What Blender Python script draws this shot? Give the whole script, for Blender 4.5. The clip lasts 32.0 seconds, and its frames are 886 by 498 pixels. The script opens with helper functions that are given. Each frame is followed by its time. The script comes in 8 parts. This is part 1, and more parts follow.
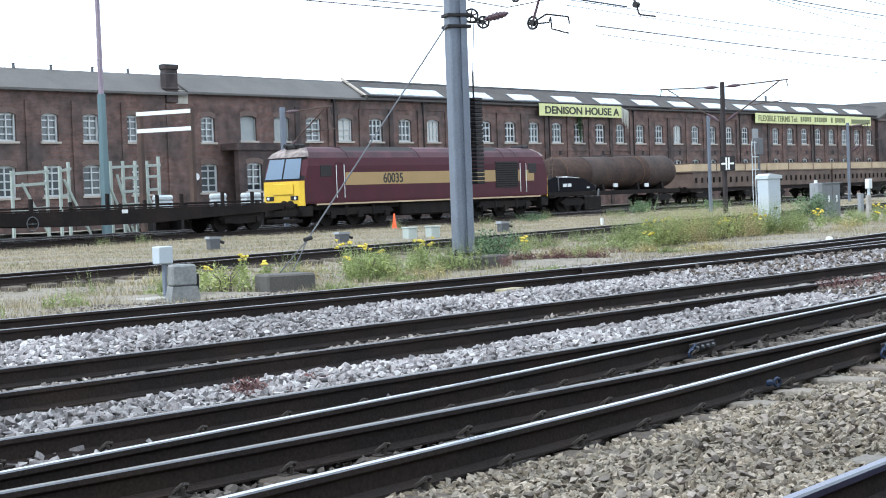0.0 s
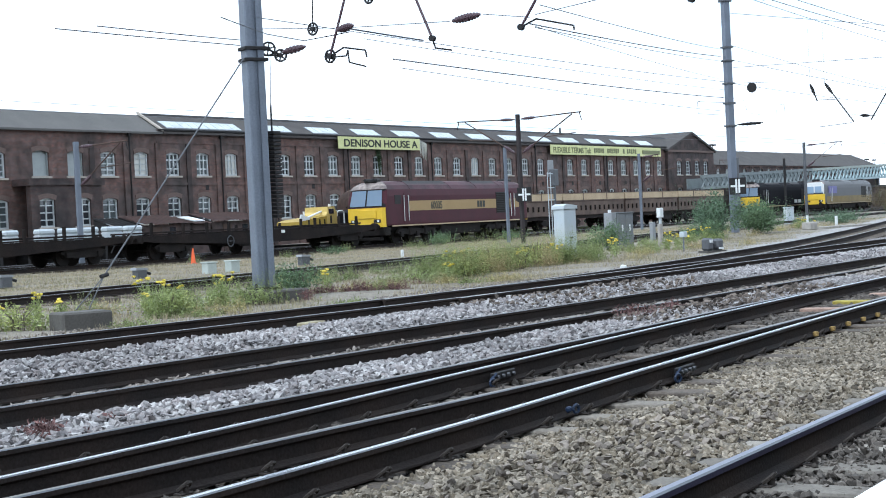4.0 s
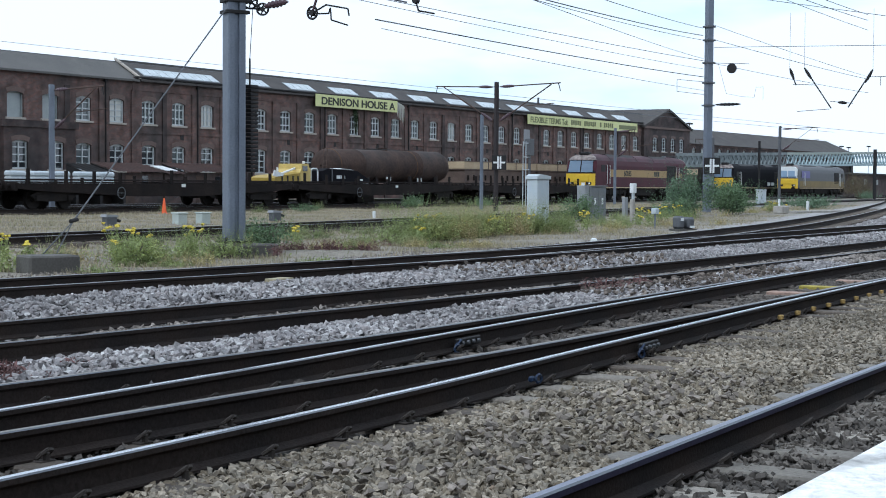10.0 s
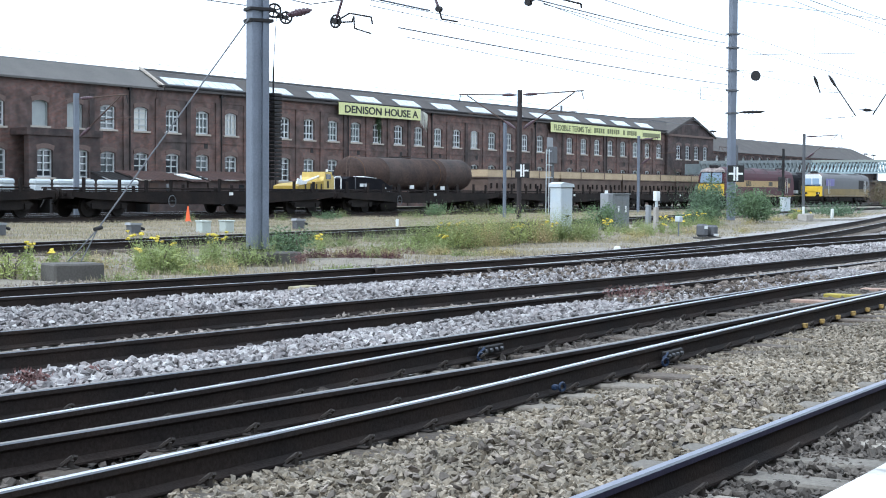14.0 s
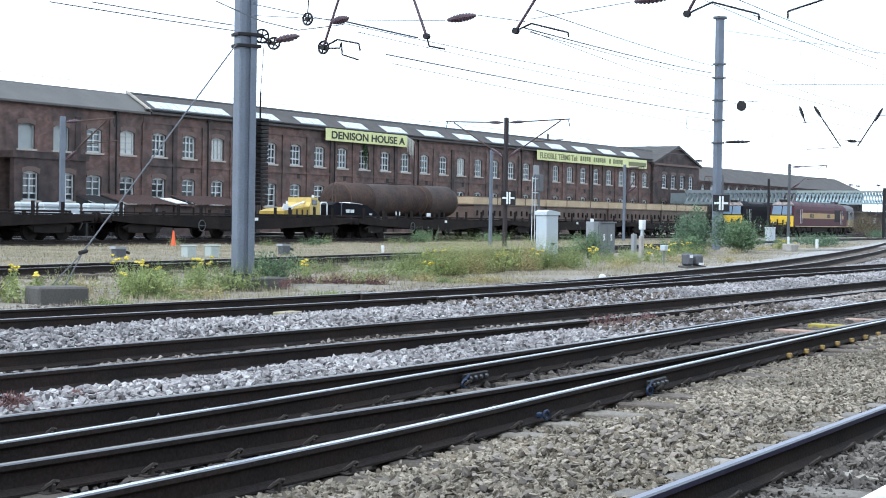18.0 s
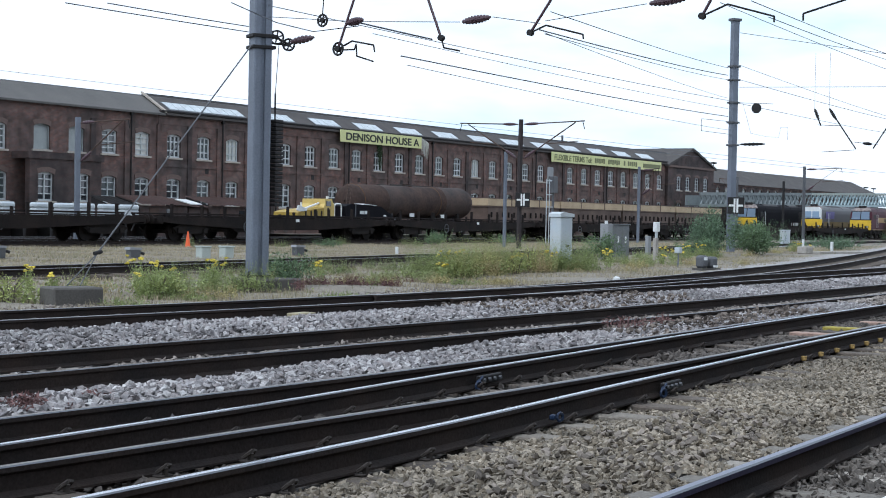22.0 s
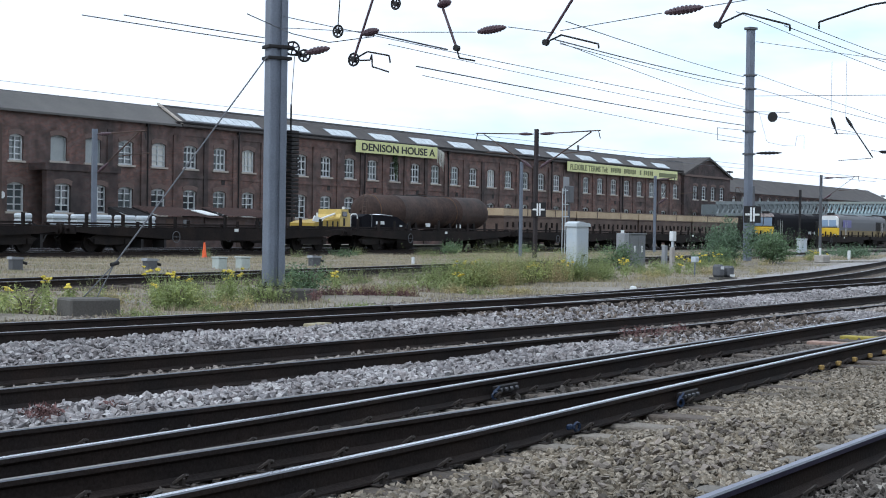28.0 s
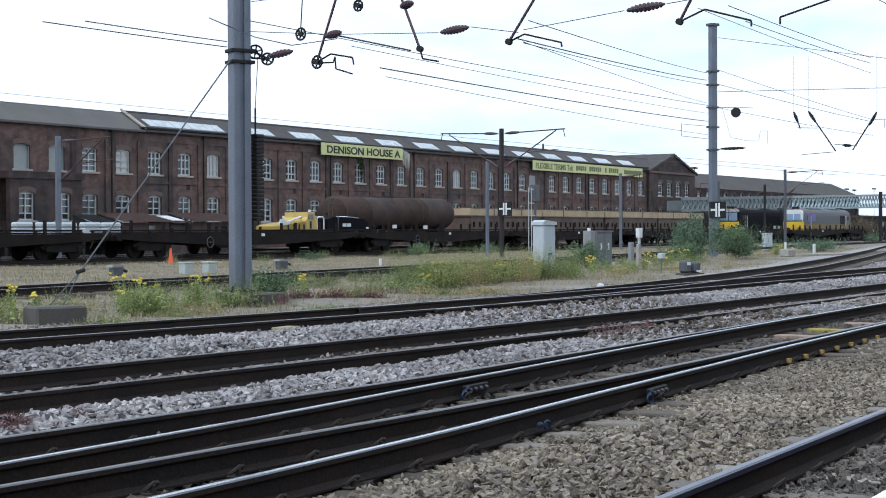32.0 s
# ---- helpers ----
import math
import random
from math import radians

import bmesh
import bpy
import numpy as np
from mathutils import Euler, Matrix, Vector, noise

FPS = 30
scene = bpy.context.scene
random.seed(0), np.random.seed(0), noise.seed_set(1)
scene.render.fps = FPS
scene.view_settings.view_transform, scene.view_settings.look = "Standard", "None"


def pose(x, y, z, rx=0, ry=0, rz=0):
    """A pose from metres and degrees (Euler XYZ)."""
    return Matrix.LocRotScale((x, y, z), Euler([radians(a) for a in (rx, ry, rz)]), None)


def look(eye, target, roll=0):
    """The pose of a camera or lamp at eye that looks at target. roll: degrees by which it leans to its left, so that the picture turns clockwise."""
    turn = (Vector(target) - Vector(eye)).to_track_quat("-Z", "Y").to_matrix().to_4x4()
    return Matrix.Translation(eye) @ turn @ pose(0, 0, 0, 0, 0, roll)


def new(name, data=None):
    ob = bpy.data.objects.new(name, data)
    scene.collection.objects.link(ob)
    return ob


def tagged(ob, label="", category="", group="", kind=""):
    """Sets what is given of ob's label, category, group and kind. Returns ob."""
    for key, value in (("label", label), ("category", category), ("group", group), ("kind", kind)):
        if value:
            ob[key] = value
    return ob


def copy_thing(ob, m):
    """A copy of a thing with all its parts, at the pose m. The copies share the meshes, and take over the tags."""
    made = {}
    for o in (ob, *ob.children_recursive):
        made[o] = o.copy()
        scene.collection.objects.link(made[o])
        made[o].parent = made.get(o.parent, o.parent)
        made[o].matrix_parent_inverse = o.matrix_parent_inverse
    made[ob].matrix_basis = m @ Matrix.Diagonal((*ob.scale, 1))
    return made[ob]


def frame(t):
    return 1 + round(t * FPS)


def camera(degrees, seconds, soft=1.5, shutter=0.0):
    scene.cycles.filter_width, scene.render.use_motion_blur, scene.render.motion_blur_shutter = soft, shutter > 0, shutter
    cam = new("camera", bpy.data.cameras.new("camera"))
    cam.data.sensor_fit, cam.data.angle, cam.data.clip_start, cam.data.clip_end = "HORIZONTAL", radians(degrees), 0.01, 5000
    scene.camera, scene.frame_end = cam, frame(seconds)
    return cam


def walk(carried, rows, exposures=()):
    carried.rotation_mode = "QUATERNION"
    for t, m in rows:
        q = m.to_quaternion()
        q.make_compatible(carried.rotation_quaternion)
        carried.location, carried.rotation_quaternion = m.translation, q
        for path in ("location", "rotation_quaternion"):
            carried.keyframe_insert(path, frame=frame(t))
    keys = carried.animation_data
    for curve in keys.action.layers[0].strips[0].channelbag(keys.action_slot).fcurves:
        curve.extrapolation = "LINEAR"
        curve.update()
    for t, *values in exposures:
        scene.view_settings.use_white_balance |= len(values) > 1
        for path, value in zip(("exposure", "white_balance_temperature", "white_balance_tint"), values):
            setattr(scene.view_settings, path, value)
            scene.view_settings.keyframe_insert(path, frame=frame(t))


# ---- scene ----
# the overcast sky brightens and dims the picture a little
EXPOSURES = [(0, -0.12, 5650, 7), (1.5, -0.10, 5650, 7), (3, -0.2, 5600, 7), (6, -0.95, 5450, 6), (9, -0.98, 5450, 7), (11, -0.96, 5500, 7), (13, -0.46, 5500, 7), (17, -0.12, 5500, 7), (19, -0.54, 5500, 7), (22, -0.90, 5600, 9), (32, -0.94, 5600, 9)]
cam = camera(31.82, 32.0, soft=1.0)
EYE = (0.0, 0.0, 1.221)


def aim(rx, ry, rz):
    return pose(*EYE, rx, ry, rz)


walk(cam, [
    (0, aim(88.062, 2.054, -51.544)),
    (0.5, aim(88.147, 1.616, -52.898)),
    (1, aim(88.337, 1.974, -54.390)),
    (1.5, aim(88.631, 1.814, -55.250)),
    (2, aim(88.924, 1.420, -55.842)),
    (2.5, aim(88.974, 1.462, -57.116)),
    (3, aim(88.999, 1.612, -57.868)),
    (3.5, aim(88.952, 2.974, -58.759)),
    (5.5, aim(89.078, 1.150, -60.244)),
    (6, aim(89.035, 0.836, -60.570)),
    (6.5, aim(88.569, 0.666, -60.674)),
    (7, aim(88.278, 0.559, -60.377)),
    (7.5, aim(88.219, 0.663, -60.278)),
    (8, aim(88.180, 0.606, -60.092)),
    (8.5, aim(88.057, 0.479, -60.148)),
    (9, aim(87.738, 0.747, -60.066)),
    (9.5, aim(87.667, 0.239, -59.871)),
    (10, aim(87.622, -0.389, -59.882)),
    (10.5, aim(87.579, -0.463, -59.758)),
    (11, aim(87.527, 0.053, -59.136)),
    (11.5, aim(87.516, -0.095, -58.423)),
    (12, aim(87.708, 0.061, -58.750)),
    (12.5, aim(87.846, 0.094, -59.075)),
    (13, aim(87.863, 0.156, -59.333)),
    (13.5, aim(87.881, -0.187, -59.165)),
    (14, aim(87.911, -0.356, -59.030)),
    (14.5, aim(87.985, -0.287, -58.926)),
    (16.5, aim(88.855, -1.031, -58.928)),
    (17, aim(88.891, -1.095, -59.449)),
    (17.5, aim(88.904, -1.027, -59.535)),
    (18, aim(88.903, -0.889, -59.548)),
    (18.5, aim(88.904, -0.860, -59.530)),
    (19, aim(88.913, -0.899, -59.476)),
    (19.5, aim(88.926, -0.890, -59.345)),
    (20, aim(88.916, -0.530, -59.281)),
    (20.5, aim(88.916, -0.319, -59.274)),
    (21, aim(88.931, -0.529, -59.169)),
    (21.5, aim(88.942, -0.470, -59.177)),
    (22, aim(88.954, -1.046, -59.027)),
    (22.5, aim(88.967, -0.264, -59.154)),
    (23, aim(89.280, -0.235, -59.082)),
    (23.5, aim(89.324, -0.647, -58.769)),
    (24, aim(89.332, -0.661, -58.821)),
    (24.5, aim(89.344, -0.956, -58.636)),
    (25, aim(89.353, -1.068, -58.589)),
    (25.5, aim(89.369, -0.804, -58.429)),
    (27.5, aim(89.334, -0.543, -58.271)),
    (28, aim(89.315, -0.843, -58.437)),
    (28.5, aim(89.295, -1.109, -58.563)),
    (29, aim(89.298, -0.763, -58.699)),
    (29.5, aim(89.314, -0.945, -58.771)),
    (30, aim(89.325, -0.262, -58.893)),
    (30.5, aim(89.358, -0.234, -59.052)),
    (31, aim(89.360, -0.361, -59.260)),
    (31.5, aim(89.345, -0.442, -59.444)),
    (32, aim(89.349, 0.224, -59.662)),
], EXPOSURES)


# ---- light ----
SUN_AZ, SUN_EL = radians(288), radians(47)
world = bpy.data.worlds.new("sky")
scene.world = world
world.use_nodes = True
wn = world.node_tree
wn.nodes.clear()
sky = wn.nodes.new("ShaderNodeTexSky")
sky.sky_type, sky.sun_disc = "NISHITA", False
sky.sun_elevation, sky.sun_rotation = SUN_EL, SUN_AZ
sky.dust_density, sky.air_density = 1.5, 1.0
sky_coord = wn.nodes.new("ShaderNodeTexCoord")
sky_map = wn.nodes.new("ShaderNodeMapping")
sky_map.inputs["Scale"].default_value = (1.6, 1.6, 6.0)
sky_noise = wn.nodes.new("ShaderNodeTexNoise")
sky_noise.inputs["Scale"].default_value = 2.2
sky_noise.inputs["Detail"].default_value = 7.0
sky_ramp = wn.nodes.new("ShaderNodeValToRGB")
sky_ramp.color_ramp.elements[0].position, sky_ramp.color_ramp.elements[1].position = 0.06, 0.19
sky_sep = wn.nodes.new("ShaderNodeSeparateXYZ")
sky_lean = wn.nodes.new("ShaderNodeMath")
sky_lean.operation, sky_lean.inputs[1].default_value = "MULTIPLY_ADD", -0.9
sky_base = wn.nodes.new("ShaderNodeMath")
sky_base.operation, sky_base.inputs[1].default_value = "ADD", 0.5
thin_cloud = wn.nodes.new("ShaderNodeMix")
thin_cloud.data_type = "RGBA"
thin_cloud.inputs[6].default_value, thin_cloud.inputs[7].default_value = (16.6, 20.6, 22.6, 1), (23.0, 23.4, 23.6, 1)
sky_mix = wn.nodes.new("ShaderNodeMix")
sky_mix.data_type = "RGBA"
sky_mix.inputs[0].default_value = 0.93
sky_bg = wn.nodes.new("ShaderNodeBackground")
sky_bg.inputs["Strength"].default_value = 0.1
sky_out = wn.nodes.new("ShaderNodeOutputWorld")
wn.links.new(sky_coord.outputs["Generated"], sky_map.inputs["Vector"])
wn.links.new(sky_map.outputs["Vector"], sky_noise.inputs["Vector"])
wn.links.new(sky_coord.outputs["Generated"], sky_sep.inputs[0])
wn.links.new(sky_sep.outputs["X"], sky_lean.inputs[0])
wn.links.new(sky_noise.outputs["Fac"], sky_lean.inputs[2])
wn.links.new(sky_lean.outputs[0], sky_base.inputs[0])
wn.links.new(sky_base.outputs[0], sky_ramp.inputs["Fac"])
wn.links.new(sky_ramp.outputs["Color"], thin_cloud.inputs[0])
wn.links.new(thin_cloud.outputs[2], sky_mix.inputs[7])
wn.links.new(sky.outputs["Color"], sky_mix.inputs[6])
wn.links.new(sky_mix.outputs[2], sky_bg.inputs["Color"])
wn.links.new(sky_bg.outputs["Background"], sky_out.inputs["Surface"])

sun = new("sun", bpy.data.lights.new("sun", "SUN"))
sun.data.energy, sun.data.angle, sun.data.color = 2.7, radians(2), (1.0, 0.975, 0.93)
SUN_DIR = Vector((math.sin(SUN_AZ) * math.cos(SUN_EL), math.cos(SUN_AZ) * math.cos(SUN_EL), math.sin(SUN_EL)))
sun.matrix_world = look(SUN_DIR * 100, (0, 0, 0))


# ---- materials ----
def mat(name, color, rough=0.7, metal=0.0, vary=0.25, scale=3.0, fine=40.0, bump=0.15, second=None, amount=0.5, spec=0.4, per_object=0.0, per_island=0.0):
    """Two scales of noise over a base colour, a second colour in patches, fine relief."""
    m = bpy.data.materials.new(name)
    m.use_nodes = True
    t = m.node_tree
    n, l = t.nodes, t.links
    b = n["Principled BSDF"]
    co = n.new("ShaderNodeTexCoord")
    big = n.new("ShaderNodeTexNoise")
    big.inputs["Scale"].default_value, big.inputs["Detail"].default_value = scale, 6
    small = n.new("ShaderNodeTexNoise")
    small.inputs["Scale"].default_value, small.inputs["Detail"].default_value = fine, 4
    for q in (big, small):
        l.new(co.outputs["Object"], q.inputs["Vector"])
    ramp = n.new("ShaderNodeValToRGB")
    ramp.color_ramp.elements[0].position = 0.5 - 0.3 * amount
    ramp.color_ramp.elements[1].position = 0.75
    l.new(big.outputs["Fac"], ramp.inputs["Fac"])
    mix = n.new("ShaderNodeMix")
    mix.data_type = "RGBA"
    two = second or [c * (1 - vary) for c in color]
    mix.inputs[6].default_value, mix.inputs[7].default_value = (*color, 1), (*two, 1)
    l.new(ramp.outputs["Color"], mix.inputs[0])
    hsv = n.new("ShaderNodeHueSaturation")
    mr = n.new("ShaderNodeMapRange")
    mr.inputs[1].default_value, mr.inputs[2].default_value = 0.25, 0.75
    mr.inputs[3].default_value, mr.inputs[4].default_value = 1 - vary, 1 + vary
    l.new(small.outputs["Fac"], mr.inputs[0])
    value = mr.outputs[0]
    for use, kind, out in ((per_object, "ShaderNodeObjectInfo", "Random"), (per_island, "ShaderNodeNewGeometry", "Random Per Island")):
        if use:
            info = n.new(kind)
            mr2 = n.new("ShaderNodeMapRange")
            mr2.inputs[3].default_value, mr2.inputs[4].default_value = 1 - use, 1 + use
            l.new(info.outputs[out], mr2.inputs[0])
            mul = n.new("ShaderNodeMath")
            mul.operation = "MULTIPLY"
            l.new(value, mul.inputs[0])
            l.new(mr2.outputs[0], mul.inputs[1])
            value = mul.outputs[0]
    l.new(value, hsv.inputs["Value"])
    l.new(mix.outputs[2], hsv.inputs["Color"])
    l.new(hsv.outputs["Color"], b.inputs["Base Color"])
    b.inputs["Roughness"].default_value, b.inputs["Metallic"].default_value = rough, metal
    b.inputs["Specular IOR Level"].default_value = spec
    if bump:
        bp = n.new("ShaderNodeBump")
        bp.inputs["Strength"].default_value, bp.inputs["Distance"].default_value = bump, 0.02
        l.new(small.outputs["Fac"], bp.inputs["Height"])
        l.new(bp.outputs["Normal"], b.inputs["Normal"])
    return m


def stone_mat(name, colours, patch=0.5, scale=0.5):
    """Broken stone: each piece takes one of several colours, with broad dirty patches and a fine grain."""
    m = bpy.data.materials.new(name)
    m.use_nodes = True
    n, l = m.node_tree.nodes, m.node_tree.links
    b = n["Principled BSDF"]
    co, geo = n.new("ShaderNodeTexCoord"), n.new("ShaderNodeNewGeometry")
    ramp = n.new("ShaderNodeValToRGB")
    for i, c in enumerate(colours):
        e = ramp.color_ramp.elements[i] if i < 2 else ramp.color_ramp.elements.new(0.5)
        e.position, e.color = i / (len(colours) - 1), (*c, 1)
    for e, i in zip(sorted(ramp.color_ramp.elements, key=lambda q: q.position), range(len(colours))):
        e.color = (*colours[i], 1)
    l.new(geo.outputs["Random Per Island"], ramp.inputs["Fac"])
    value = None
    for sc, lo, hi, det in ((scale, 1 - patch, 1 + 0.5 * patch, 6), (70.0, 0.72, 1.25, 3)):
        z = n.new("ShaderNodeTexNoise")
        z.inputs["Scale"].default_value, z.inputs["Detail"].default_value = sc, det
        l.new(co.outputs["Object"], z.inputs["Vector"])
        r = n.new("ShaderNodeMapRange")
        r.inputs[1].default_value, r.inputs[2].default_value, r.inputs[3].default_value, r.inputs[4].default_value = 0.3, 0.7, lo, hi
        l.new(z.outputs["Fac"], r.inputs[0])
        if value is None:
            value = r.outputs[0]
        else:
            mul = n.new("ShaderNodeMath")
            mul.operation = "MULTIPLY"
            l.new(value, mul.inputs[0])
            l.new(r.outputs[0], mul.inputs[1])
            value = mul.outputs[0]
            bp = n.new("ShaderNodeBump")
            bp.inputs["Strength"].default_value, bp.inputs["Distance"].default_value = 0.15, 0.005
            l.new(z.outputs["Fac"], bp.inputs["Height"])
            l.new(bp.outputs["Normal"], b.inputs["Normal"])
    hs = n.new("ShaderNodeHueSaturation")
    l.new(value, hs.inputs["Value"])
    l.new(ramp.outputs["Color"], hs.inputs["Color"])
    l.new(hs.outputs["Color"], b.inputs["Base Color"])
    b.inputs["Roughness"].default_value, b.inputs["Specular IOR Level"].default_value = 0.88, 0.3
    return m


def brick_mat(name, c1, c2, mortar, stain):
    m = bpy.data.materials.new(name)
    m.use_nodes = True
    n, l = m.node_tree.nodes, m.node_tree.links
    b = n["Principled BSDF"]
    co = n.new("ShaderNodeTexCoord")
    sep = n.new("ShaderNodeSeparateXYZ")
    add = n.new("ShaderNodeMath")
    com = n.new("ShaderNodeCombineXYZ")
    l.new(co.outputs["Object"], sep.inputs[0])
    l.new(sep.outputs["X"], add.inputs[0])
    l.new(sep.outputs["Y"], add.inputs[1])
    l.new(add.outputs[0], com.inputs["X"])
    l.new(sep.outputs["Z"], com.inputs["Y"])
    br = n.new("ShaderNodeTexBrick")
    br.inputs["Scale"].default_value = 1.0
    br.inputs["Brick Width"].default_value, br.inputs["Row Height"].default_value = 0.225, 0.075
    br.inputs["Mortar Size"].default_value = 0.008
    br.inputs["Color1"].default_value, br.inputs["Color2"].default_value, br.inputs["Mortar"].default_value = (*c1, 1), (*c2, 1), (*mortar, 1)
    l.new(com.outputs[0], br.inputs["Vector"])
    nz = n.new("ShaderNodeTexNoise")
    nz.inputs["Scale"].default_value, nz.inputs["Detail"].default_value = 0.35, 8
    l.new(co.outputs["Object"], nz.inputs["Vector"])
    rp = n.new("ShaderNodeValToRGB")
    rp.color_ramp.elements[0].position, rp.color_ramp.elements[1].position = 0.42, 0.68
    l.new(nz.outputs["Fac"], rp.inputs["Fac"])
    mx = n.new("ShaderNodeMix")
    mx.data_type = "RGBA"
    mx.inputs[7].default_value = (*stain, 1)
    l.new(rp.outputs["Color"], mx.inputs[0])
    l.new(br.outputs["Color"], mx.inputs[6])
    nz2 = n.new("ShaderNodeTexNoise")
    nz2.inputs["Scale"].default_value, nz2.inputs["Detail"].default_value = 1.5, 7
    l.new(co.outputs["Object"], nz2.inputs["Vector"])
    mr = n.new("ShaderNodeMapRange")
    mr.inputs[1].default_value, mr.inputs[2].default_value, mr.inputs[3].default_value, mr.inputs[4].default_value = 0.3, 0.7, 0.55, 1.42
    l.new(nz2.outputs["Fac"], mr.inputs[0])
    hs = n.new("ShaderNodeHueSaturation")
    l.new(mr.outputs[0], hs.inputs["Value"])
    l.new(mx.outputs[2], hs.inputs["Color"])
    l.new(hs.outputs["Color"], b.inputs["Base Color"])
    b.inputs["Roughness"].default_value = 0.9
    bp = n.new("ShaderNodeBump")
    bp.inputs["Strength"].default_value, bp.inputs["Distance"].default_value = 0.4, 0.01
    l.new(br.outputs["Fac"], bp.inputs["Height"])
    bp.invert = True
    l.new(bp.outputs["Normal"], b.inputs["Normal"])
    return m


def glass_mat(name, color, rough=0.06):
    m = bpy.data.materials.new(name)
    m.use_nodes = True
    b = m.node_tree.nodes["Principled BSDF"]
    b.inputs["Base Color"].default_value = (*color, 1)
    b.inputs["Roughness"].default_value = rough
    b.inputs["IOR"].default_value = 1.52
    b.inputs["Specular IOR Level"].default_value = 0.9
    return m


BRICK = brick_mat("weathered red brick", (0.150, 0.074, 0.058), (0.088, 0.052, 0.046), (0.135, 0.120, 0.112), (0.066, 0.053, 0.050))
BRICK_DARK = brick_mat("dark brick", (0.078, 0.045, 0.040), (0.052, 0.036, 0.034), (0.072, 0.066, 0.063), (0.036, 0.030, 0.030))
LINTEL = mat("buff brick arch", (0.145, 0.105, 0.092), 0.9, vary=0.2, scale=6, fine=30)
STONE = mat("stone sill", (0.42, 0.38, 0.33), 0.85, vary=0.2, scale=4, fine=40)
SLATE = mat("slate roof", (0.066, 0.061, 0.060), 0.8, vary=0.2, scale=0.8, fine=12, second=(0.088, 0.082, 0.077), spec=0.2)
SLATE_PALE = mat("pale weathered slate", (0.125, 0.12, 0.115), 0.8, vary=0.15, scale=0.6, fine=12, second=(0.10, 0.098, 0.095), spec=0.2)
SKYLIGHT = mat("wired roof glass", (0.50, 0.55, 0.58), 0.35, vary=0.25, scale=2, fine=9, second=(0.36, 0.40, 0.42), spec=0.5)
FRAME_WHITE = mat("weathered white window paint", (0.50, 0.53, 0.54), 0.55, vary=0.15, scale=3, fine=40, bump=0.05)
WHITE = mat("white painted timber", (0.68, 0.70, 0.70), 0.5, vary=0.1, scale=5, fine=60, bump=0.05)
PANE_GREY = glass_mat("window glass over net curtain", (0.075, 0.09, 0.095), 0.12)
PANE = glass_mat("dark window glass", (0.03, 0.035, 0.04))
BLIND = mat("pale boarding", (0.33, 0.36, 0.36), 0.7, vary=0.15, scale=2, fine=20)
CREAM = mat("off-white blind", (0.6, 0.6, 0.56), 0.7, vary=0.1, scale=2, fine=20)
SIGN_CREAM = mat("yellow-green banner vinyl", (0.62, 0.64, 0.30), 0.5, vary=0.1, scale=1.5, fine=15, bump=0.05)
INK = mat("black lettering", (0.02, 0.025, 0.02), 0.6, vary=0.1, bump=0)
STEEL_TOP = mat("polished rail head", (0.46, 0.49, 0.54), 0.24, 1.0, vary=0.12, scale=3, fine=60, bump=0.03)
STEEL_WORN = mat("worn blue-grey rail head", (0.17, 0.18, 0.25), 0.36, 1.0, vary=0.2, scale=2, fine=50, bump=0.04)
STEEL_TURN = mat("brown-filmed rail head", (0.17, 0.155, 0.14), 0.42, 0.9, vary=0.25, scale=2, fine=50, bump=0.05)
STEEL_BROWN = mat("rusty brown rail head", (0.105, 0.085, 0.07), 0.5, 0.6, vary=0.25, scale=3, fine=50, bump=0.08)
STEEL_DULL = mat("worn rail head", (0.30, 0.28, 0.26), 0.4, 0.8, vary=0.2, scale=3, fine=50, bump=0.05)
RUST = mat("rail rust", (0.036, 0.027, 0.023), 0.9, 0.0, vary=0.3, scale=1.5, fine=50, bump=0.25, second=(0.022, 0.02, 0.02), spec=0.15)
CONCRETE = mat("weathered concrete", (0.36, 0.34, 0.31), 0.9, vary=0.18, scale=3, fine=45, bump=0.25, second=(0.25, 0.235, 0.21), per_object=0.12)
CONCRETE_DARK = mat("dirty concrete", (0.095, 0.09, 0.082), 0.9, vary=0.2, scale=2, fine=30, bump=0.25, second=(0.075, 0.07, 0.065))
TIMBER = mat("weathered sleeper timber", (0.12, 0.10, 0.082), 0.9, vary=0.3, scale=5, fine=50, bump=0.3, second=(0.06, 0.05, 0.042), per_object=0.25)
BALLAST_BROWN = stone_mat("brown granite ballast", [(0.080, 0.067, 0.050), (0.156, 0.130, 0.095), (0.236, 0.200, 0.148), (0.190, 0.170, 0.138), (0.299, 0.256, 0.191), (0.219, 0.161, 0.112), (0.379, 0.329, 0.260)], 0.35, 0.6)
BALLAST_GREY = stone_mat("pale granite ballast", [(0.13, 0.121, 0.122), (0.22, 0.209, 0.212), (0.30, 0.288, 0.292), (0.25, 0.226, 0.222), (0.38, 0.368, 0.368), (0.20, 0.195, 0.205), (0.47, 0.46, 0.455)], 0.4, 0.4)
BALLAST_DARK = mat("oily ballast", (0.105, 0.093, 0.083), 0.85, vary=0.2, scale=3, fine=60, second=(0.08, 0.068, 0.058), per_island=0.4)
GALV = mat("galvanised steel", (0.175, 0.20, 0.245), 0.55, 0.3, vary=0.12, scale=1.5, fine=25, bump=0.06, second=(0.14, 0.157, 0.19))
GALV_DARK = mat("dark galvanised steel", (0.11, 0.115, 0.125), 0.6, 0.3, vary=0.15, scale=2, fine=25)
IRON = mat("black iron", (0.022, 0.021, 0.022), 0.65, 0.3, vary=0.2, scale=3, fine=30)
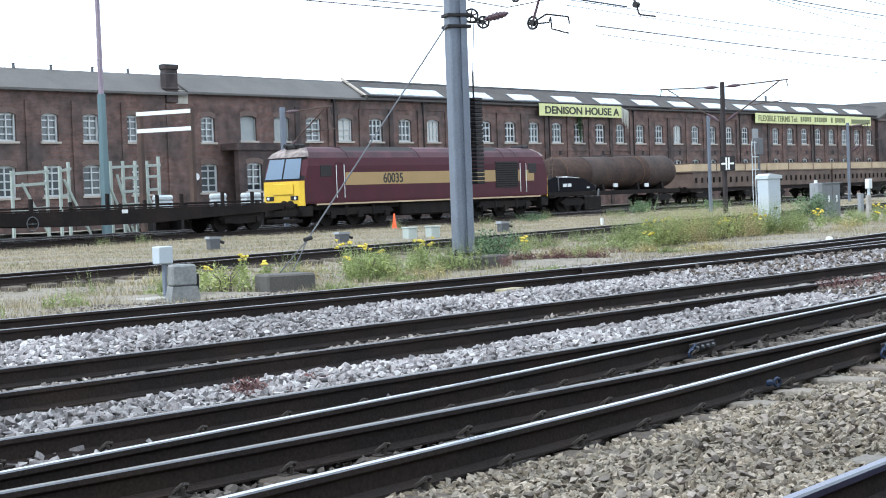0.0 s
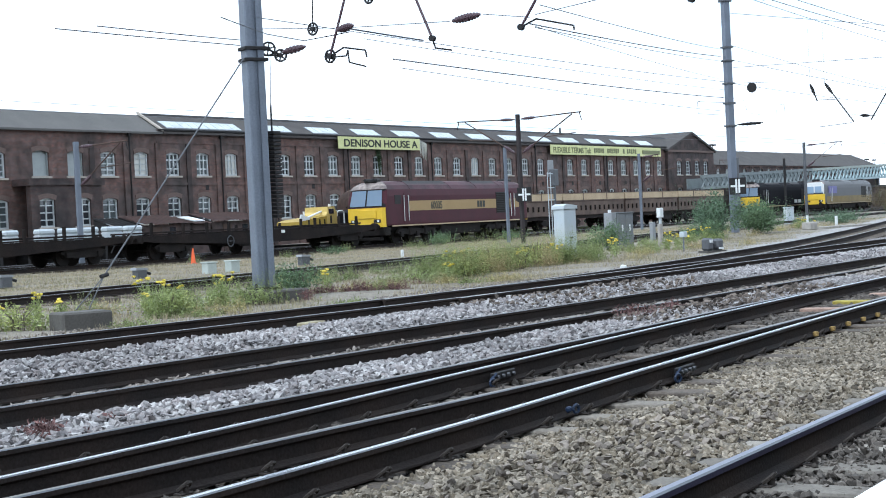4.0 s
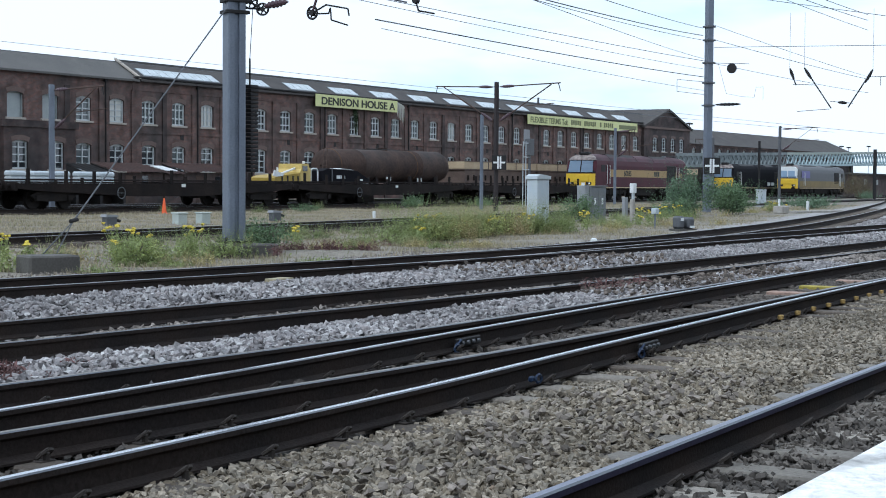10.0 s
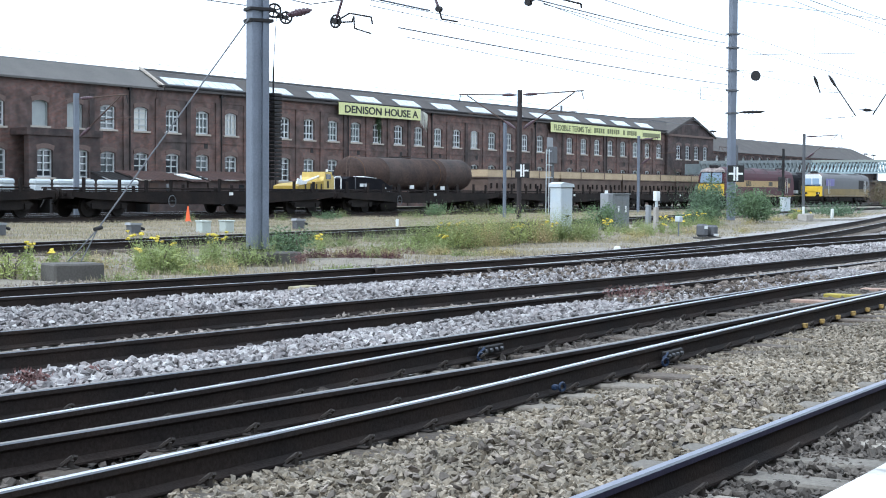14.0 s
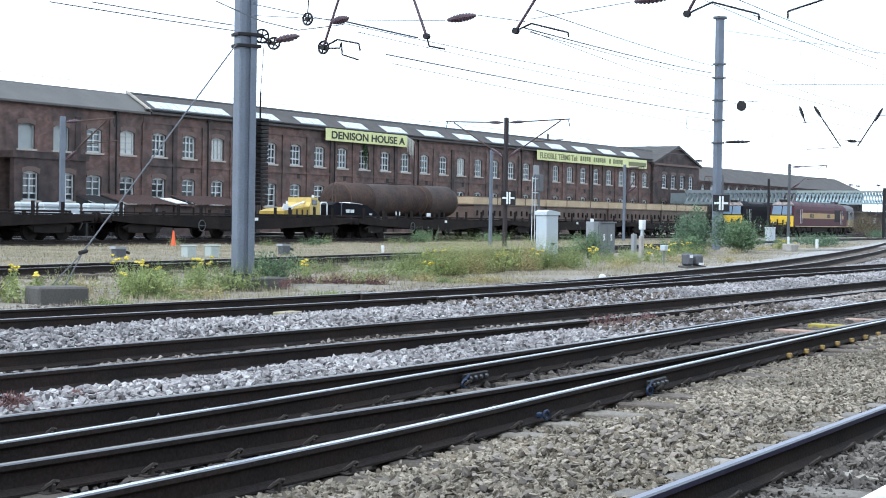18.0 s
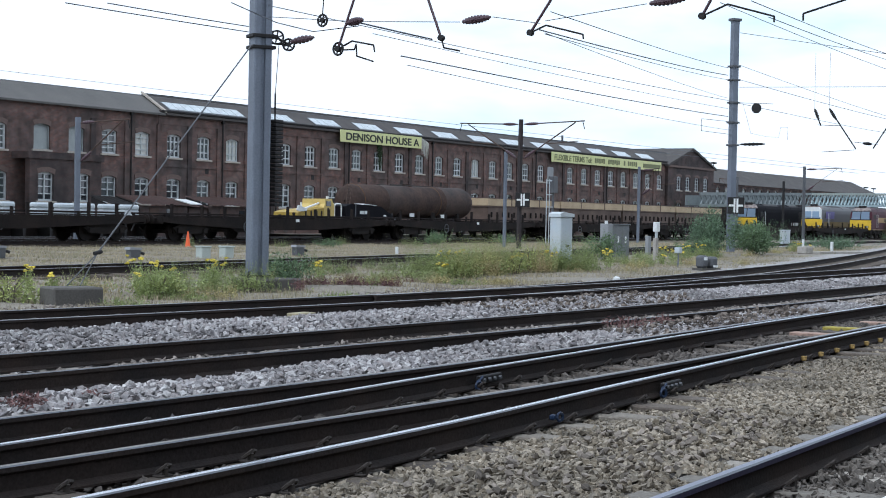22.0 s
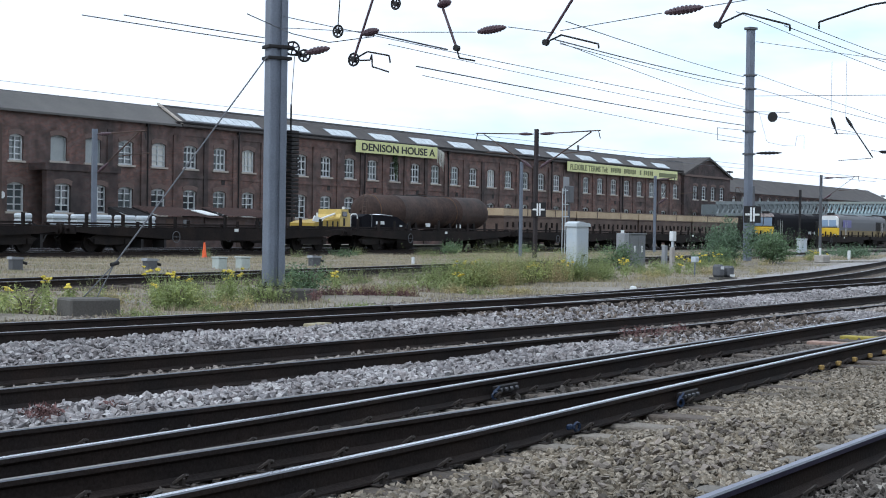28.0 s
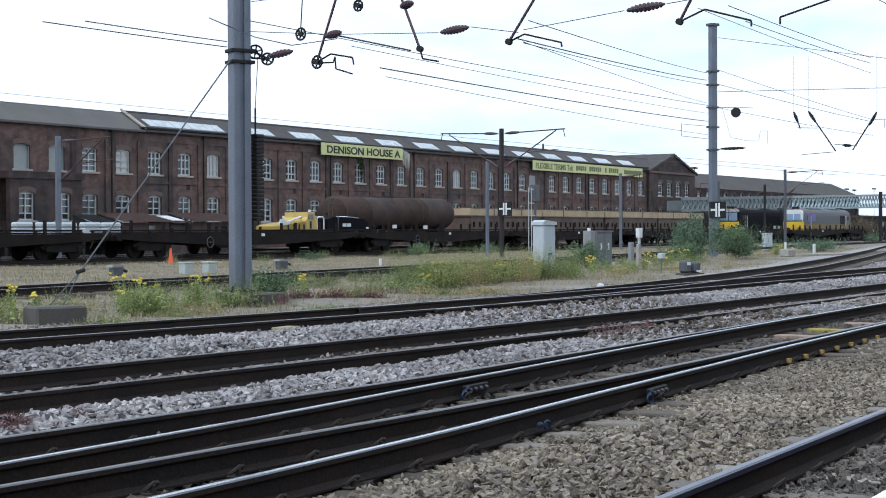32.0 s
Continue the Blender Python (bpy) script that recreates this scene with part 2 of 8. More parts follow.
RUSTY = mat("rusty brown steel", (0.085, 0.055, 0.043), 0.8, 0.1, vary=0.25, scale=1.2, fine=20, second=(0.05, 0.035, 0.03))
INSULATOR = mat("brown porcelain", (0.075, 0.045, 0.055), 0.3, vary=0.1, scale=5, fine=30, bump=0)
WIRE = mat("overhead wire", (0.13, 0.14, 0.16), 0.6, 0.3, vary=0.1, bump=0)
MAROON = mat("maroon locomotive paint", (0.064, 0.017, 0.026), 0.55, vary=0.12, scale=1.2, fine=18, bump=0.03, second=(0.05, 0.016, 0.022), spec=0.15)
MAROON_ROOF = mat("dusty maroon roof", (0.082, 0.038, 0.049), 0.65, vary=0.25, scale=1.0, fine=14, second=(0.04, 0.026, 0.031), spec=0.2)
GOLD = mat("gold lining paint", (0.34, 0.24, 0.115), 0.6, vary=0.1, scale=1.2, fine=18, bump=0.03, spec=0.2)
YELLOW = mat("warning yellow paint", (0.64, 0.43, 0.03), 0.4, vary=0.1, scale=2, fine=20, bump=0.03)
GRIME = mat("bogie grime", (0.012, 0.011, 0.011), 0.8, vary=0.3, scale=2, fine=25, second=(0.022, 0.018, 0.016), spec=0.12)
WAGON_DARK = mat("dark wagon steel", (0.012, 0.0105, 0.0105), 0.85, 0.0, vary=0.3, scale=1.2, fine=20, second=(0.024, 0.018, 0.016), spec=0.12)
LOAD = mat("stacked dark steel", (0.015, 0.013, 0.013), 0.85, 0.0, vary=0.3, scale=0.8, fine=14, second=(0.028, 0.021, 0.019), per_object=0.2, spec=0.12)
BLACK_PAINT = mat("black locomotive paint", (0.007, 0.007, 0.010), 0.8, vary=0.2, scale=1.5, fine=20, bump=0.02, spec=0.1)
SILVER = mat("silver grey paint", (0.11, 0.112, 0.118), 0.6, 0.1, vary=0.12, scale=1.2, fine=18)
BLUE_PAINT = mat("blue violet paint", (0.09, 0.08, 0.26), 0.4, vary=0.1, scale=1.2, fine=18)
TANK_BROWN = mat("grimy tank paint", (0.060, 0.038, 0.030), 0.75, vary=0.35, scale=0.9, fine=6, second=(0.024, 0.019, 0.018), spec=0.2)
BEIGE = mat("beige wagon panel", (0.47, 0.37, 0.24), 0.7, vary=0.15, scale=0.8, fine=14, second=(0.36, 0.27, 0.17))
BOX_BROWN = mat("brown wagon side", (0.125, 0.088, 0.070), 0.75, vary=0.2, scale=0.9, fine=14, second=(0.055, 0.038, 0.032))
CABINET = mat("pale grey cabinet paint", (0.42, 0.475, 0.52), 0.5, vary=0.08, scale=2, fine=30, bump=0.04, second=(0.47, 0.49, 0.49))
CABINET_GREY = mat("grey cabinet paint", (0.25, 0.262, 0.275), 0.55, vary=0.12, scale=2, fine=30, bump=0.05)
GREEN_PALE = mat("pale green weathered paint", (0.33, 0.375, 0.345), 0.7, vary=0.15, scale=3, fine=30)
TEAL = mat("pale blue-green lattice paint", (0.33, 0.42, 0.44), 0.6, vary=0.12, scale=1, fine=14)
ORANGE = mat("orange cone plastic", (0.75, 0.13, 0.04), 0.5, vary=0.1, scale=4, fine=40)
RUST_SHEET = mat("rusted corrugated sheet", (0.105, 0.06, 0.052), 0.8, vary=0.25, scale=1, fine=12, second=(0.075, 0.05, 0.046))
BLUE_PLASTIC = mat("blue plastic", (0.010, 0.024, 0.06), 0.5, vary=0.1, scale=8, fine=50)
LEAF = mat("bush leaf", (0.095, 0.155, 0.075), 0.6, vary=0.2, scale=1.2, fine=9, bump=0, second=(0.125, 0.185, 0.085), per_island=0.45)
LEAF_GREY = mat("grey-green bush leaf", (0.105, 0.16, 0.10), 0.65, vary=0.2, scale=1.2, fine=9, bump=0, second=(0.10, 0.16, 0.085), per_island=0.4)
WEED = mat("weed leaf", (0.25, 0.30, 0.11), 0.65, vary=0.2, scale=2, fine=9, bump=0, per_island=0.4)
FLOWER = mat("ragwort yellow", (0.56, 0.45, 0.05), 0.6, vary=0.1, scale=4, fine=20, bump=0, per_island=0.2)
STRAW = mat("dry straw grass", (0.34, 0.29, 0.195), 0.8, vary=0.2, scale=0.4, fine=6, bump=0, second=(0.25, 0.225, 0.14), per_island=0.4)
GRASS = mat("green grass", (0.15, 0.175, 0.085), 0.75, vary=0.2, scale=0.5, fine=6, bump=0, second=(0.24, 0.215, 0.115), per_island=0.35)
RED_WEED = mat("reddish sorrel", (0.15, 0.08, 0.075), 0.7, vary=0.2, scale=2, fine=12, bump=0, per_island=0.35)
PLATFORM_EDGE = mat("chipped white platform paint", (0.84, 0.83, 0.81), 0.8, vary=0.2, scale=6, fine=45, bump=0.7, second=(0.12, 0.115, 0.105), amount=-0.2)


# ---- building blocks ----
def thing(name, m, label, category, group="", kind=""):
    ob = new(name)
    ob.matrix_world = m
    return tagged(ob, label, category, group, kind)


def mesh_of(name, bm, *materials, smooth=False):
    me = bpy.data.meshes.new(name)
    bmesh.ops.recalc_face_normals(bm, faces=bm.faces)
    bm.to_mesh(me)
    bm.free()
    for q in materials:
        me.materials.append(q)
    if smooth:
        me.polygons.foreach_set("use_smooth", [True] * len(me.polygons))
    return me


def put(name, me, parent, m=None, label=""):
    ob = new(name, me)
    ob.parent = parent
    if m is not None:
        ob.matrix_basis = m
    if label:
        ob["label"] = label
    return ob


def part(name, bm, material, parent, label="", m=None, smooth=False):
    mats = material if isinstance(material, (list, tuple)) else [material]
    return put(name, mesh_of(name, bm, *mats, smooth=smooth), parent, m, label)


def solid(name, bm, material, label, category, group="", kind="", m=None, smooth=False):
    mats = material if isinstance(material, (list, tuple)) else [material]
    ob = new(name, mesh_of(name, bm, *mats, smooth=smooth))
    if m is not None:
        ob.matrix_world = m
    return tagged(ob, label, category, group, kind)


def box(bm, x0, x1, y0, y1, z0, z1, bevel=0.0, mi=0):
    vs = [bm.verts.new((x, y, z)) for x in (x0, x1) for y in (y0, y1) for z in (z0, z1)]
    fs = [bm.faces.new([vs[i] for i in f]) for f in ((0, 1, 3, 2), (4, 6, 7, 5), (0, 4, 5, 1), (2, 3, 7, 6), (0, 2, 6, 4), (1, 5, 7, 3))]
    for f in fs:
        f.material_index = mi
    if bevel:
        es = {e for f in fs for e in f.edges}
        bmesh.ops.bevel(bm, geom=list(es), offset=bevel, segments=1, affect="EDGES")
    return bm


def tube(bm, p, q, r, r2=None, n=8, caps=True):
    p, q = Vector(p), Vector(q)
    r2 = r if r2 is None else r2
    d = (q - p).normalized()
    u = d.orthogonal().normalized()
    w = d.cross(u)
    rings = [[bm.verts.new(c + (u * math.cos(a) + w * math.sin(a)) * k) for a in [2 * math.pi * i / n for i in range(n)]] for c, k in ((p, r), (q, r2))]
    for i in range(n):
        bm.faces.new((rings[0][i], rings[0][(i + 1) % n], rings[1][(i + 1) % n], rings[1][i]))
    if caps:
        bm.faces.new(rings[0][::-1])
        bm.faces.new(rings[1])
    return bm


def polyline(bm, pts, r, n=6):
    for a, b in zip(pts, pts[1:]):
        tube(bm, a, b, r, n=n)
    return bm


def prism(bm, pts, axis, a, b, mi=0):
    """A polygon in the plane across the axis, drawn out from a to b."""
    def place(u, v, c):
        return {"x": (c, u, v), "y": (u, c, v), "z": (u, v, c)}[axis]
    lo = [bm.verts.new(place(u, v, a)) for u, v in pts]
    hi = [bm.verts.new(place(u, v, b)) for u, v in pts]
    n = len(pts)
    fs = [bm.faces.new((lo[i], lo[(i + 1) % n], hi[(i + 1) % n], hi[i])) for i in range(n)] + [bm.faces.new(lo[::-1]), bm.faces.new(hi)]
    for f in fs:
        f.material_index = mi
    return bm


def ring(bm, centre, axis, r, thick, n=16):
    c = Vector(centre)
    d = Vector(axis).normalized()
    u = d.orthogonal().normalized()
    w = d.cross(u)
    loops = []
    for i in range(n):
        t = 2 * math.pi * i / n
        o = u * math.cos(t) + w * math.sin(t)
        loops.append([bm.verts.new(c + o * (r + thick * math.cos(k)) + d * thick * math.sin(k)) for k in (0, 1.257, 2.513, 3.77, 5.027)])
    for a, b in zip(loops, loops[1:] + loops[:1]):
        for k in range(5):
            bm.faces.new((a[k], a[(k + 1) % 5], b[(k + 1) % 5], b[k]))
    return bm


def lattice(bm, xs, zs, filled, y0, y1):
    """One connected slab in cells of a grid, with the cells that are not filled left open."""
    grid = {}

    def at(i, j, k):
        if (i, j, k) not in grid:
            grid[i, j, k] = bm.verts.new((xs[i], (y0, y1)[k], zs[j]))
        return grid[i, j, k]
    nx, nz = len(xs) - 1, len(zs) - 1
    full = lambda i, j: 0 <= i < nx and 0 <= j < nz and filled(i, j)
    for i in range(nx):
        for j in range(nz):
            if not full(i, j):
                continue
            for k in (0, 1):
                bm.faces.new([at(a, b, k) for a, b in ((i, j), (i + 1, j), (i + 1, j + 1), (i, j + 1))])
            for di, dj, p, q in ((-1, 0, (i, j), (i, j + 1)), (1, 0, (i + 1, j), (i + 1, j + 1)), (0, -1, (i, j), (i + 1, j)), (0, 1, (i, j + 1), (i + 1, j + 1))):
                if not full(i + di, j + dj):
                    bm.faces.new((at(*p, 0), at(*q, 0), at(*q, 1), at(*p, 1)))
    return bm


def raw_mesh(name, verts, faces, material):
    """A mesh from arrays of triangles."""
    me = bpy.data.meshes.new(name)
    nv, nf = len(verts), len(faces)
    me.vertices.add(nv)
    me.vertices.foreach_set("co", np.ascontiguousarray(verts, dtype=np.float32).ravel())
    me.loops.add(nf * 3)
    me.loops.foreach_set("vertex_index", np.ascontiguousarray(faces, dtype=np.int32).ravel())
    me.polygons.add(nf)
    me.polygons.foreach_set("loop_start", np.arange(0, nf * 3, 3, dtype=np.int32))
    me.update(calc_edges=True)
    me.polygons.foreach_set("use_smooth", [False] * nf)
    me.materials.append(material)
    return me


def text_mesh(body, size, depth=0.01, bold=0.0):
    c = bpy.data.curves.new("lettering", "FONT")
    c.body, c.size, c.extrude, c.offset = body, size, depth, size * 0.018 + bold
    ob = new("lettering", c)
    me = bpy.data.meshes.new_from_object(ob.evaluated_get(bpy.context.evaluated_depsgraph_get()))
    bpy.data.objects.remove(ob)
    return me




# ---- ground, ballast and platform ----
RNG = np.random.default_rng(7)


def spline(*pairs, soft=0.0):
    """A smooth way through points; soft: the length in metres over which its corners are rounded."""
    xs, ys = np.array([p[0] for p in pairs], float), np.array([p[1] for p in pairs], float)
    fine = np.linspace(xs[0], xs[-1], 4000 if soft else 400)
    lin = np.interp(fine, xs, ys)
    h = int(soft / (fine[1] - fine[0]) / 2) if soft else 12
    k = np.hanning(2 * h + 1)
    k /= k.sum()
    pad = np.concatenate([2 * lin[0] - lin[h:0:-1], lin, 2 * lin[-1] - lin[-2:-h - 2:-1]])
    soft = np.convolve(pad, k, "valid")
    return lambda x: np.interp(x, fine, soft)


# the near rail of each track, from the platform outwards
WAY_NEAR = spline((-60, 1.28), (5, 1.28), (11, 1.31), (60, 1.35), (400, 1.4))
WAY_TURN = spline((-40, 9.0), (-10, 7.3), (2, 5.97), (5.3, 5.66), (6.5, 5.585), (7.8, 5.51), (9.2, 5.41), (11.3, 5.33), (14, 5.33), (17, 5.36), (20, 5.38), (400, 5.7), soft=3.0)
WAY_MAIN = spline((-40, 4.72), (0, 4.74), (6.5, 4.765), (8.3, 4.79), (10.5, 4.91), (13, 5.01), (15, 5.10), (17, 5.17), (20, 5.25), (25, 5.31), (60, 5.36), (400, 5.6), soft=3.0)
WAY_THIRD = spline((-40, 9.9), (0, 9.4), (7.5, 8.88), (10.5, 8.60), (14, 8.38), (19, 8.1), (25, 7.95), (30, 7.86), (40, 7.75), (60, 7.7), (400, 7.7))
WAY_FOURTH = spline((-40, 16.4), (5, 14.3), (12.6, 13.35), (16, 12.85), (21, 12.42), (27, 12.15), (35, 11.95), (50, 11.8), (80, 11.7), (400, 11.6))
WAY_BRANCH = spline((20, 12.44), (23, 12.33), (27, 12.45), (34, 13.0), (50, 15.2), (70, 18.9), (93, 23.6), (120, 29.5), (150, 36.5), (260, 60))
WAY_YARD = spline((-40, 19.5), (10, 23.8), (23, 25.1), (32, 26.0), (41, 27.2), (55, 29.2), (75, 32.0), (110, 37), (200, 45))
GAUGE = 1.435


def heap(x, y):
    """The height of the ground: ballast shoulders between the tracks, cess, rough yard."""
    z = np.full_like(x, -0.27)
    bed = np.clip((16.2 - y + 0.3 * np.sin(x * 0.7)) / 1.2, 0, 1)
    z = z + 0.065 * bed
    for c, w, h in (((WAY_MAIN(x) + GAUGE + WAY_THIRD(x)) / 2 + 0.15, 0.62, 0.125), ((WAY_THIRD(x) + GAUGE + WAY_FOURTH(x)) / 2, 0.95, 0.15), ((WAY_NEAR(x) + GAUGE + WAY_MAIN(x)) / 2, 0.62, 0.055)):
        z = z + h * np.exp(-((y - c) / w) ** 4)
    z = z + 0.02 * np.sin(x * 1.3 + y * 2.1) * np.sin(y * 1.7 - x * 0.6) * np.clip((60 - x) / 40, 0, 1)
    rough = np.clip((y - 15.5) / 3, 0, 1)
    z = z + rough * (0.05 * np.sin(x * 0.5) * np.sin(y * 0.7 + 1) + 0.04 * np.sin(x * 1.9 + y))
    z = np.where(y < 0.35, -0.5, z)
    return z


def grid_lines(parts):
    out = []
    for a, b, s in parts:
        out += list(np.arange(a, b, s))
    return np.array(out + [parts[-1][1]])


gx = grid_lines([(-700, -80, 60), (-80, 0, 2.0), (0, 45, 0.25), (45, 120, 0.8), (120, 400, 6), (400, 4000, 200)])
gy = grid_lines([(-1500, -60, 120), (-60, 0, 10), (0, 17, 0.2), (17, 50, 0.6), (50, 120, 5), (120, 4000, 200)])
GX, GY = np.meshgrid(gx, gy, indexing="ij")
GZ = heap(GX, GY)
idx = np.arange(GX.size).reshape(GX.shape)
quads = np.stack([idx[:-1, :-1], idx[1:, :-1], idx[1:, 1:], idx[:-1, 1:]], -1).reshape(-1, 4)
tris = np.concatenate([quads[:, [0, 1, 2]], quads[:, [0, 2, 3]]])


def ground_mat():
    m = bpy.data.materials.new("ballast, cess and dry grass")
    m.use_nodes = True
    n, l = m.node_tree.nodes, m.node_tree.links
    b = n["Principled BSDF"]
    co = n.new("ShaderNodeTexCoord")
    sep = n.new("ShaderNodeSeparateXYZ")
    l.new(co.outputs["Object"], sep.inputs[0])
    wob = n.new("ShaderNodeTexNoise")
    wob.inputs["Scale"].default_value, wob.inputs["Detail"].default_value = 0.9, 5
    l.new(co.outputs["Object"], wob.inputs["Vector"])
    wm = n.new("ShaderNodeMath")
    wm.operation, wm.inputs[1].default_value = "MULTIPLY_ADD", 3.0
    l.new(wob.outputs["Fac"], wm.inputs[0])
    l.new(sep.outputs["Y"], wm.inputs[2])

    # the gravel cess widens along the branch
    sx = n.new("ShaderNodeMath")
    sx.operation, sx.inputs[1].default_value = "SUBTRACT", 40.0
    l.new(sep.outputs["X"], sx.inputs[0])
    cl = n.new("ShaderNodeMath")
    cl.operation, cl.inputs[1].default_value = "MAXIMUM", 0.0
    l.new(sx.outputs[0], cl.inputs[0])
    wm2 = n.new("ShaderNodeMath")
    wm2.operation, wm2.inputs[1].default_value = "MULTIPLY_ADD", -0.20
    l.new(cl.outputs[0], wm2.inputs[0])
    l.new(wm.outputs[0], wm2.inputs[2])

    def speckle(scale, c1, c2):
        v = n.new("ShaderNodeTexVoronoi")
        v.inputs["Scale"].default_value = scale
        l.new(co.outputs["Object"], v.inputs["Vector"])
        mx = n.new("ShaderNodeMix")
        mx.data_type = "RGBA"
        mx.inputs[6].default_value, mx.inputs[7].default_value = (*c1, 1), (*c2, 1)
        l.new(v.outputs["Color"], mx.inputs[0])
        return mx.outputs[2], v

    def blend(a, c, lo, hi, along=wm):
        mr = n.new("ShaderNodeMapRange")
        mr.inputs[1].default_value, mr.inputs[2].default_value = lo, hi
        l.new(along.outputs[0], mr.inputs[0])
        mx = n.new("ShaderNodeMix")
        mx.data_type = "RGBA"
        l.new(mr.outputs[0], mx.inputs[0])
        l.new(a, mx.inputs[6])
        l.new(c, mx.inputs[7])
        return mx.outputs[2]

    # brown and grey are darkened: shade between the ballast stones put into the colour
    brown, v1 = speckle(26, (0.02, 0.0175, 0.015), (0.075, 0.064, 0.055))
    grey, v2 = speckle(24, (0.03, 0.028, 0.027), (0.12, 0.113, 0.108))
    pale, v5 = speckle(22, (0.21, 0.2, 0.195), (0.41, 0.395, 0.385))
    dirt, v3 = speckle(9, (0.17, 0.15, 0.12), (0.27, 0.245, 0.20))
    straw, v4 = speckle(5, (0.175, 0.152, 0.112), (0.235, 0.207, 0.15))
    patch = n.new("ShaderNodeTexNoise")
    patch.inputs["Scale"].default_value, patch.inputs["Detail"].default_value = 0.22, 6
    l.new(co.outputs["Object"], patch.inputs["Vector"])
    pr = n.new("ShaderNodeValToRGB")
    pr.color_ramp.elements[0].position, pr.color_ramp.elements[1].position = 0.45, 0.62
    l.new(patch.outputs["Fac"], pr.inputs["Fac"])
    pm = n.new("ShaderNodeMix")
    pm.data_type = "RGBA"
    l.new(pr.outputs["Color"], pm.inputs[0])
    l.new(straw, pm.inputs[6])
    l.new(dirt, pm.inputs[7])
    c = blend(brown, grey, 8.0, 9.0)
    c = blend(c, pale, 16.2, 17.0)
    c = blend(c, dirt, 18.0, 19.2, wm2)
    c = blend(c, pm.outputs[2], 30.5, 34.0, wm2)
    l.new(c, b.inputs["Base Color"])
    b.inputs["Roughness"].default_value = 0.95
    bp = n.new("ShaderNodeBump")
    bp.inputs["Strength"].default_value, bp.inputs["Distance"].default_value = 0.8, 0.03
    l.new(v1.outputs["Distance"], bp.inputs["Height"])
    l.new(bp.outputs["Normal"], b.inputs["Normal"])
    return m


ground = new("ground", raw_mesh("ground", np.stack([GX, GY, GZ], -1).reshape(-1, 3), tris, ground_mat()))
tagged(ground, "stony ballast, gravel cess and dry grassy yard", "ground", kind="structure")

# platform under the camera: coping stones with a chipped white edge
platform = thing("platform", pose(0, 0, 0), "station platform with a chipped white painted edge", "platform", kind="structure")
part("platform_slab", box(bmesh.new(), -80, 120, -9, -0.02, -0.45, 0.905), CONCRETE_DARK, platform)
part("platform_wall", box(bmesh.new(), -80, 120, 0.30, 0.42, -0.45, 0.80), BRICK_DARK, platform)
part("platform_core", box(bmesh.new(), -80, 120, -0.02, 0.30, -0.45, 0.80), CONCRETE_DARK, platform)
for i in range(40):
    bm = box(bmesh.new(), -4 + 0.9 * i, -4 + 0.9 * i + 0.89, -0.015, 0.48 + 0.006 * math.sin(i * 2.3), 0.803, 0.915, 0.012)
    bmesh.ops.subdivide_edges(bm, edges=bm.edges, cuts=2, use_grid_fill=True)
    for v in bm.verts:
        v.co += noise.noise_vector(v.co * 9) * 0.006
    part("coping_stone", bm, PLATFORM_EDGE, platform, "chipped white-painted coping stone" if i == 5 else "")


# unseen wall and canopy, added to darken rail webs and ballast facing the platform
station = thing("station_building", pose(0, 0, 0), "unseen plain wall and canopy added to block sky light from behind the platform", "building", kind="structure")
part("wall", box(bmesh.new(), -80, 120, -9.6, -9.1, -0.45, 7.0), BRICK_DARK, station)
part("canopy", box(bmesh.new(), -60, 100, -9.09, -4.6, 5.0, 5.25), CONCRETE_DARK, station)

# ---- tracks ----
PROFILE = [(-0.034, -0.005), (-0.016, 0.0), (0.024, 0.0), (0.034, -0.005), (0.036, -0.03), (0.012, -0.047), (0.010, -0.125), (0.07, -0.147), (0.07, -0.159), (-0.07, -0.159), (-0.07, -0.147), (-0.010, -0.125), (-0.012, -0.047), (-0.036, -0.03)]


# the blue of the flank is a sky sheen put into the steel's colour
STEEL_SIDE = mat("worn rail flank with painted blue sheen", (0.055, 0.055, 0.12), 0.42, 0.8, vary=0.25, scale=2, fine=40, bump=0.05)
STEEL_EDGE = mat("dull rail shoulder", (0.085, 0.095, 0.115), 0.5, 0.5, vary=0.2, scale=3, fine=50, bump=0.05)


def rail(parent, way, x0, x1, top, step=0.6, z=0.0, label="", side=None):
    n = max(2, int((x1 - x0) / step))
    xs = np.linspace(x0, x1, n + 1)
    ys = way(xs)
    bm = bmesh.new()
    rows = [[bm.verts.new((x, y + a, z + b)) for a, b in PROFILE] for x, y in zip(xs, ys)]
    k = len(PROFILE)
    for r, s in zip(rows, rows[1:]):
        for i in range(k):
            f = bm.faces.new((r[i], r[(i + 1) % k], s[(i + 1) % k], s[i]))
            f.material_index = 1 if i == 1 else 2 if i in (0, 2) else 3 if i in (3, 13) else 0
    bm.faces.new(rows[0])
    bm.faces.new(rows[-1])
    return part("rail", bm, [RUST, top, STEEL_EDGE, side or RUST], parent, label)


def sleeper_mesh(length, width, material):
    bm = bmesh.new()
    h = width / 2
    prism(bm, [(-h, -0.36), (h, -0.36), (h * 0.86, -0.168), (-h * 0.86, -0.168)], "y", -length / 2, length / 2)
    for v in bm.verts:
        v.co.x, v.co.y = v.co.x, v.co.y
    bmesh.ops.bevel(bm, geom=bm.edges[:], offset=0.012, segments=1, affect="EDGES")
    return mesh_of("sleeper", bm, material)


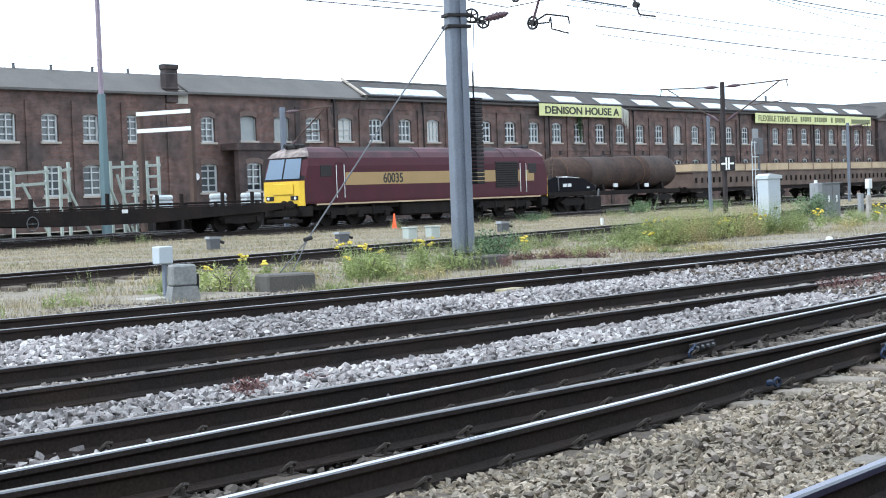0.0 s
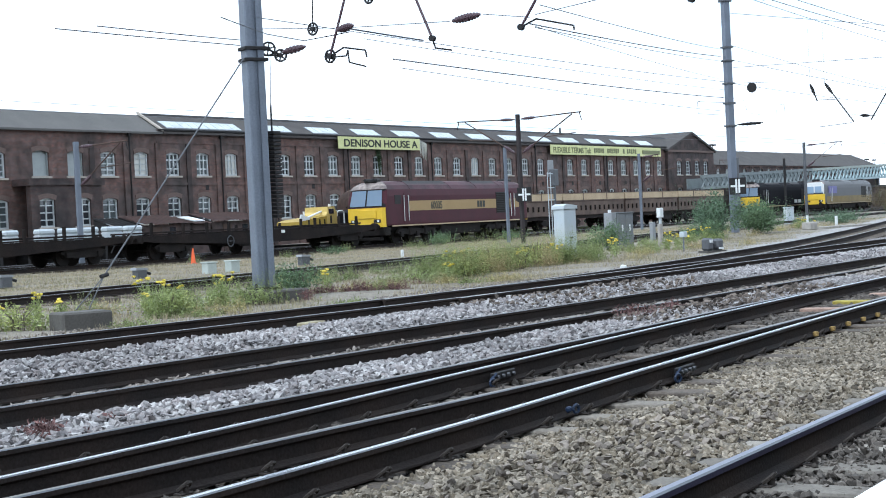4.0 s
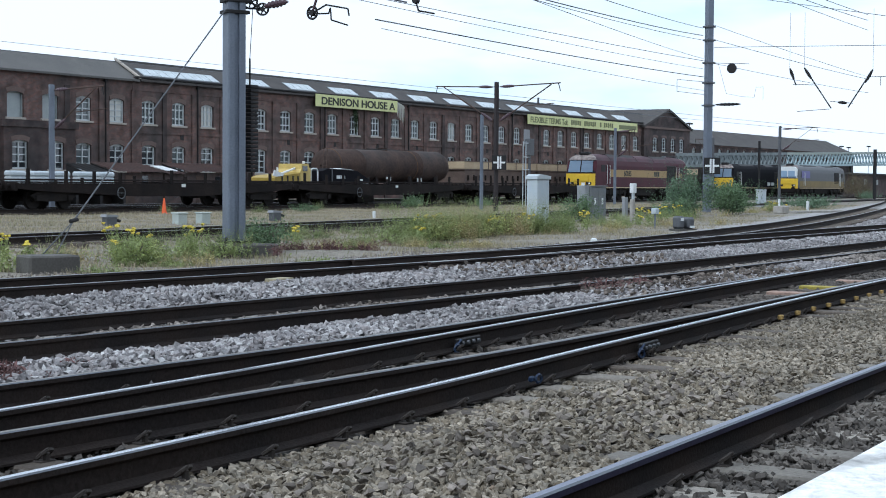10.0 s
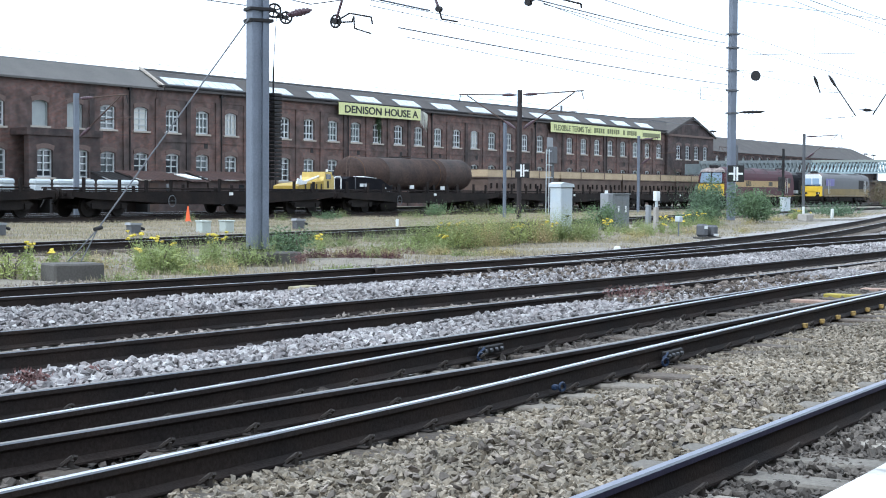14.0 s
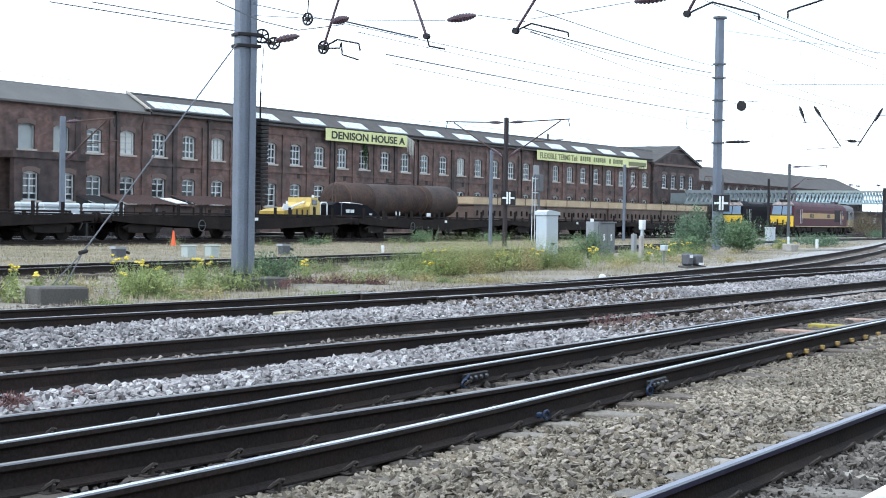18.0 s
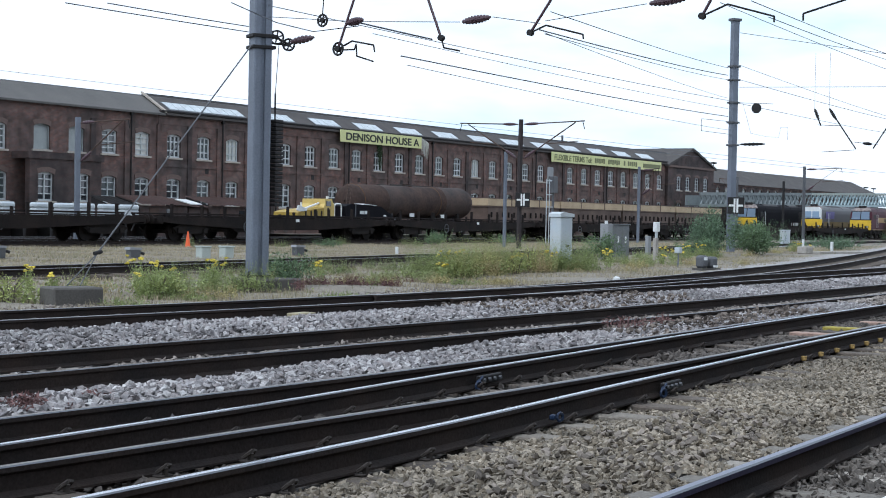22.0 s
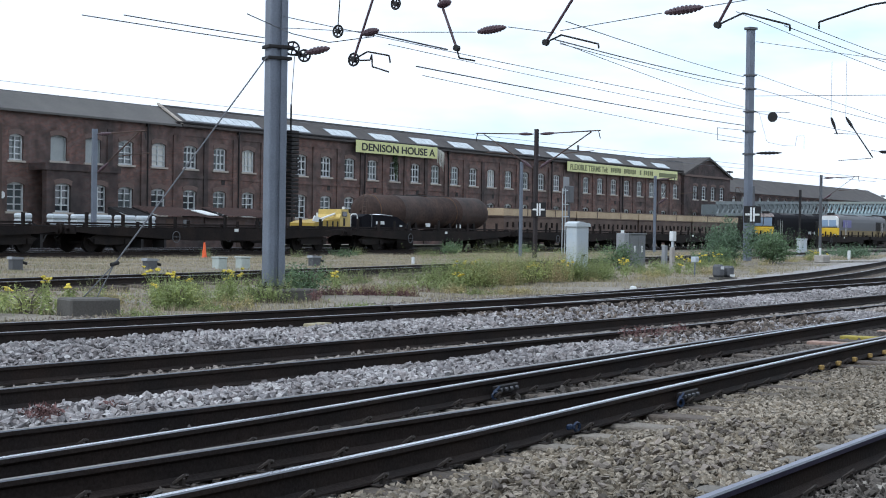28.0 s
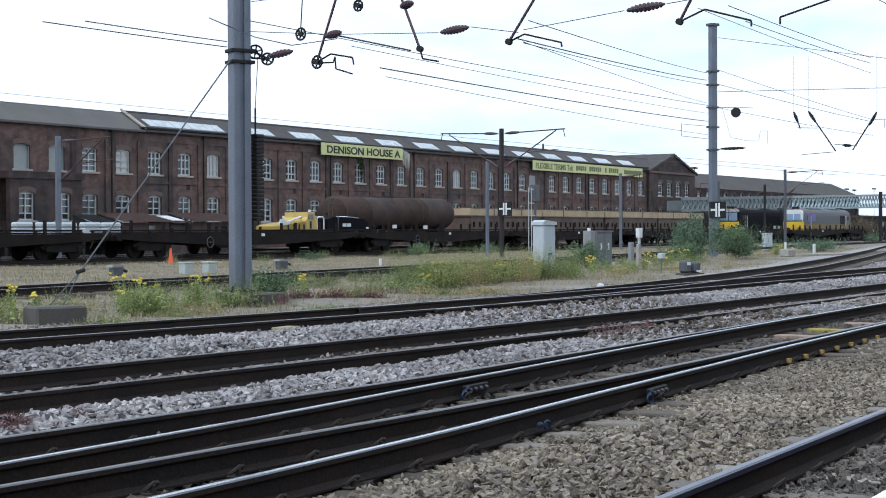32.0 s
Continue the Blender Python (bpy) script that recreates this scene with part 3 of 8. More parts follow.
def clip_mesh():
    bm = bmesh.new()
    box(bm, -0.05, 0.05, -0.13, 0.13, -0.168, -0.155, 0.004)
    for s in (-1, 1):
        pts = [(-0.035, s * 0.085, -0.145), (-0.03, s * 0.12, -0.118), (-0.01, s * 0.14, -0.098), (0.025, s * 0.13, -0.105), (0.035, s * 0.09, -0.135)]
        for a, b in zip(pts, pts[1:]):
            tube(bm, a, b, 0.011, n=5)
        tube(bm, (0.0, s * 0.115, -0.165), (0.0, s * 0.115, -0.12), 0.02, n=6)
    return mesh_of("rail_clip", bm, mat("dusty rail clip", (0.055, 0.046, 0.04), 0.85, vary=0.3, scale=20, fine=80, second=(0.022, 0.019, 0.018)))


CLIP = clip_mesh()
SLEEPER_CONCRETE = sleeper_mesh(2.5, 0.28, CONCRETE)
SLEEPER_DIRTY = sleeper_mesh(2.5, 0.28, mat("dirty concrete sleeper", (0.24, 0.22, 0.19), 0.9, vary=0.25, scale=2.2, fine=40, bump=0.3, second=(0.13, 0.115, 0.10), per_object=0.3))
SLEEPER_TIMBER = sleeper_mesh(2.6, 0.26, TIMBER)
SLEEPER_LONG = sleeper_mesh(3.5, 0.29, TIMBER)
SLEEPER_BARE = sleeper_mesh(3.5, 0.30, mat("bleached sleeper timber", (0.22, 0.20, 0.17), 0.9, vary=0.3, scale=5, fine=50, bump=0.4, second=(0.13, 0.11, 0.09), per_object=0.2))
SLEEPER_YARD = sleeper_mesh(2.6, 0.25, TIMBER)


def track(name, label, ways, x0, x1, tops, sleeper, pitch, s0, s1, clips=(0, 0), offset=0.0, z=0.0, step=0.6, dy=0.0, side=None):
    t = thing(name, pose(0, 0, 0), label, "railway track", "running lines", "structure")
    for i, w in enumerate(ways):
        for g in (0.0, GAUGE):
            rail(t, lambda x, w=w, g=g: w(x) + g, x0, x1, tops[i] if isinstance(tops, tuple) else tops, step, z - 0.004 * (len(ways) - 1 - i), side=side)
    w = ways[0]
    x = s0
    while x < s1:
        y = float(w(x)) + GAUGE / 2 + dy
        a = math.degrees(math.atan2(float(w(x + 0.5) - w(x - 0.5)), 1.0))
        put("sleeper", SLEEPER_BARE if sleeper is SLEEPER_LONG and 8.8 < x < 10.8 else sleeper, t, pose(x, y, z + 0.004 * math.sin(x * 7), 0, 0, a + 0.8 * math.sin(x * 3.1)))
        if clips[0] <= x <= clips[1]:
            for way in ways:
                for g in (0.0, GAUGE):
                    put("rail_clip", CLIP, t, pose(x, float(way(x)) + g, z, 0, 0, a))
        x += pitch
    return t


platform_track = track("platform_track", "concrete-sleepered track along the platform with a polished rail", [WAY_NEAR], -30, 160, STEEL_WORN, SLEEPER_DIRTY, 0.68, -0.82, 45, (3, 16), side=STEEL_SIDE)
turnout = track("turnout_track", "turnout with dark rails and bright worn heads", [WAY_TURN, WAY_MAIN], -25, 22.0, (STEEL_TURN, STEEL_TOP), SLEEPER_LONG, 0.68, -1.84, 30, (3, 17), dy=-0.18)
through_line = thing("through_line", pose(0, 0, 0), "dark railed through line on timber sleepers", "railway track", "running lines", "structure")
for g in (0.0, GAUGE):
    rail(through_line, lambda x, g=g: WAY_MAIN(x) + g, 22.0, 260, STEEL_TOP, 1.0)
for i in range(75):
    x = 30.2 + 0.68 * i
    put("sleeper", SLEEPER_TIMBER, through_line, pose(x, float(WAY_MAIN(x)) + GAUGE / 2, 0))
third_line = track("third_line", "brown-railed track in pale ballast with concrete sleepers", [WAY_THIRD], -25, 260, STEEL_BROWN, SLEEPER_CONCRETE, 0.68, 2, 70)
fourth_line = track("fourth_line", "outer track with rusty rails at the gravel edge", [WAY_FOURTH], -30, 260, STEEL_DULL, SLEEPER_CONCRETE, 0.68, 6, 75, (8, 26))
branch_line = thing("branch_line", pose(0, 0, 0), "curved branch track leading off into the yard", "railway track", "running lines", "structure")
for g in (0.0, GAUGE):
    rail(branch_line, lambda x, g=g: WAY_BRANCH(x) + g, 21, 250, STEEL_DULL, 1.0)
for i in range(90):
    x = 40 + 0.7 * i
    put("sleeper", SLEEPER_TIMBER, branch_line, pose(x, float(WAY_BRANCH(x)) + GAUGE / 2, 0, 0, 0, math.degrees(math.atan(float(WAY_BRANCH(x + 0.5) - WAY_BRANCH(x - 0.5))))))
yard_line = track("yard_line", "rusty yard siding among dry grass and weeds", [WAY_YARD], -30, 190, STEEL_DULL, SLEEPER_YARD, 0.75, 16, 95, z=0.0, step=1.0)
Y_TRAIN, Y_MID, Y_SIDING, Y_FAR = 51.22, 55.25, 59.35, 64.6


def way_goods(x):
    """The middle of the goods line, which bears off gently towards the building."""
    u = np.clip((np.asarray(x, float) - 60) / 52, 0, 1)
    return Y_TRAIN + 2.3 * u * u * (3 - 2 * u)


goods_line = track("goods_line", "goods line on which the train runs", [lambda x: way_goods(x) - GAUGE / 2], -60, 340, STEEL_DULL, SLEEPER_YARD, 0.75, 36, 110, step=4)
track("middle_siding", "rusty middle siding behind the goods line", [lambda x: np.full_like(np.asarray(x, float), Y_MID - GAUGE / 2)], 20, 200, STEEL_DULL, SLEEPER_YARD, 0.9, 60, 110, step=10)
siding_line = track("siding_line", "siding with stored wagons and locomotives", [lambda x: np.full_like(np.asarray(x, float), Y_SIDING - GAUGE / 2)], -60, 340, STEEL_DULL, SLEEPER_YARD, 0.9, 60, 110, step=10)


track("far_siding", "far siding beside the works with stored locomotives", [lambda x: np.full_like(np.asarray(x, float), Y_FAR - GAUGE / 2)], 160, 300, STEEL_DULL, SLEEPER_YARD, 1.0, 165, 220, step=20)


# ---- brick works building ----
building = thing("brick_works_building", pose(100, 72, 0, 0, 0, -1.175), "long two-storey red brick railway works with sash windows", "building")
X_WIN, PITCH = 77.4 - 100, 3.158
UP = (5.28, 6.92)
LOW = (2.0, 3.82)
EAVE, RIDGE, DEPTH = 8.42, 9.64, 2.0
THICK = 0.45


def wall_run(parent, x0, x1, z0, z1, openings, material, y=0.0, thick=THICK, name="wall"):
    """A wall with rectangular openings (x0, x1, z0, z1)."""
    xs = sorted({x0, x1, *[v for o in openings for v in o[:2]]})
    zs = sorted({z0, z1, *[v for o in openings for v in o[2:]]})

    def filled(i, j):
        cx, cz = (xs[i] + xs[i + 1]) / 2, (zs[j] + zs[j + 1]) / 2
        return not any(o[0] < cx < o[1] and o[2] < cz < o[3] for o in openings)
    return part(name, lattice(bmesh.new(), xs, zs, filled, y, y + thick), material, parent)


def sash_frame(w, h, rows):
    f, t = 0.11, 0.035
    xs = [-w / 2, -w / 2 + f, -t, t, w / 2 - f, w / 2]
    zs = [0, f]
    for i in range(1, rows):
        zs += [h * i / rows - t, h * i / rows + t]
    zs += [h - f * 1.5, h]
    return mesh_of("window", lattice(bmesh.new(), xs, zs, lambda i, j: i in (0, 2, 4) or j % 2 == 0, 0.0, 0.09), FRAME_WHITE)


def hopper_frame(w, h):
    """A modern replacement: side lights, transoms and a small framed vent at the foot."""
    f, t = 0.11, 0.045
    xs = [-w / 2, -w / 2 + f, -0.24, -0.24 + 2 * t, 0.16, 0.16 + 2 * t, w / 2 - f, w / 2]
    zs = [0, f, h * 0.30 - t, h * 0.30 + t, h * 0.68 - t, h * 0.68 + t, h - f * 1.5, h]
    return mesh_of("window", lattice(bmesh.new(), xs, zs, lambda i, j: i in (0, 2, 4, 6) or j % 2 == 0 , 0.0, 0.09), FRAME_WHITE)


def pane_mesh(w, h, material):
    return mesh_of("pane", box(bmesh.new(), -w / 2, w / 2, 0.10, 0.115, 0, h), material)


def sill_mesh(w):
    return mesh_of("window_sill", box(bmesh.new(), -w / 2 - 0.14, w / 2 + 0.14, -0.10, 0.12, -0.13, 0.0, 0.012), STONE)


def arch_mesh(w, rise=0.16, depth=0.30):
    """A segmental brick arch that fills the corners of the opening."""
    bm = bmesh.new()
    n = 8
    hw = w / 2
    lo, hi = [], []
    for i in range(n + 1):
        x = -hw + w * i / n
        z = -rise * (x / hw) ** 2
        lo.append((x, z))
        hi.append((x * 1.12, z * 0.9 + depth))
    prism(bm, lo + hi[::-1], "y", -0.025, 0.10)
    return mesh_of("window_arch", bm, LINTEL)


WU, HU = 1.40, UP[1] - UP[0]
WL, HL = 1.40, LOW[1] - LOW[0]
FRAMES_UP = [hopper_frame(WU, HU), sash_frame(WU, HU, 4)]
FRAME_LOW = sash_frame(WL, HL, 4)
PANE_UP, PANE_LOW = pane_mesh(WU, HU, PANE), pane_mesh(WL, HL, PANE)
PANE_UP_GREY, PANE_LOW_GREY = pane_mesh(WU, HU, PANE_GREY), pane_mesh(WL, HL, PANE_GREY)
PANE_CREAM, PANE_BOARD = pane_mesh(WU, HU, CREAM), pane_mesh(WU, HU, BLIND)
BOARD_FRAME = mesh_of("window", lattice(bmesh.new(), [-WU / 2, -WU / 2 + 0.05, WU / 2 - 0.05, WU / 2], [0, 0.05, HU - 0.05, HU], lambda i, j: not (i == 1 and j == 1), -0.02, 0.06), BLIND)
SILL, ARCH = sill_mesh(WU), arch_mesh(WU)


def window(parent, x, z, frame_mesh, pane, arch=ARCH, sill=SILL, h=HU, y=0.0, label=""):
    w = put("window", frame_mesh, parent, pose(x, y + 0.14, z), label)
    put("pane", pane, w, pose(0, 0, 0))
    put("window_sill", sill, w, pose(0, -0.14, 0))
    put("window_arch", arch, w, pose(0, -0.14, h))
    return w


# main range
up_x = [X_WIN + PITCH * k for k in range(29) if k not in (5, 20)]
holes = [(x - WU / 2, x + WU / 2, *UP) for x in up_x[2:]] + [(x - WL / 2, x + WL / 2, *LOW) for x in up_x[2:]]
wall_run(building, -17.9, 67.4, 0, EAVE, holes, BRICK)
for i, x in enumerate(up_x):
    blank = i == 14
    window(building, x, UP[0], FRAMES_UP[1 if i in (0, 1) else 0], PANE_CREAM if blank or i in (1, 4) else PANE_UP_GREY if i % 4 in (0, 3) else PANE_UP, label="white window with a drawn blind" if blank else "")
    window(building, x, LOW[0], FRAME_LOW, PANE_LOW if i % 3 else PANE_LOW_GREY, h=HL)
bm = bmesh.new()
box(bm, -17.9, 67.4, -0.07, 0.0, 4.62, 4.80)
box(bm, -17.9, 67.4, -0.05, 0.0, 7.55, 7.66)
part("string_course", bm, BRICK, building)
bm = bmesh.new()
box(bm, -17.9, 67.4, -0.12, 0.0, EAVE - 0.30, EAVE - 0.05)
box(bm, -17.9, 67.4, -0.20, 0.0, EAVE - 0.05, EAVE + 0.07)
part("eaves_course", bm, BRICK_DARK, building)
for k in range(30):
    x = X_WIN + PITCH * (k - 0.5)
    if x > 67:
        continue
    bm = box(bmesh.new(), x - 0.22, x + 0.22, -0.10, 0.0, 0, 7.55)
    part("pilaster", bm, BRICK_DARK if k % 3 == 0 else BRICK, building)
    if k in (1, 4, 6, 9, 13, 17, 19, 24):
        bm = bmesh.new()
        tube(bm, (x + 0.35, -0.12, 0.2), (x + 0.35, -0.12, EAVE - 0.1), 0.06, n=6)
        box(bm, x + 0.24, x + 0.46, -0.22, -0.03, EAVE - 0.45, EAVE - 0.2)
        part("drainpipe", bm, IRON, building)
for k in range(3, 27, 2):
    x = X_WIN + PITCH * k + 0.35
    if k != 5:
        part("vent_grille", box(bmesh.new(), x - 0.18, x + 0.18, -0.02, 0.01, 4.25, 4.62), IRON, building)
gutter = bmesh.new()
box(gutter, -17.9, 67.4, -0.34, -0.20, EAVE + 0.0, EAVE + 0.10)
part("gutter", gutter, IRON, building)


def roof_slab(parent, x0, x1, z0, z1, depth, material, over=0.3, name="roof", back=True):
    bm = bmesh.new()
    s = (z1 - z0) / depth
    pts = [(-over, z0 - over * s + 0.10), (depth, z1 + 0.10), (depth * 2 + over, z0 - over * s + 0.10), (depth * 2 + over, z0 - over * s - 0.04), (depth, z1 - 0.06), (-over, z0 - over * s - 0.04)]
    prism(bm, pts, "x", x0, x1)
    return part(name, bm, material, parent)


roof = roof_slab(building, -17.4, 74.0, EAVE, RIDGE, DEPTH, SLATE)
part("rear_roof", box(bmesh.new(), -62, 67.0, 4.35, 13.2, EAVE - 0.5, EAVE - 0.3), SLATE, building)
slope = (RIDGE - EAVE) / DEPTH


def skylight(parent, x0, x1, a=0.16, b=0.98, panes=4):
    """Glazing laid on the slope between two distances from the eaves."""
    z = lambda y: EAVE + 0.115 + y * slope
    fr = bmesh.new()
    prism(fr, [(a - 0.1, z(a - 0.1) - 0.05), (b + 0.1, z(b + 0.1) - 0.05), (b + 0.1, z(b + 0.1) + 0.02), (a - 0.1, z(a - 0.1) + 0.02)], "x", x0 - 0.08, x1 + 0.08)
    light = part("skylight", fr, GALV_DARK, parent, "white glazed roof light")
    for i in range(panes):
        u0, u1 = x0 + (x1 - x0) * i / panes + 0.03, x0 + (x1 - x0) * (i + 1) / panes - 0.03
        part("pane", prism(bmesh.new(), [(a, z(a) + 0.024), (b, z(b) + 0.024), (b, z(b) + 0.06), (a, z(a) + 0.06)], "x", u0, u1), SKYLIGHT, light)


skylight(building, -16.6, -8.4, panes=9)
for k in range(12):
    skylight(building, -5.72 + 6.08 * k, -2.32 + 6.08 * k)
part("ridge_capping", prism(bmesh.new(), [(DEPTH - 0.16, RIDGE + 0.02), (DEPTH, RIDGE + 0.16), (DEPTH + 0.16, RIDGE + 0.02)], "x", -17.4, 74), IRON, building)
tube_bm = tube(bmesh.new(), (45.6, DEPTH, RIDGE), (45.6, DEPTH, RIDGE + 0.7), 0.12, n=8)
part("roof_vent", tube_bm, GALV_DARK, building)

# end range with plainer roof, boarded windows and a projecting block for a shaded ledge
left_up = [-46.96, -44.1, -41.2, -38.2, -32.1, -28.6, -25.6]
holes = [(x - 0.58, x + 0.58, UP[0] - 0.12, UP[1] - 0.12) if x < -32 else (x - WU / 2, x + WU / 2, *UP) for x in left_up] + [(x - WL / 2, x + WL / 2, *LOW) for x in (-47.2, -44.0, -41.2, -37.6, -32.1)] + [(x - WU / 2, x + WU / 2, *h) for x in up_x[:2] for h in (UP, LOW)]
wall_run(building, -62, -17.9, 0, EAVE - 0.06, holes, BRICK, y=0.02)
WN = 1.16
FRAME_NARROW, PANE_NARROW, SILL_NARROW, ARCH_NARROW = sash_frame(WN, HU, 4), pane_mesh(WN, HU, PANE_GREY), sill_mesh(WN), arch_mesh(WN)
for x in left_up:
    if x < -32:
        window(building, x, UP[0] - 0.12, FRAME_NARROW, PANE_NARROW, ARCH_NARROW, SILL_NARROW, y=0.02)
        continue
    board = x in (-28.6, -25.6)
    window(building, x, UP[0], BOARD_FRAME if board else FRAMES_UP[1], PANE_BOARD if board else PANE_UP_GREY, y=0.02, label="grey boarded-up window" if board else "")
for x in (-47.2, -44.0, -41.2, -37.6, -32.1):
    window(building, x, LOW[0], FRAME_LOW, PANE_LOW_GREY, h=HL, y=0.02)
roof_slab(building, -62, -33.9, EAVE - 0.17, RIDGE - 0.24, DEPTH, SLATE_PALE)
roof_slab(building, -33.9, -17.5, EAVE - 0.05, RIDGE - 0.08, DEPTH, SLATE_PALE)
for x in (-49.4, -45.6, -42.4, -38.8, -35.3, -24.2, -21.0):
    part("pilaster", box(bmesh.new(), x - 0.2, x + 0.2, -0.08, 0.02, 0, 7.5), BRICK, building)
for x in (-45.0, -42.4, -39.4, -36.7):
    bm = tube(bmesh.new(), (x, DEPTH, RIDGE - 0.35), (x, DEPTH, RIDGE + 0.10), 0.11, 0.07, n=8)
    tube(bm, (x, DEPTH, RIDGE + 0.10), (x, DEPTH, RIDGE + 0.15), 0.12, 0.10, n=8)
    part("roof_ventilator", bm, GALV_DARK, building)
bm = bmesh.new()
z = lambda y: EAVE + 0.12 + y * slope
prism(bm, [(-0.3, z(-0.3)), (DEPTH, z(DEPTH)), (DEPTH, z(DEPTH) + 0.14), (-0.3, z(-0.3) + 0.14)], "x", -17.6, -17.38)
part("roof_parapet", bm, STONE, building)
chim = box(bmesh.new(), -35.5, -34.56, -0.14, 0.42, 7.6, 9.8, 0.03)
box(chim, -35.56, -34.5, -0.20, 0.48, 9.64, 9.95, 0.03)
box(chim, -35.6, -34.48, -0.18, 0.46, 8.38, 8.52, 0.03)
part("chimney", chim, BRICK_DARK, building)
part("patched_panel", box(bmesh.new(), -34.65, -33.7, -0.03, 0.02, 7.55, 8.38), mat("limewashed patch", (0.45, 0.43, 0.38), 0.9, scale=3), building)
# dark brick block in place of a ledge and the shading below it
porch = bmesh.new()
box(porch, -31.2, -24.7, -1.6, -0.1, 4.62, 5.05)
part("porch_roof", porch, BRICK_DARK, building)
wall_run(building, -31.0, -24.9, 0, 4.62, [(-30.3, -29.0, *LOW), (-27.2, -25.9, *LOW)], BRICK_DARK, y=-1.5, thick=0.4, name="porch_wall")
for x in (-29.65, -26.55):
    window(building, x, LOW[0], FRAME_LOW, PANE_LOW, h=HL, y=-1.5)
part("wall_clock", tube(bmesh.new(), (-33.3, -0.12, 3.0), (-33.3, 0.0, 3.0), 0.22, n=20), WHITE, building)

# pedimented cross wing
G0, G1, GA = 67.4, 81.1, 10.2
holes = [(x - WU / 2, x + WU / 2, *UP) for x in (70.6, 73.2, 75.9, 78.6)] + [(x - WU / 2, x + WU / 2, *LOW) for x in (70.6, 73.2, 75.9, 78.6)]
wall_run(building, G0, G1, 0, EAVE - 0.25, holes, BRICK_DARK, y=-0.35, name="wing_wall")
for x in (70.6, 73.2, 75.9, 78.6):
    window(building, x, UP[0], FRAMES_UP[1], PANE_UP, y=-0.35)
    window(building, x, LOW[0], FRAME_LOW, PANE_LOW, h=HL, y=-0.35)
gc = (G0 + G1) / 2
part("gable", prism(bmesh.new(), [(G0, EAVE - 0.25), (G1, EAVE - 0.25), (gc, GA)], "y", -0.35, 0.10), BRICK_DARK, building)
bm = bmesh.new()
prism(bm, [(G0 - 0.4, EAVE - 0.45), (G0 - 0.4, EAVE - 0.2), (gc, GA + 0.2), (gc, GA - 0.05)], "y", -0.6, 14)
prism(bm, [(G1 + 0.4, EAVE - 0.45), (G1 + 0.4, EAVE - 0.2), (gc, GA + 0.2), (gc, GA - 0.05)], "y", -0.6, 14)
part("wing_roof", bm, SLATE, building)
part("pediment_course", box(bmesh.new(), G0, G1, -0.5, -0.36, EAVE - 0.5, EAVE - 0.26), LINTEL, building)
part("end_wall", box(bmesh.new(), 67.0, 67.39, 0.46, 13, 0, EAVE - 0.4), BRICK_DARK, building)
part("back_wall", box(bmesh.new(), -62, 67.0, 12.6, 13.0, 0, EAVE - 0.3), BRICK_DARK, building)

# lower far range
far_x = [83.86 + 2.96 * k for k in range(22)]
holes = [(x - 0.6, x + 0.6, 4.85, 6.1) for x in far_x]
wall_run(building, 81.2, 151.5, 0, 6.55, holes, BRICK_DARK, y=0.2, name="far_wall")
FAR_FRAME, FAR_PANE = sash_frame(1.2, 1.25, 2), pane_mesh(1.2, 1.25, CREAM)
FAR_ARCH = arch_mesh(1.2, 0.28, 0.22)
for x in far_x:
    w = put("window", FAR_FRAME, building, pose(x, 0.34, 4.85))
    put("pane", FAR_PANE, w, pose(0, 0, 0))
    put("window_arch", FAR_ARCH, w, pose(0, -0.14, 1.25))
bm = bmesh.new()
eave, top = [(81.5, -0.1, 6.5), (152.2, -0.1, 6.5), (152.2, 7.1, 6.5), (81.5, 7.1, 6.5)], [(81.5, 3.5, 8.62), (147.5, 3.5, 8.62)]
ev, tv = [bm.verts.new(c) for c in eave], [bm.verts.new(c) for c in top]
for f in ((ev[0], ev[1], tv[1], tv[0]), (ev[1], ev[2], tv[1]), (ev[2], ev[3], tv[0], tv[1]), (ev[3], ev[0], tv[0]), (ev[3], ev[2], ev[1], ev[0])):
    bm.faces.new(f)
part("far_roof", bm, SLATE, building, "hipped slate roof")
part("far_end_wall", box(bmesh.new(), 151.1, 151.5, 0.66, 6.9, 0, 6.49), BRICK_DARK, building)
part("far_eaves_course", box(bmesh.new(), 81.2, 151.5, 0.08, 0.199, 6.3, 6.48), BRICK, building)

# banners fixed under the eaves
banner = thing("banner", pose(0, 0, 0) @ building.matrix_world @ pose(2.85, -0.42, 7.43), "pale yellow banner with dark building lettering, one end curling loose", "banner", "banners")
bm = box(bmesh.new(), 0, 12.0, -0.04, 0.0, 0, 0.98)
part("banner_sheet", bm, SIGN_CREAM, banner)
curl = bmesh.new()
pts = [(12.0, 0.0), (12.22, -0.05), (12.4, -0.22), (12.46, -0.40), (12.4, -0.52)]
for i, ((x, y), (x2, y2)) in enumerate(zip(pts, pts[1:])):
    vs = [curl.verts.new(c) for c in ((x, y, 0.95 - i * 0.12), (x2, y2, 0.95 - (i + 1) * 0.12), (x2 - 0.1, y2, -0.5 - 0.25 * i), (x, y, -0.05 - 0.25 * i))]
    curl.faces.new(vs)
bmesh.ops.solidify(curl, geom=curl.faces[:], thickness=0.02)
part("curled_end", curl, CREAM, banner, "loose curled end of the banner")
me = text_mesh("DENISON HOUSE A", 0.84, bold=0.004)
me.materials.append(INK)
me.transform(Matrix.Rotation(radians(90), 4, "X") @ Matrix.Diagonal((1.47, 1, 1, 1)))
put("lettering", me, banner, pose(0.72, -0.055, 0.19), "dark sign lettering")
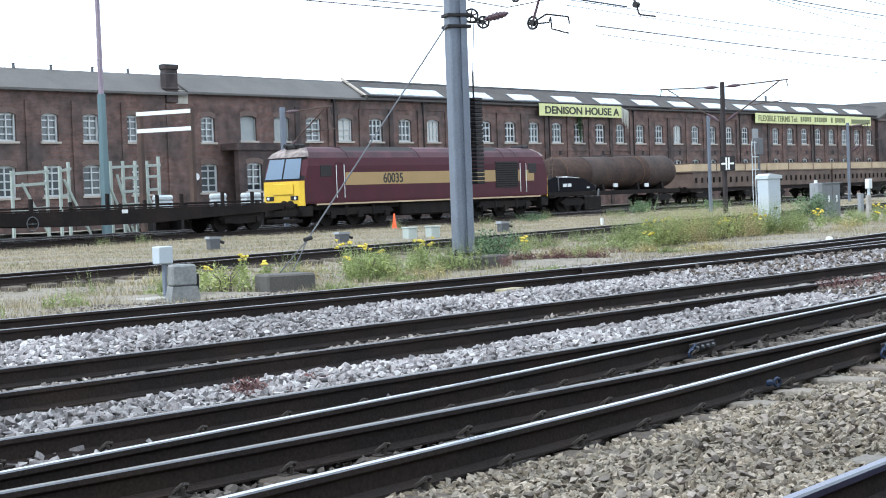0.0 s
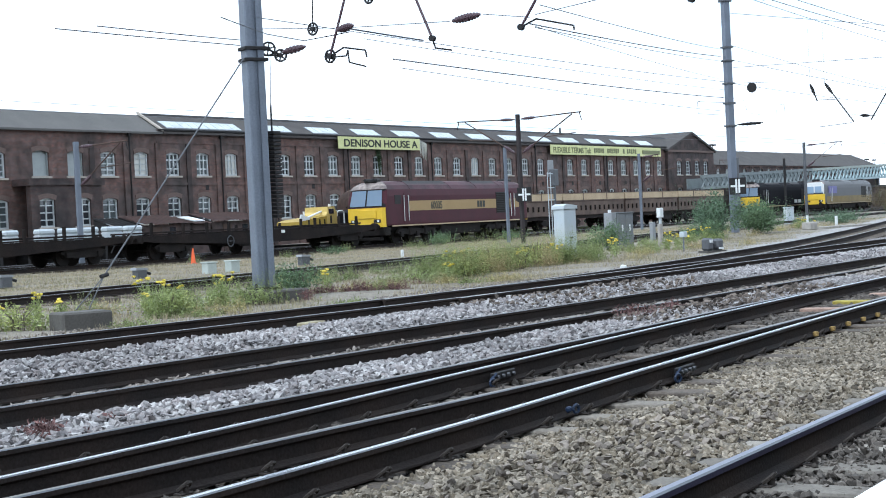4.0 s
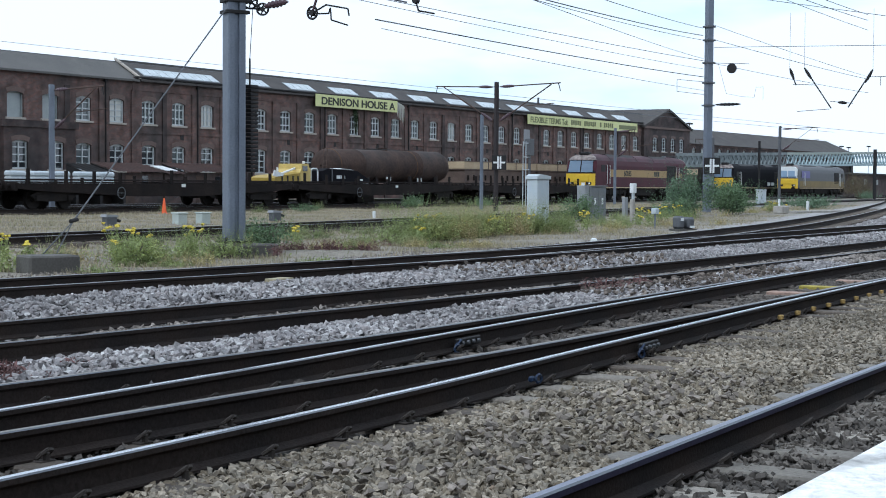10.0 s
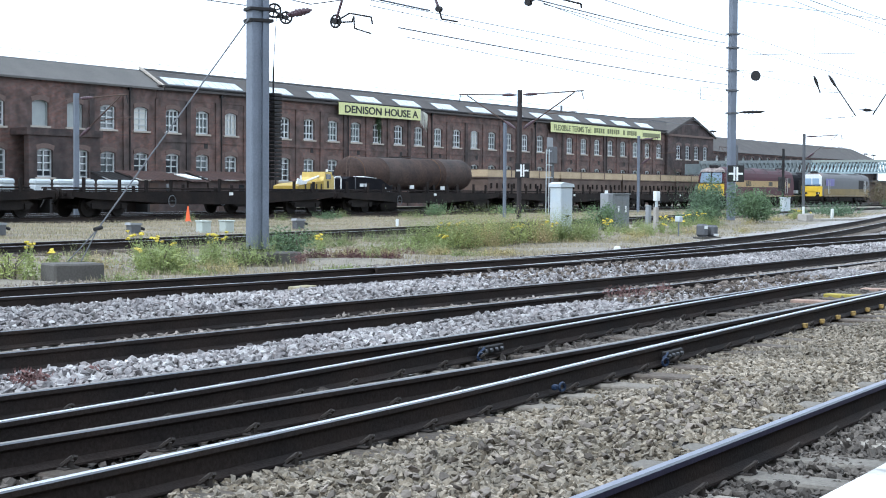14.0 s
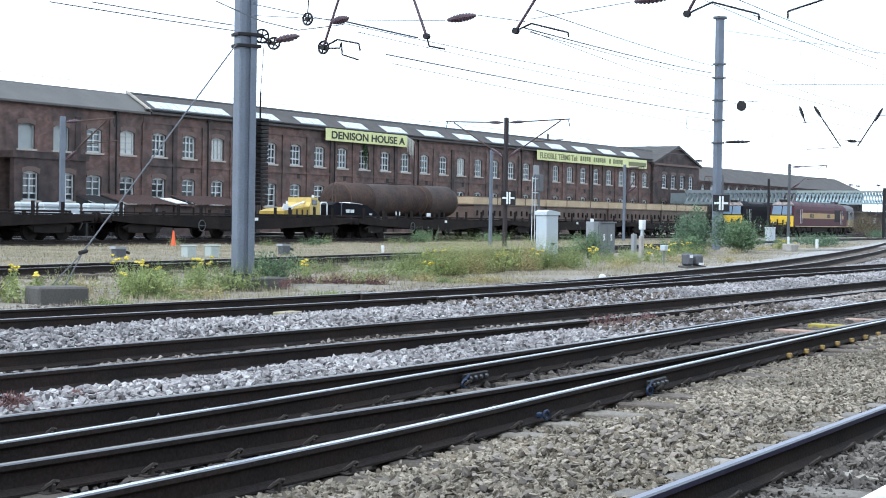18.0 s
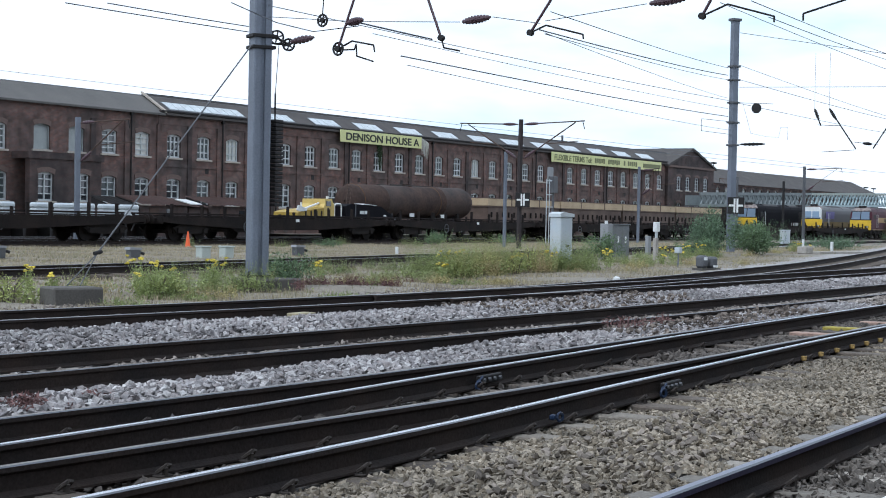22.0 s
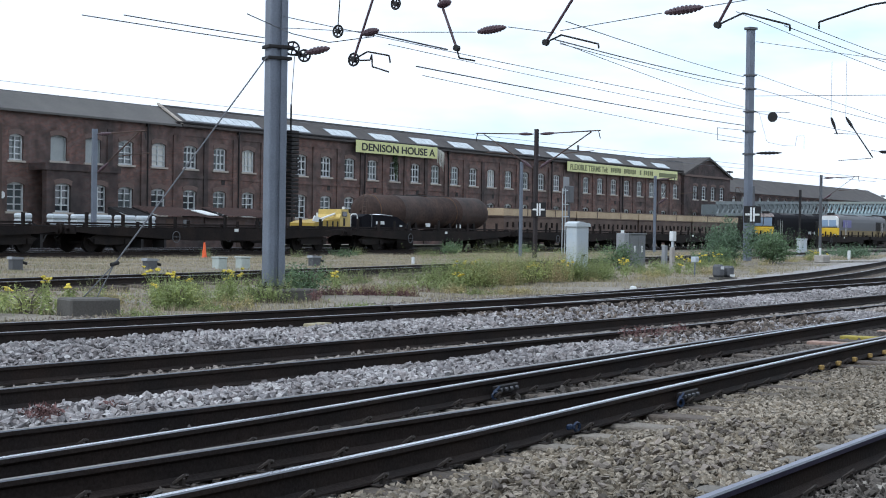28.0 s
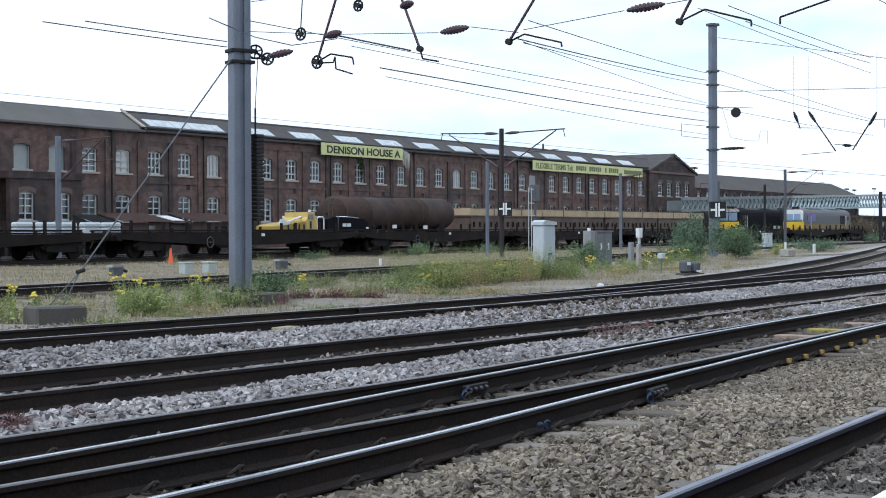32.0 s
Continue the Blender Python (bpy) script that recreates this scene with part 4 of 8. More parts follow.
banner2 = thing("banner", pose(0, 0, 0) @ building.matrix_world @ pose(38.75, -0.42, 7.33), "pale yellow banner with faded letting details", "banner", "banners")
part("banner_sheet", box(bmesh.new(), 0, 26.5, -0.04, 0.0, 0, 0.98), SIGN_CREAM, banner2)
FADED = mat("faded olive lettering", (0.17, 0.185, 0.085), 0.6, vary=0.2, scale=1.5)
me = text_mesh("FLEXIBLE TERMS Tel:", 0.80)
me.materials.append(FADED)
me.transform(Matrix.Rotation(radians(90), 4, "X") @ Matrix.Diagonal((1.16, 1, 1, 1)))
put("lettering", me, banner2, pose(0.55, -0.055, 0.2), "faded sign lettering")
for a, b in ((9.6, 12.35), (12.75, 16.2), (16.6, 17.3), (17.6, 20.5)):
    for k in range(max(1, int((b - a) / 0.5))):
        u = a + 0.5 * k
        part("lettering_bar", box(bmesh.new(), u, min(u + 0.36, b), -0.065, -0.041, 0.24 + 0.05 * (k % 2), 0.74), FADED, banner2)
part("banner_flap", box(bmesh.new(), 21.6, 26.2, -0.075, -0.041, 0.22, 0.66), FADED, banner2, "dark folded-over stretch of the banner")


# ---- rolling stock ----
def wheelset(parent, x, r=0.5, z=None, name="wheelset"):
    bm = bmesh.new()
    for s in (-1, 1):
        tube(bm, (0, s * 0.66, 0), (0, s * 0.78, 0), r, r, n=20)
        tube(bm, (0, s * 0.62, 0), (0, s * 0.66, 0), r + 0.03, n=20)
        tube(bm, (0, s * 0.78, 0), (0, s * 0.83, 0), r * 0.35, n=12)
    tube(bm, (0, -0.62, 0), (0, 0.62, 0), 0.09, n=8)
    return part(name, bm, GRIME, parent, m=pose(x, 0, r if z is None else z))


def buffers(parent, x, d, material=GRIME):
    for s in (-1, 1):
        bm = bmesh.new()
        tube(bm, (x, s * 0.87, 1.05), (x + d * 0.42, s * 0.87, 1.05), 0.09, n=10)
        tube(bm, (x + d * 0.42, s * 0.87, 1.05), (x + d * 0.50, s * 0.87, 1.05), 0.23, n=16)
        part("buffer", bm, material, parent)


LOCO_LEN, HALF = 20.2, 1.32
SECTION = [(1.10, 1.30), (1.20, 1.32), (2.95, 1.32), (3.36, 1.24), (3.64, 1.05), (3.85, 0.72), (3.96, 0.0)]


def nose(z):
    """How far the cab front leans back at a height."""
    return -0.27 if z < 2.25 else -0.27 + 0.28 * (z - 2.25) + 1.5 * max(0.0, z - 3.36) ** 2


def locomotive(name, label, main, roof, band=None, yellow=YELLOW, screen_rim=None, x_front=0.0, group="", numbered=False, blank_front=False):
    loco = thing(name, pose(0, 0, 0), label, "locomotive", group)
    zs = sorted({q[0] for q in SECTION} | {2.25, 1.98, 2.62})
    half = lambda z: float(np.interp(z, [q[0] for q in SECTION], [q[1] for q in SECTION]))
    bm = bmesh.new()
    loops = []
    for z in zs:
        a, h = nose(z), half(z)
        c = min(0.28, h)
        loops.append([bm.verts.new(p) for p in ((a, -h + c, z), (a + 0.14, -h, z), (LOCO_LEN - a - 0.14, -h, z), (LOCO_LEN - a, -h + c, z), (LOCO_LEN - a, h - c, z), (LOCO_LEN - a - 0.14, h, z), (a + 0.14, h, z), (a, h - c, z))])
    for lo, hi, z in zip(loops, loops[1:], zs):
        for i in range(8):
            f = bm.faces.new((lo[i], lo[(i + 1) % 8], hi[(i + 1) % 8], hi[i]))
            f.material_index = 1 if z >= 3.36 else 0
    bm.faces.new(loops[0][::-1])
    bmesh.ops.remove_doubles(bm, verts=bm.verts, dist=0.003)
    body = part("body", bm, [main, roof], loco)
    if band:
        for s in (-1, 1):
            part("side_band", box(bmesh.new(), 2.75, 19.0, s * 1.322 - 0.006, s * 1.322 + 0.006, 1.98, 2.62), band, loco, "gold side band" if s < 0 else "")
    # cab fronts
    for d, x in ((1, 0.0), (-1, LOCO_LEN)):
        e = lambda u: x + d * u
        bm = bmesh.new()
        pts = [(e(-0.32), -1.12), (e(-0.20), -1.29), (e(-0.12), -1.29), (e(-0.12), 1.29), (e(-0.20), 1.29), (e(-0.32), 1.12)]
        prism(bm, pts, "z", 1.02, 2.24)
        part("front_panel", bm, yellow, loco, "warning yellow cab front")
        bm = bmesh.new()
        box(bm, min(e(-0.38), e(-0.32)), max(e(-0.38), e(-0.32)), -0.75, 0.55, 1.58, 2.12, 0.02)
        part("nose_door", bm, yellow, loco)
        bm = bmesh.new()
        a0, a1 = nose(2.28) - 0.012, nose(3.38) - 0.012
        vs = [bm.verts.new(c) for c in ((e(a0), -1.04, 2.28), (e(a0), 1.04, 2.28), (e(a0 + 0.13), 1.29, 2.28), (e(a1 + 0.13), 1.20, 3.38), (e(a1), 0.95, 3.38), (e(a1), -0.95, 3.38), (e(a1 + 0.13), -1.20, 3.38), (e(a0 + 0.13), -1.29, 2.28))]
        for f in ((0, 1, 4, 5), (1, 2, 3, 4), (7, 0, 5, 6)):
            bm.faces.new([vs[i] for i in f])
        bmesh.ops.solidify(bm, geom=bm.faces[:], thickness=0.01)
        part("screen_frame", bm, IRON, loco, "black windscreen frame")
        for s in (-1, 1):
            bm = bmesh.new()
            z0, z1 = 2.36, 3.34
            a0, a1 = nose(z0) - 0.045, nose(z1) - 0.045
            vs = [bm.verts.new(c) for c in ((e(a0), s * 0.05, z0), (e(a0), s * 1.10, z0), (e(a1), s * 1.02, z1), (e(a1), s * 0.05, z1))]
            bm.faces.new(vs)
            bmesh.ops.solidify(bm, geom=bm.faces[:], thickness=0.02)
            part("windscreen", bm, SCREEN, loco, "cab windscreen coloured like reflected sky")
            bm = bmesh.new()
            box(bm, min(e(-0.36), e(-0.31)), max(e(-0.36), e(-0.31)), s * 0.78 - 0.24, s * 0.78 + 0.24, 1.30, 1.52, 0.015)
            part("lamp_housing", bm, IRON, loco)
            part("headlight", tube(bmesh.new(), (e(-0.385), s * 0.86, 1.41), (e(-0.36), s * 0.86, 1.41), 0.075, n=12), WHITE, loco)
            bm = bmesh.new()
            box(bm, min(e(0.95), e(1.75)), max(e(0.95), e(1.75)), s * 1.30 - 0.035, s * 1.30 + 0.035, 2.42, 3.0, 0.01)
            part("cab_window", bm, IRON, loco, "dark cab side window")
            bm = bmesh.new()
            for u in (2.05, 2.62):
                tube(bm, (e(u), s * 1.37, 1.35), (e(u), s * 1.37, 3.0), 0.022, n=6)
            part("grab_rail", bm, WHITE, loco)
            part("cab_door", box(bmesh.new(), min(e(2.10), e(2.56)), max(e(2.10), e(2.56)), s * 1.322 - 0.012, s * 1.322 + 0.012, 1.15, 3.15), main, loco)
        bm = bmesh.new()
        pr = [(-1.2, 3.40), (-1.03, 3.63), (-0.70, 3.83), (0, 3.91), (0.70, 3.83), (1.03, 3.63), (1.2, 3.40)]
        lo = [bm.verts.new((e(nose(z) - 0.035), y, z + 0.015)) for y, z in pr]
        hi = [bm.verts.new((e(nose(z) + 0.22), y * 1.01, z + 0.03)) for y, z in pr]
        for i in range(6):
            bm.faces.new((lo[i], lo[i + 1], hi[i + 1], hi[i]))
        bm.faces.new(lo)
        part("cab_brow", bm, CAB_WHITE, loco, "dirty white cab brow")
        bm = bmesh.new()
        box(bm, min(e(0.40), e(0.95)), max(e(0.40), e(0.95)), -0.45, 0.45, 3.80, 4.10, 0.08)
        tube(bm, (e(0.30), -0.3, 4.0), (e(0.5), -0.3, 4.0), 0.10, 0.05, n=8)
        tube(bm, (e(0.30), 0.3, 4.0), (e(0.5), 0.3, 4.0), 0.10, 0.05, n=8)
        part("roof_horn", bm, IRON, loco)
        bm = bmesh.new()
        box(bm, min(e(-0.28), e(0.45)), max(e(-0.28), e(0.45)), -1.25, 1.25, 0.50, 1.02, 0.04)
        box(bm, min(e(-0.40), e(0.0)), max(e(-0.40), e(0.0)), -1.0, 1.0, 0.22, 0.42, 0.03)
        part("buffer_beam", bm, GRIME, loco)
        buffers(loco, e(-0.26), -d)
    # roof detail, grille, solebar, tank
    for a, b in ((3.2, 8.6), (12.6, 16.1)):
        part("roof_panel", prism(bmesh.new(), [(-0.95, 3.70), (-0.6, 3.945), (0.6, 3.945), (0.95, 3.70)], "x", a, b), IRON, loco, "black roof panel")
    for x in (3.1, 8.7, 12.5, 16.2, 17.4):
        bm = bmesh.new()
        pr = [(-1.26, 3.36), (-1.07, 3.65), (-0.74, 3.87), (0, 3.98), (0.74, 3.87), (1.07, 3.65), (1.26, 3.36)]
        prism(bm, pr + [(y * 0.97, z - 0.04) for y, z in pr[::-1]], "x", x, x + 0.07)
        part("roof_rib", bm, roof, loco)
    for s in (-1, 1):
        bm = box(bmesh.new(), 15.25, 17.4, s * 1.325 - 0.012, s * 1.325 + 0.012, 1.62, 3.10)
        part("radiator_grille", bm, IRON, loco, "black radiator grille")
        bm = bmesh.new()
        for k in range(11):
            box(bm, 15.3, 17.35, s * 1.345 - 0.012, s * 1.345 + 0.012, 1.68 + 0.128 * k, 1.73 + 0.128 * k)
        part("grille_slat", bm, GRIME, loco)
        part("solebar", box(bmesh.new(), 0.6, LOCO_LEN - 0.6, s * 1.30 - 0.05, s * 1.30 + 0.05, 1.02, 1.10), BEIGE, loco)
    bm = bmesh.new()
    box(bm, 7.2, 13.0, -1.15, 1.15, 0.35, 1.04, 0.08)
    part("fuel_tank", bm, GRIME, loco)
    for c in (3.9, LOCO_LEN - 3.9):
        for s in (-1, 1):
            bm = bmesh.new()
            prism(bm, [(c - 2.6, 0.62), (c - 2.3, 0.86), (c + 2.3, 0.86), (c + 2.6, 0.62), (c + 2.2, 0.52), (c - 2.2, 0.52)], "y", s * 1.12 - 0.09, s * 1.12 + 0.09)
            for k in (-2.05, 0, 2.05):
                box(bm, c + k - 0.2, c + k + 0.2, s * 1.16 - 0.12, s * 1.16 + 0.12, 0.36, 0.70, 0.03)
            for k in (-1.0, 1.0):
                tube(bm, (c + k, s * 1.15, 0.46), (c + k, s * 1.15, 0.96), 0.13, n=10)
            part("bogie_frame", bm, GRIME, loco)
        for k in (-2.05, 0, 2.05):
            wheelset(loco, c + k, 0.53)
    part("underframe", box(bmesh.new(), 0.5, LOCO_LEN - 0.5, -1.0, 1.0, 0.80, 1.08), GRIME, loco)
    return loco


# pale blue base colour paints the sky's reflection into the glass
SCREEN = glass_mat("windscreen glass in reflected sky colour", (0.27, 0.37, 0.50), 0.06)
CAB_WHITE = mat("dirty white paint", (0.36, 0.31, 0.28), 0.6, vary=0.3, scale=3, fine=30, second=(0.05, 0.035, 0.038), amount=0.9)
train_loco = locomotive("diesel_locomotive", "maroon and gold diesel locomotive with a yellow cab front", MAROON, MAROON_ROOF, GOLD)
for s in (-1, 1):
    me = text_mesh("60035", 0.66, 0.006)
    me.materials.append(INK)
    turn = Matrix.Rotation(radians(90), 4, "X")
    me.transform((turn if s < 0 else Matrix.Rotation(radians(180), 4, "Z") @ turn) @ Matrix.Diagonal((0.95, 1, 1, 1)))
    put("running_number", me, train_loco, pose(5.6 if s < 0 else 7.5, s * 1.336, 2.07), "black running number")
    for k in range(3):
        part("crest_bar", box(bmesh.new(), 12.3 + 0.42 * k, 12.62 + 0.42 * k, s * 1.334 - 0.005, s * 1.334 + 0.005, 2.08, 2.52), INK, train_loco)

# the train's locomotive is a little shorter and lower than the stored ones
LOW, SHORT = 0.95, 0.982
for c in train_loco.children:
    x, y, z = c.matrix_basis.translation
    if not c.name.startswith(("wheelset", "running_number")):
        for v in c.data.vertices:
            v.co.x *= SHORT
            v.co.z = v.co.z if v.co.z < 1.02 else 1.02 + (v.co.z - 1.02) * LOW
    c.matrix_basis = pose(x * SHORT, y, z if z < 1.02 else 1.02 + (z - 1.02) * LOW)

WAGON_PITCH, WAGON_LEN = 21.7, 20.6


def flat_wagon(seed):
    """A bogie bolster wagon: sills, decks of dark steel, posts, bogies. Its origin is the end nearer the locomotive, the wagon lies on -x."""
    rnd = random.Random(seed)
    w = thing("flat_wagon", pose(0, 0, 0), "dark rusty bogie flat wagon loaded with low steel", "wagon", "wagons of the moving train")
    L = WAGON_LEN
    bm = bmesh.new()
    for s in (-1, 1):
        prism(bm, [(-L, 0.92), (-L + 1.2, 0.82), (-L * 0.62, 0.55), (-L * 0.38, 0.55), (-1.2, 0.82), (0, 0.92), (0, 1.16), (-L, 1.16)], "y", s * 1.22 - 0.05, s * 1.22 + 0.05)
    box(bm, -L, 0, -1.17, 1.17, 1.0, 1.10)
    part("underframe", bm, WAGON_DARK, w)
    for e, d in ((0, 1), (-L, -1)):
        part("headstock", box(bmesh.new(), e - 0.08, e + 0.08, -1.25, 1.25, 0.82, 1.2, 0.02), WAGON_DARK, w)
        buffers(w, e, d, WAGON_DARK)
        bm = bmesh.new()
        tube(bm, (e, 0, 0.95), (e + d * 0.5, 0, 0.80), 0.05, n=6)
        tube(bm, (e, 0.45, 0.85), (e + d * 0.28, 0.45, 0.45), 0.03, n=6)
        part("coupling", bm, IRON, w)
    gap = 11.4
    for a, b in ((-L + 0.35, -gap - 0.7), (-gap + 0.5, -1.1)):
        for lay in range(2):
            h = 0.06 + 0.03 * rnd.random()
            z = 1.17 + 0.105 * lay
            y = 1.05 - 0.08 * lay * rnd.random()
            part("steel_load", box(bmesh.new(), a + 0.3 * rnd.random(), b - 0.3 * rnd.random(), -y, y, z, z + h, 0.01), LOAD, w)
    for i in range(10):
        x = -1.9 - i * (L - 2.9) / 9 + 0.35 * math.sin(i * 2.7)
        if abs(x + gap) < 0.6:
            continue
        for s in (-1, 1):
            bm = box(bmesh.new(), x - 0.07, x + 0.07, s * 1.19 - 0.06, s * 1.19 + 0.06, 1.1, 1.90 - 0.25 * rnd.random() - (0.35 if s > 0 else 0), 0.01)
            part("stanchion", bm, WAGON_DARK, w)
    for c in (-2.45, -L + 2.45):
        for s in (-1, 1):
            bm = bmesh.new()
            prism(bm, [(c - 1.45, 0.62), (c - 0.9, 0.82), (c + 0.9, 0.82), (c + 1.45, 0.62), (c + 1.1, 0.40), (c + 0.4, 0.34), (c - 0.4, 0.34), (c - 1.1, 0.40)], "y", s * 1.02 - 0.07, s * 1.02 + 0.07)
            for k in (-1.0, 1.0):
                box(bm, c + k - 0.16, c + k + 0.16, s * 1.06 - 0.11, s * 1.06 + 0.11, 0.36, 0.62, 0.02)
            part("bogie_frame", bm, GRIME, w)
        box_bm = box(bmesh.new(), c - 0.3, c + 0.3, -0.95, 0.95, 0.5, 0.98)
        part("bolster", box_bm, GRIME, w)
        for k in (-1.0, 1.0):
            wheelset(w, c + k, 0.46)
    for s in (-1, 1):
        bm = bmesh.new()
        x = -13.9 if s < 0 else -L + 13.9
        ring(bm, (x, s * 1.30, 0.72), (0, 1, 0), 0.27, 0.025)
        tube(bm, (x - 0.25, s * 1.30, 0.72), (x + 0.25, s * 1.30, 0.72), 0.014, n=5)
        tube(bm, (x, s * 1.18, 0.72), (x, s * 1.32, 0.72), 0.03, n=6)
        part("brake_wheel", bm, GALV_DARK, w, "grey brake handwheel")
    part("data_panel", box(bmesh.new(), -9.45, -9.15, -1.30, -1.275, 1.0, 1.15), WHITE, w)
    return w


WAGONS = [flat_wagon(3)]
for i in range(1, 11):
    WAGONS.append(copy_thing(WAGONS[0], pose(0, 0, 0)))


# stored stock on the siding
black_loco = locomotive("black_locomotive", "black diesel locomotive with a yellow and grey cab front", BLACK_PAINT, BLACK_PAINT, None)
black_loco.matrix_world = pose(178.4, Y_FAR, 0)
for k in range(2):
    part("side_lettering_bar", box(bmesh.new(), 12.5 + 1.5 * k, 13.6 + 1.5 * k, -1.345, -1.325, 1.35, 1.75), WHITE, black_loco)
DULL_YELLOW = mat("dull ochre band", (0.20, 0.145, 0.05), 0.6, vary=0.25, scale=1)
silver_loco = locomotive("silver_locomotive", "silver and violet locomotive with a white-rimmed windscreen and yellow band", SILVER, SILVER, None)
silver_loco.matrix_world = pose(187.0, Y_SIDING, 0)
part("screen_surround", prism(bmesh.new(), [(-1.2, 2.26), (1.2, 2.26), (1.15, 3.4), (0.8, 3.7), (-0.8, 3.7), (-1.15, 3.4)], "x", -0.24, 0.5), WHITE, silver_loco, "white windscreen surround")
part("lower_band", box(bmesh.new(), 0.4, LOCO_LEN - 0.4, -1.345, -1.325, 1.14, 1.95), DULL_YELLOW, silver_loco, "dull yellow lower band")
for s in (-1, 1):
    part("windscreen", box(bmesh.new(), -0.28, -0.241, s * 0.48 - 0.42, s * 0.48 + 0.42, 2.48, 3.2, 0.01), SCREEN, silver_loco, "windscreen coloured like reflected sky in the white surround")
part("violet_panel", box(bmesh.new(), 1.2, 4.6, -1.345, -1.32, 2.3, 3.2), BLUE_PAINT, silver_loco)

tank_wagon = thing("tank_wagon", pose(85.75, Y_SIDING, 0), "grimy brown bogie tank wagon", "wagon", "stored wagons")
bm = bmesh.new()
R, TL = 1.16, 15.9
rings = []
for x, k in ((0.25, 0.05), (0.30, 0.55), (0.55, 0.9), (0.95, 1.0), (4.0, 1.0), (4.02, 1.012), (4.14, 1.012), (4.16, 1.0), (11.6, 1.0), (11.62, 1.012), (11.74, 1.012), (11.76, 1.0), (15.2, 1.0), (15.6, 0.9), (15.85, 0.55), (15.9, 0.05)):
    rings.append([bm.verts.new((x, R * k * math.cos(t), 2.42 + 0.10 * (x / TL) + R * k * math.sin(t))) for t in [2 * math.pi * i / 28 for i in range(28)]])
for a, b in zip(rings, rings[1:]):
    for i in range(28):
        bm.faces.new((a[i], a[(i + 1) % 28], b[(i + 1) % 28], b[i]))
part("tank_barrel", bm, TANK_BROWN, tank_wagon, smooth=True)
bm = bmesh.new()
for s in (-1, 1):
    box(bm, 0, TL, s * 1.05 - 0.06, s * 1.05 + 0.06, 0.92, 1.22)
box(bm, 0, TL, -0.99, 0.99, 1.0, 1.1)
part("underframe", bm, WAGON_DARK, tank_wagon)
for x in (2.2, 5.6, 10.2, 13.6):
    part("saddle", prism(bmesh.new(), [(-1.05, 1.1), (1.05, 1.1), (0.9, 1.75), (-0.9, 1.75)], "x", x, x + 0.25), WAGON_DARK, tank_wagon)
RUST_BAND = mat("orange rust streak", (0.14, 0.075, 0.04), 0.8, vary=0.3, scale=3)
for x in (1.05, 10.9):
    part("barrel_band", ring(bmesh.new(), (x, 0, 2.42 + 0.10 * x / TL), (1, 0, 0), R + 0.005, 0.03, 28), RUST_BAND, tank_wagon, "rust-streaked barrel band")
ladder = bmesh.new()
for s in (-0.2, 0.2):
    tube(ladder, (-0.9 + s, -1.0, 1.1), (-0.5 + s, -0.9, 3.55), 0.03, n=5)
for k in range(7):
    tube(ladder, (-1.1 + 0.057 * k, -0.98, 1.4 + 0.33 * k), (-0.65 + 0.057 * k, -0.98, 1.4 + 0.33 * k), 0.02, n=5)
part("end_ladder", ladder, RUSTY, tank_wagon)
part("tank_hatch", tube(bmesh.new(), (8, 0, 3.5), (8, 0, 3.78), 0.35, n=14), TANK_BROWN, tank_wagon)
bm = bmesh.new()
for s in (-1, 1):
    tube(bm, (5, s * 0.55, 3.66), (11, s * 0.55, 3.66), 0.025, n=6)
part("walkway_rail", bm, IRON, tank_wagon)
for x, z in ((6.6, 1.55), (10.8, 1.5), (1.6, 2.0)):
    part("data_panel", box(bmesh.new(), x, x + 0.55, -1.22, -1.16, z - 0.1, z + 0.15), WHITE, tank_wagon)
for c in (2.4, TL - 2.4):
    for s in (-1, 1):
        part("bogie_frame", prism(bmesh.new(), [(c - 1.4, 0.6), (c - 0.9, 0.82), (c + 0.9, 0.82), (c + 1.4, 0.6), (c + 0.9, 0.36), (c - 0.9, 0.36)], "y", s * 1.02 - 0.07, s * 1.02 + 0.07), GRIME, tank_wagon)
    for k in (-0.95, 0.95):
        wheelset(tank_wagon, c + k, 0.46)
for e, d in ((0, -1), (TL, 1)):
    buffers(tank_wagon, e, d, WAGON_DARK)


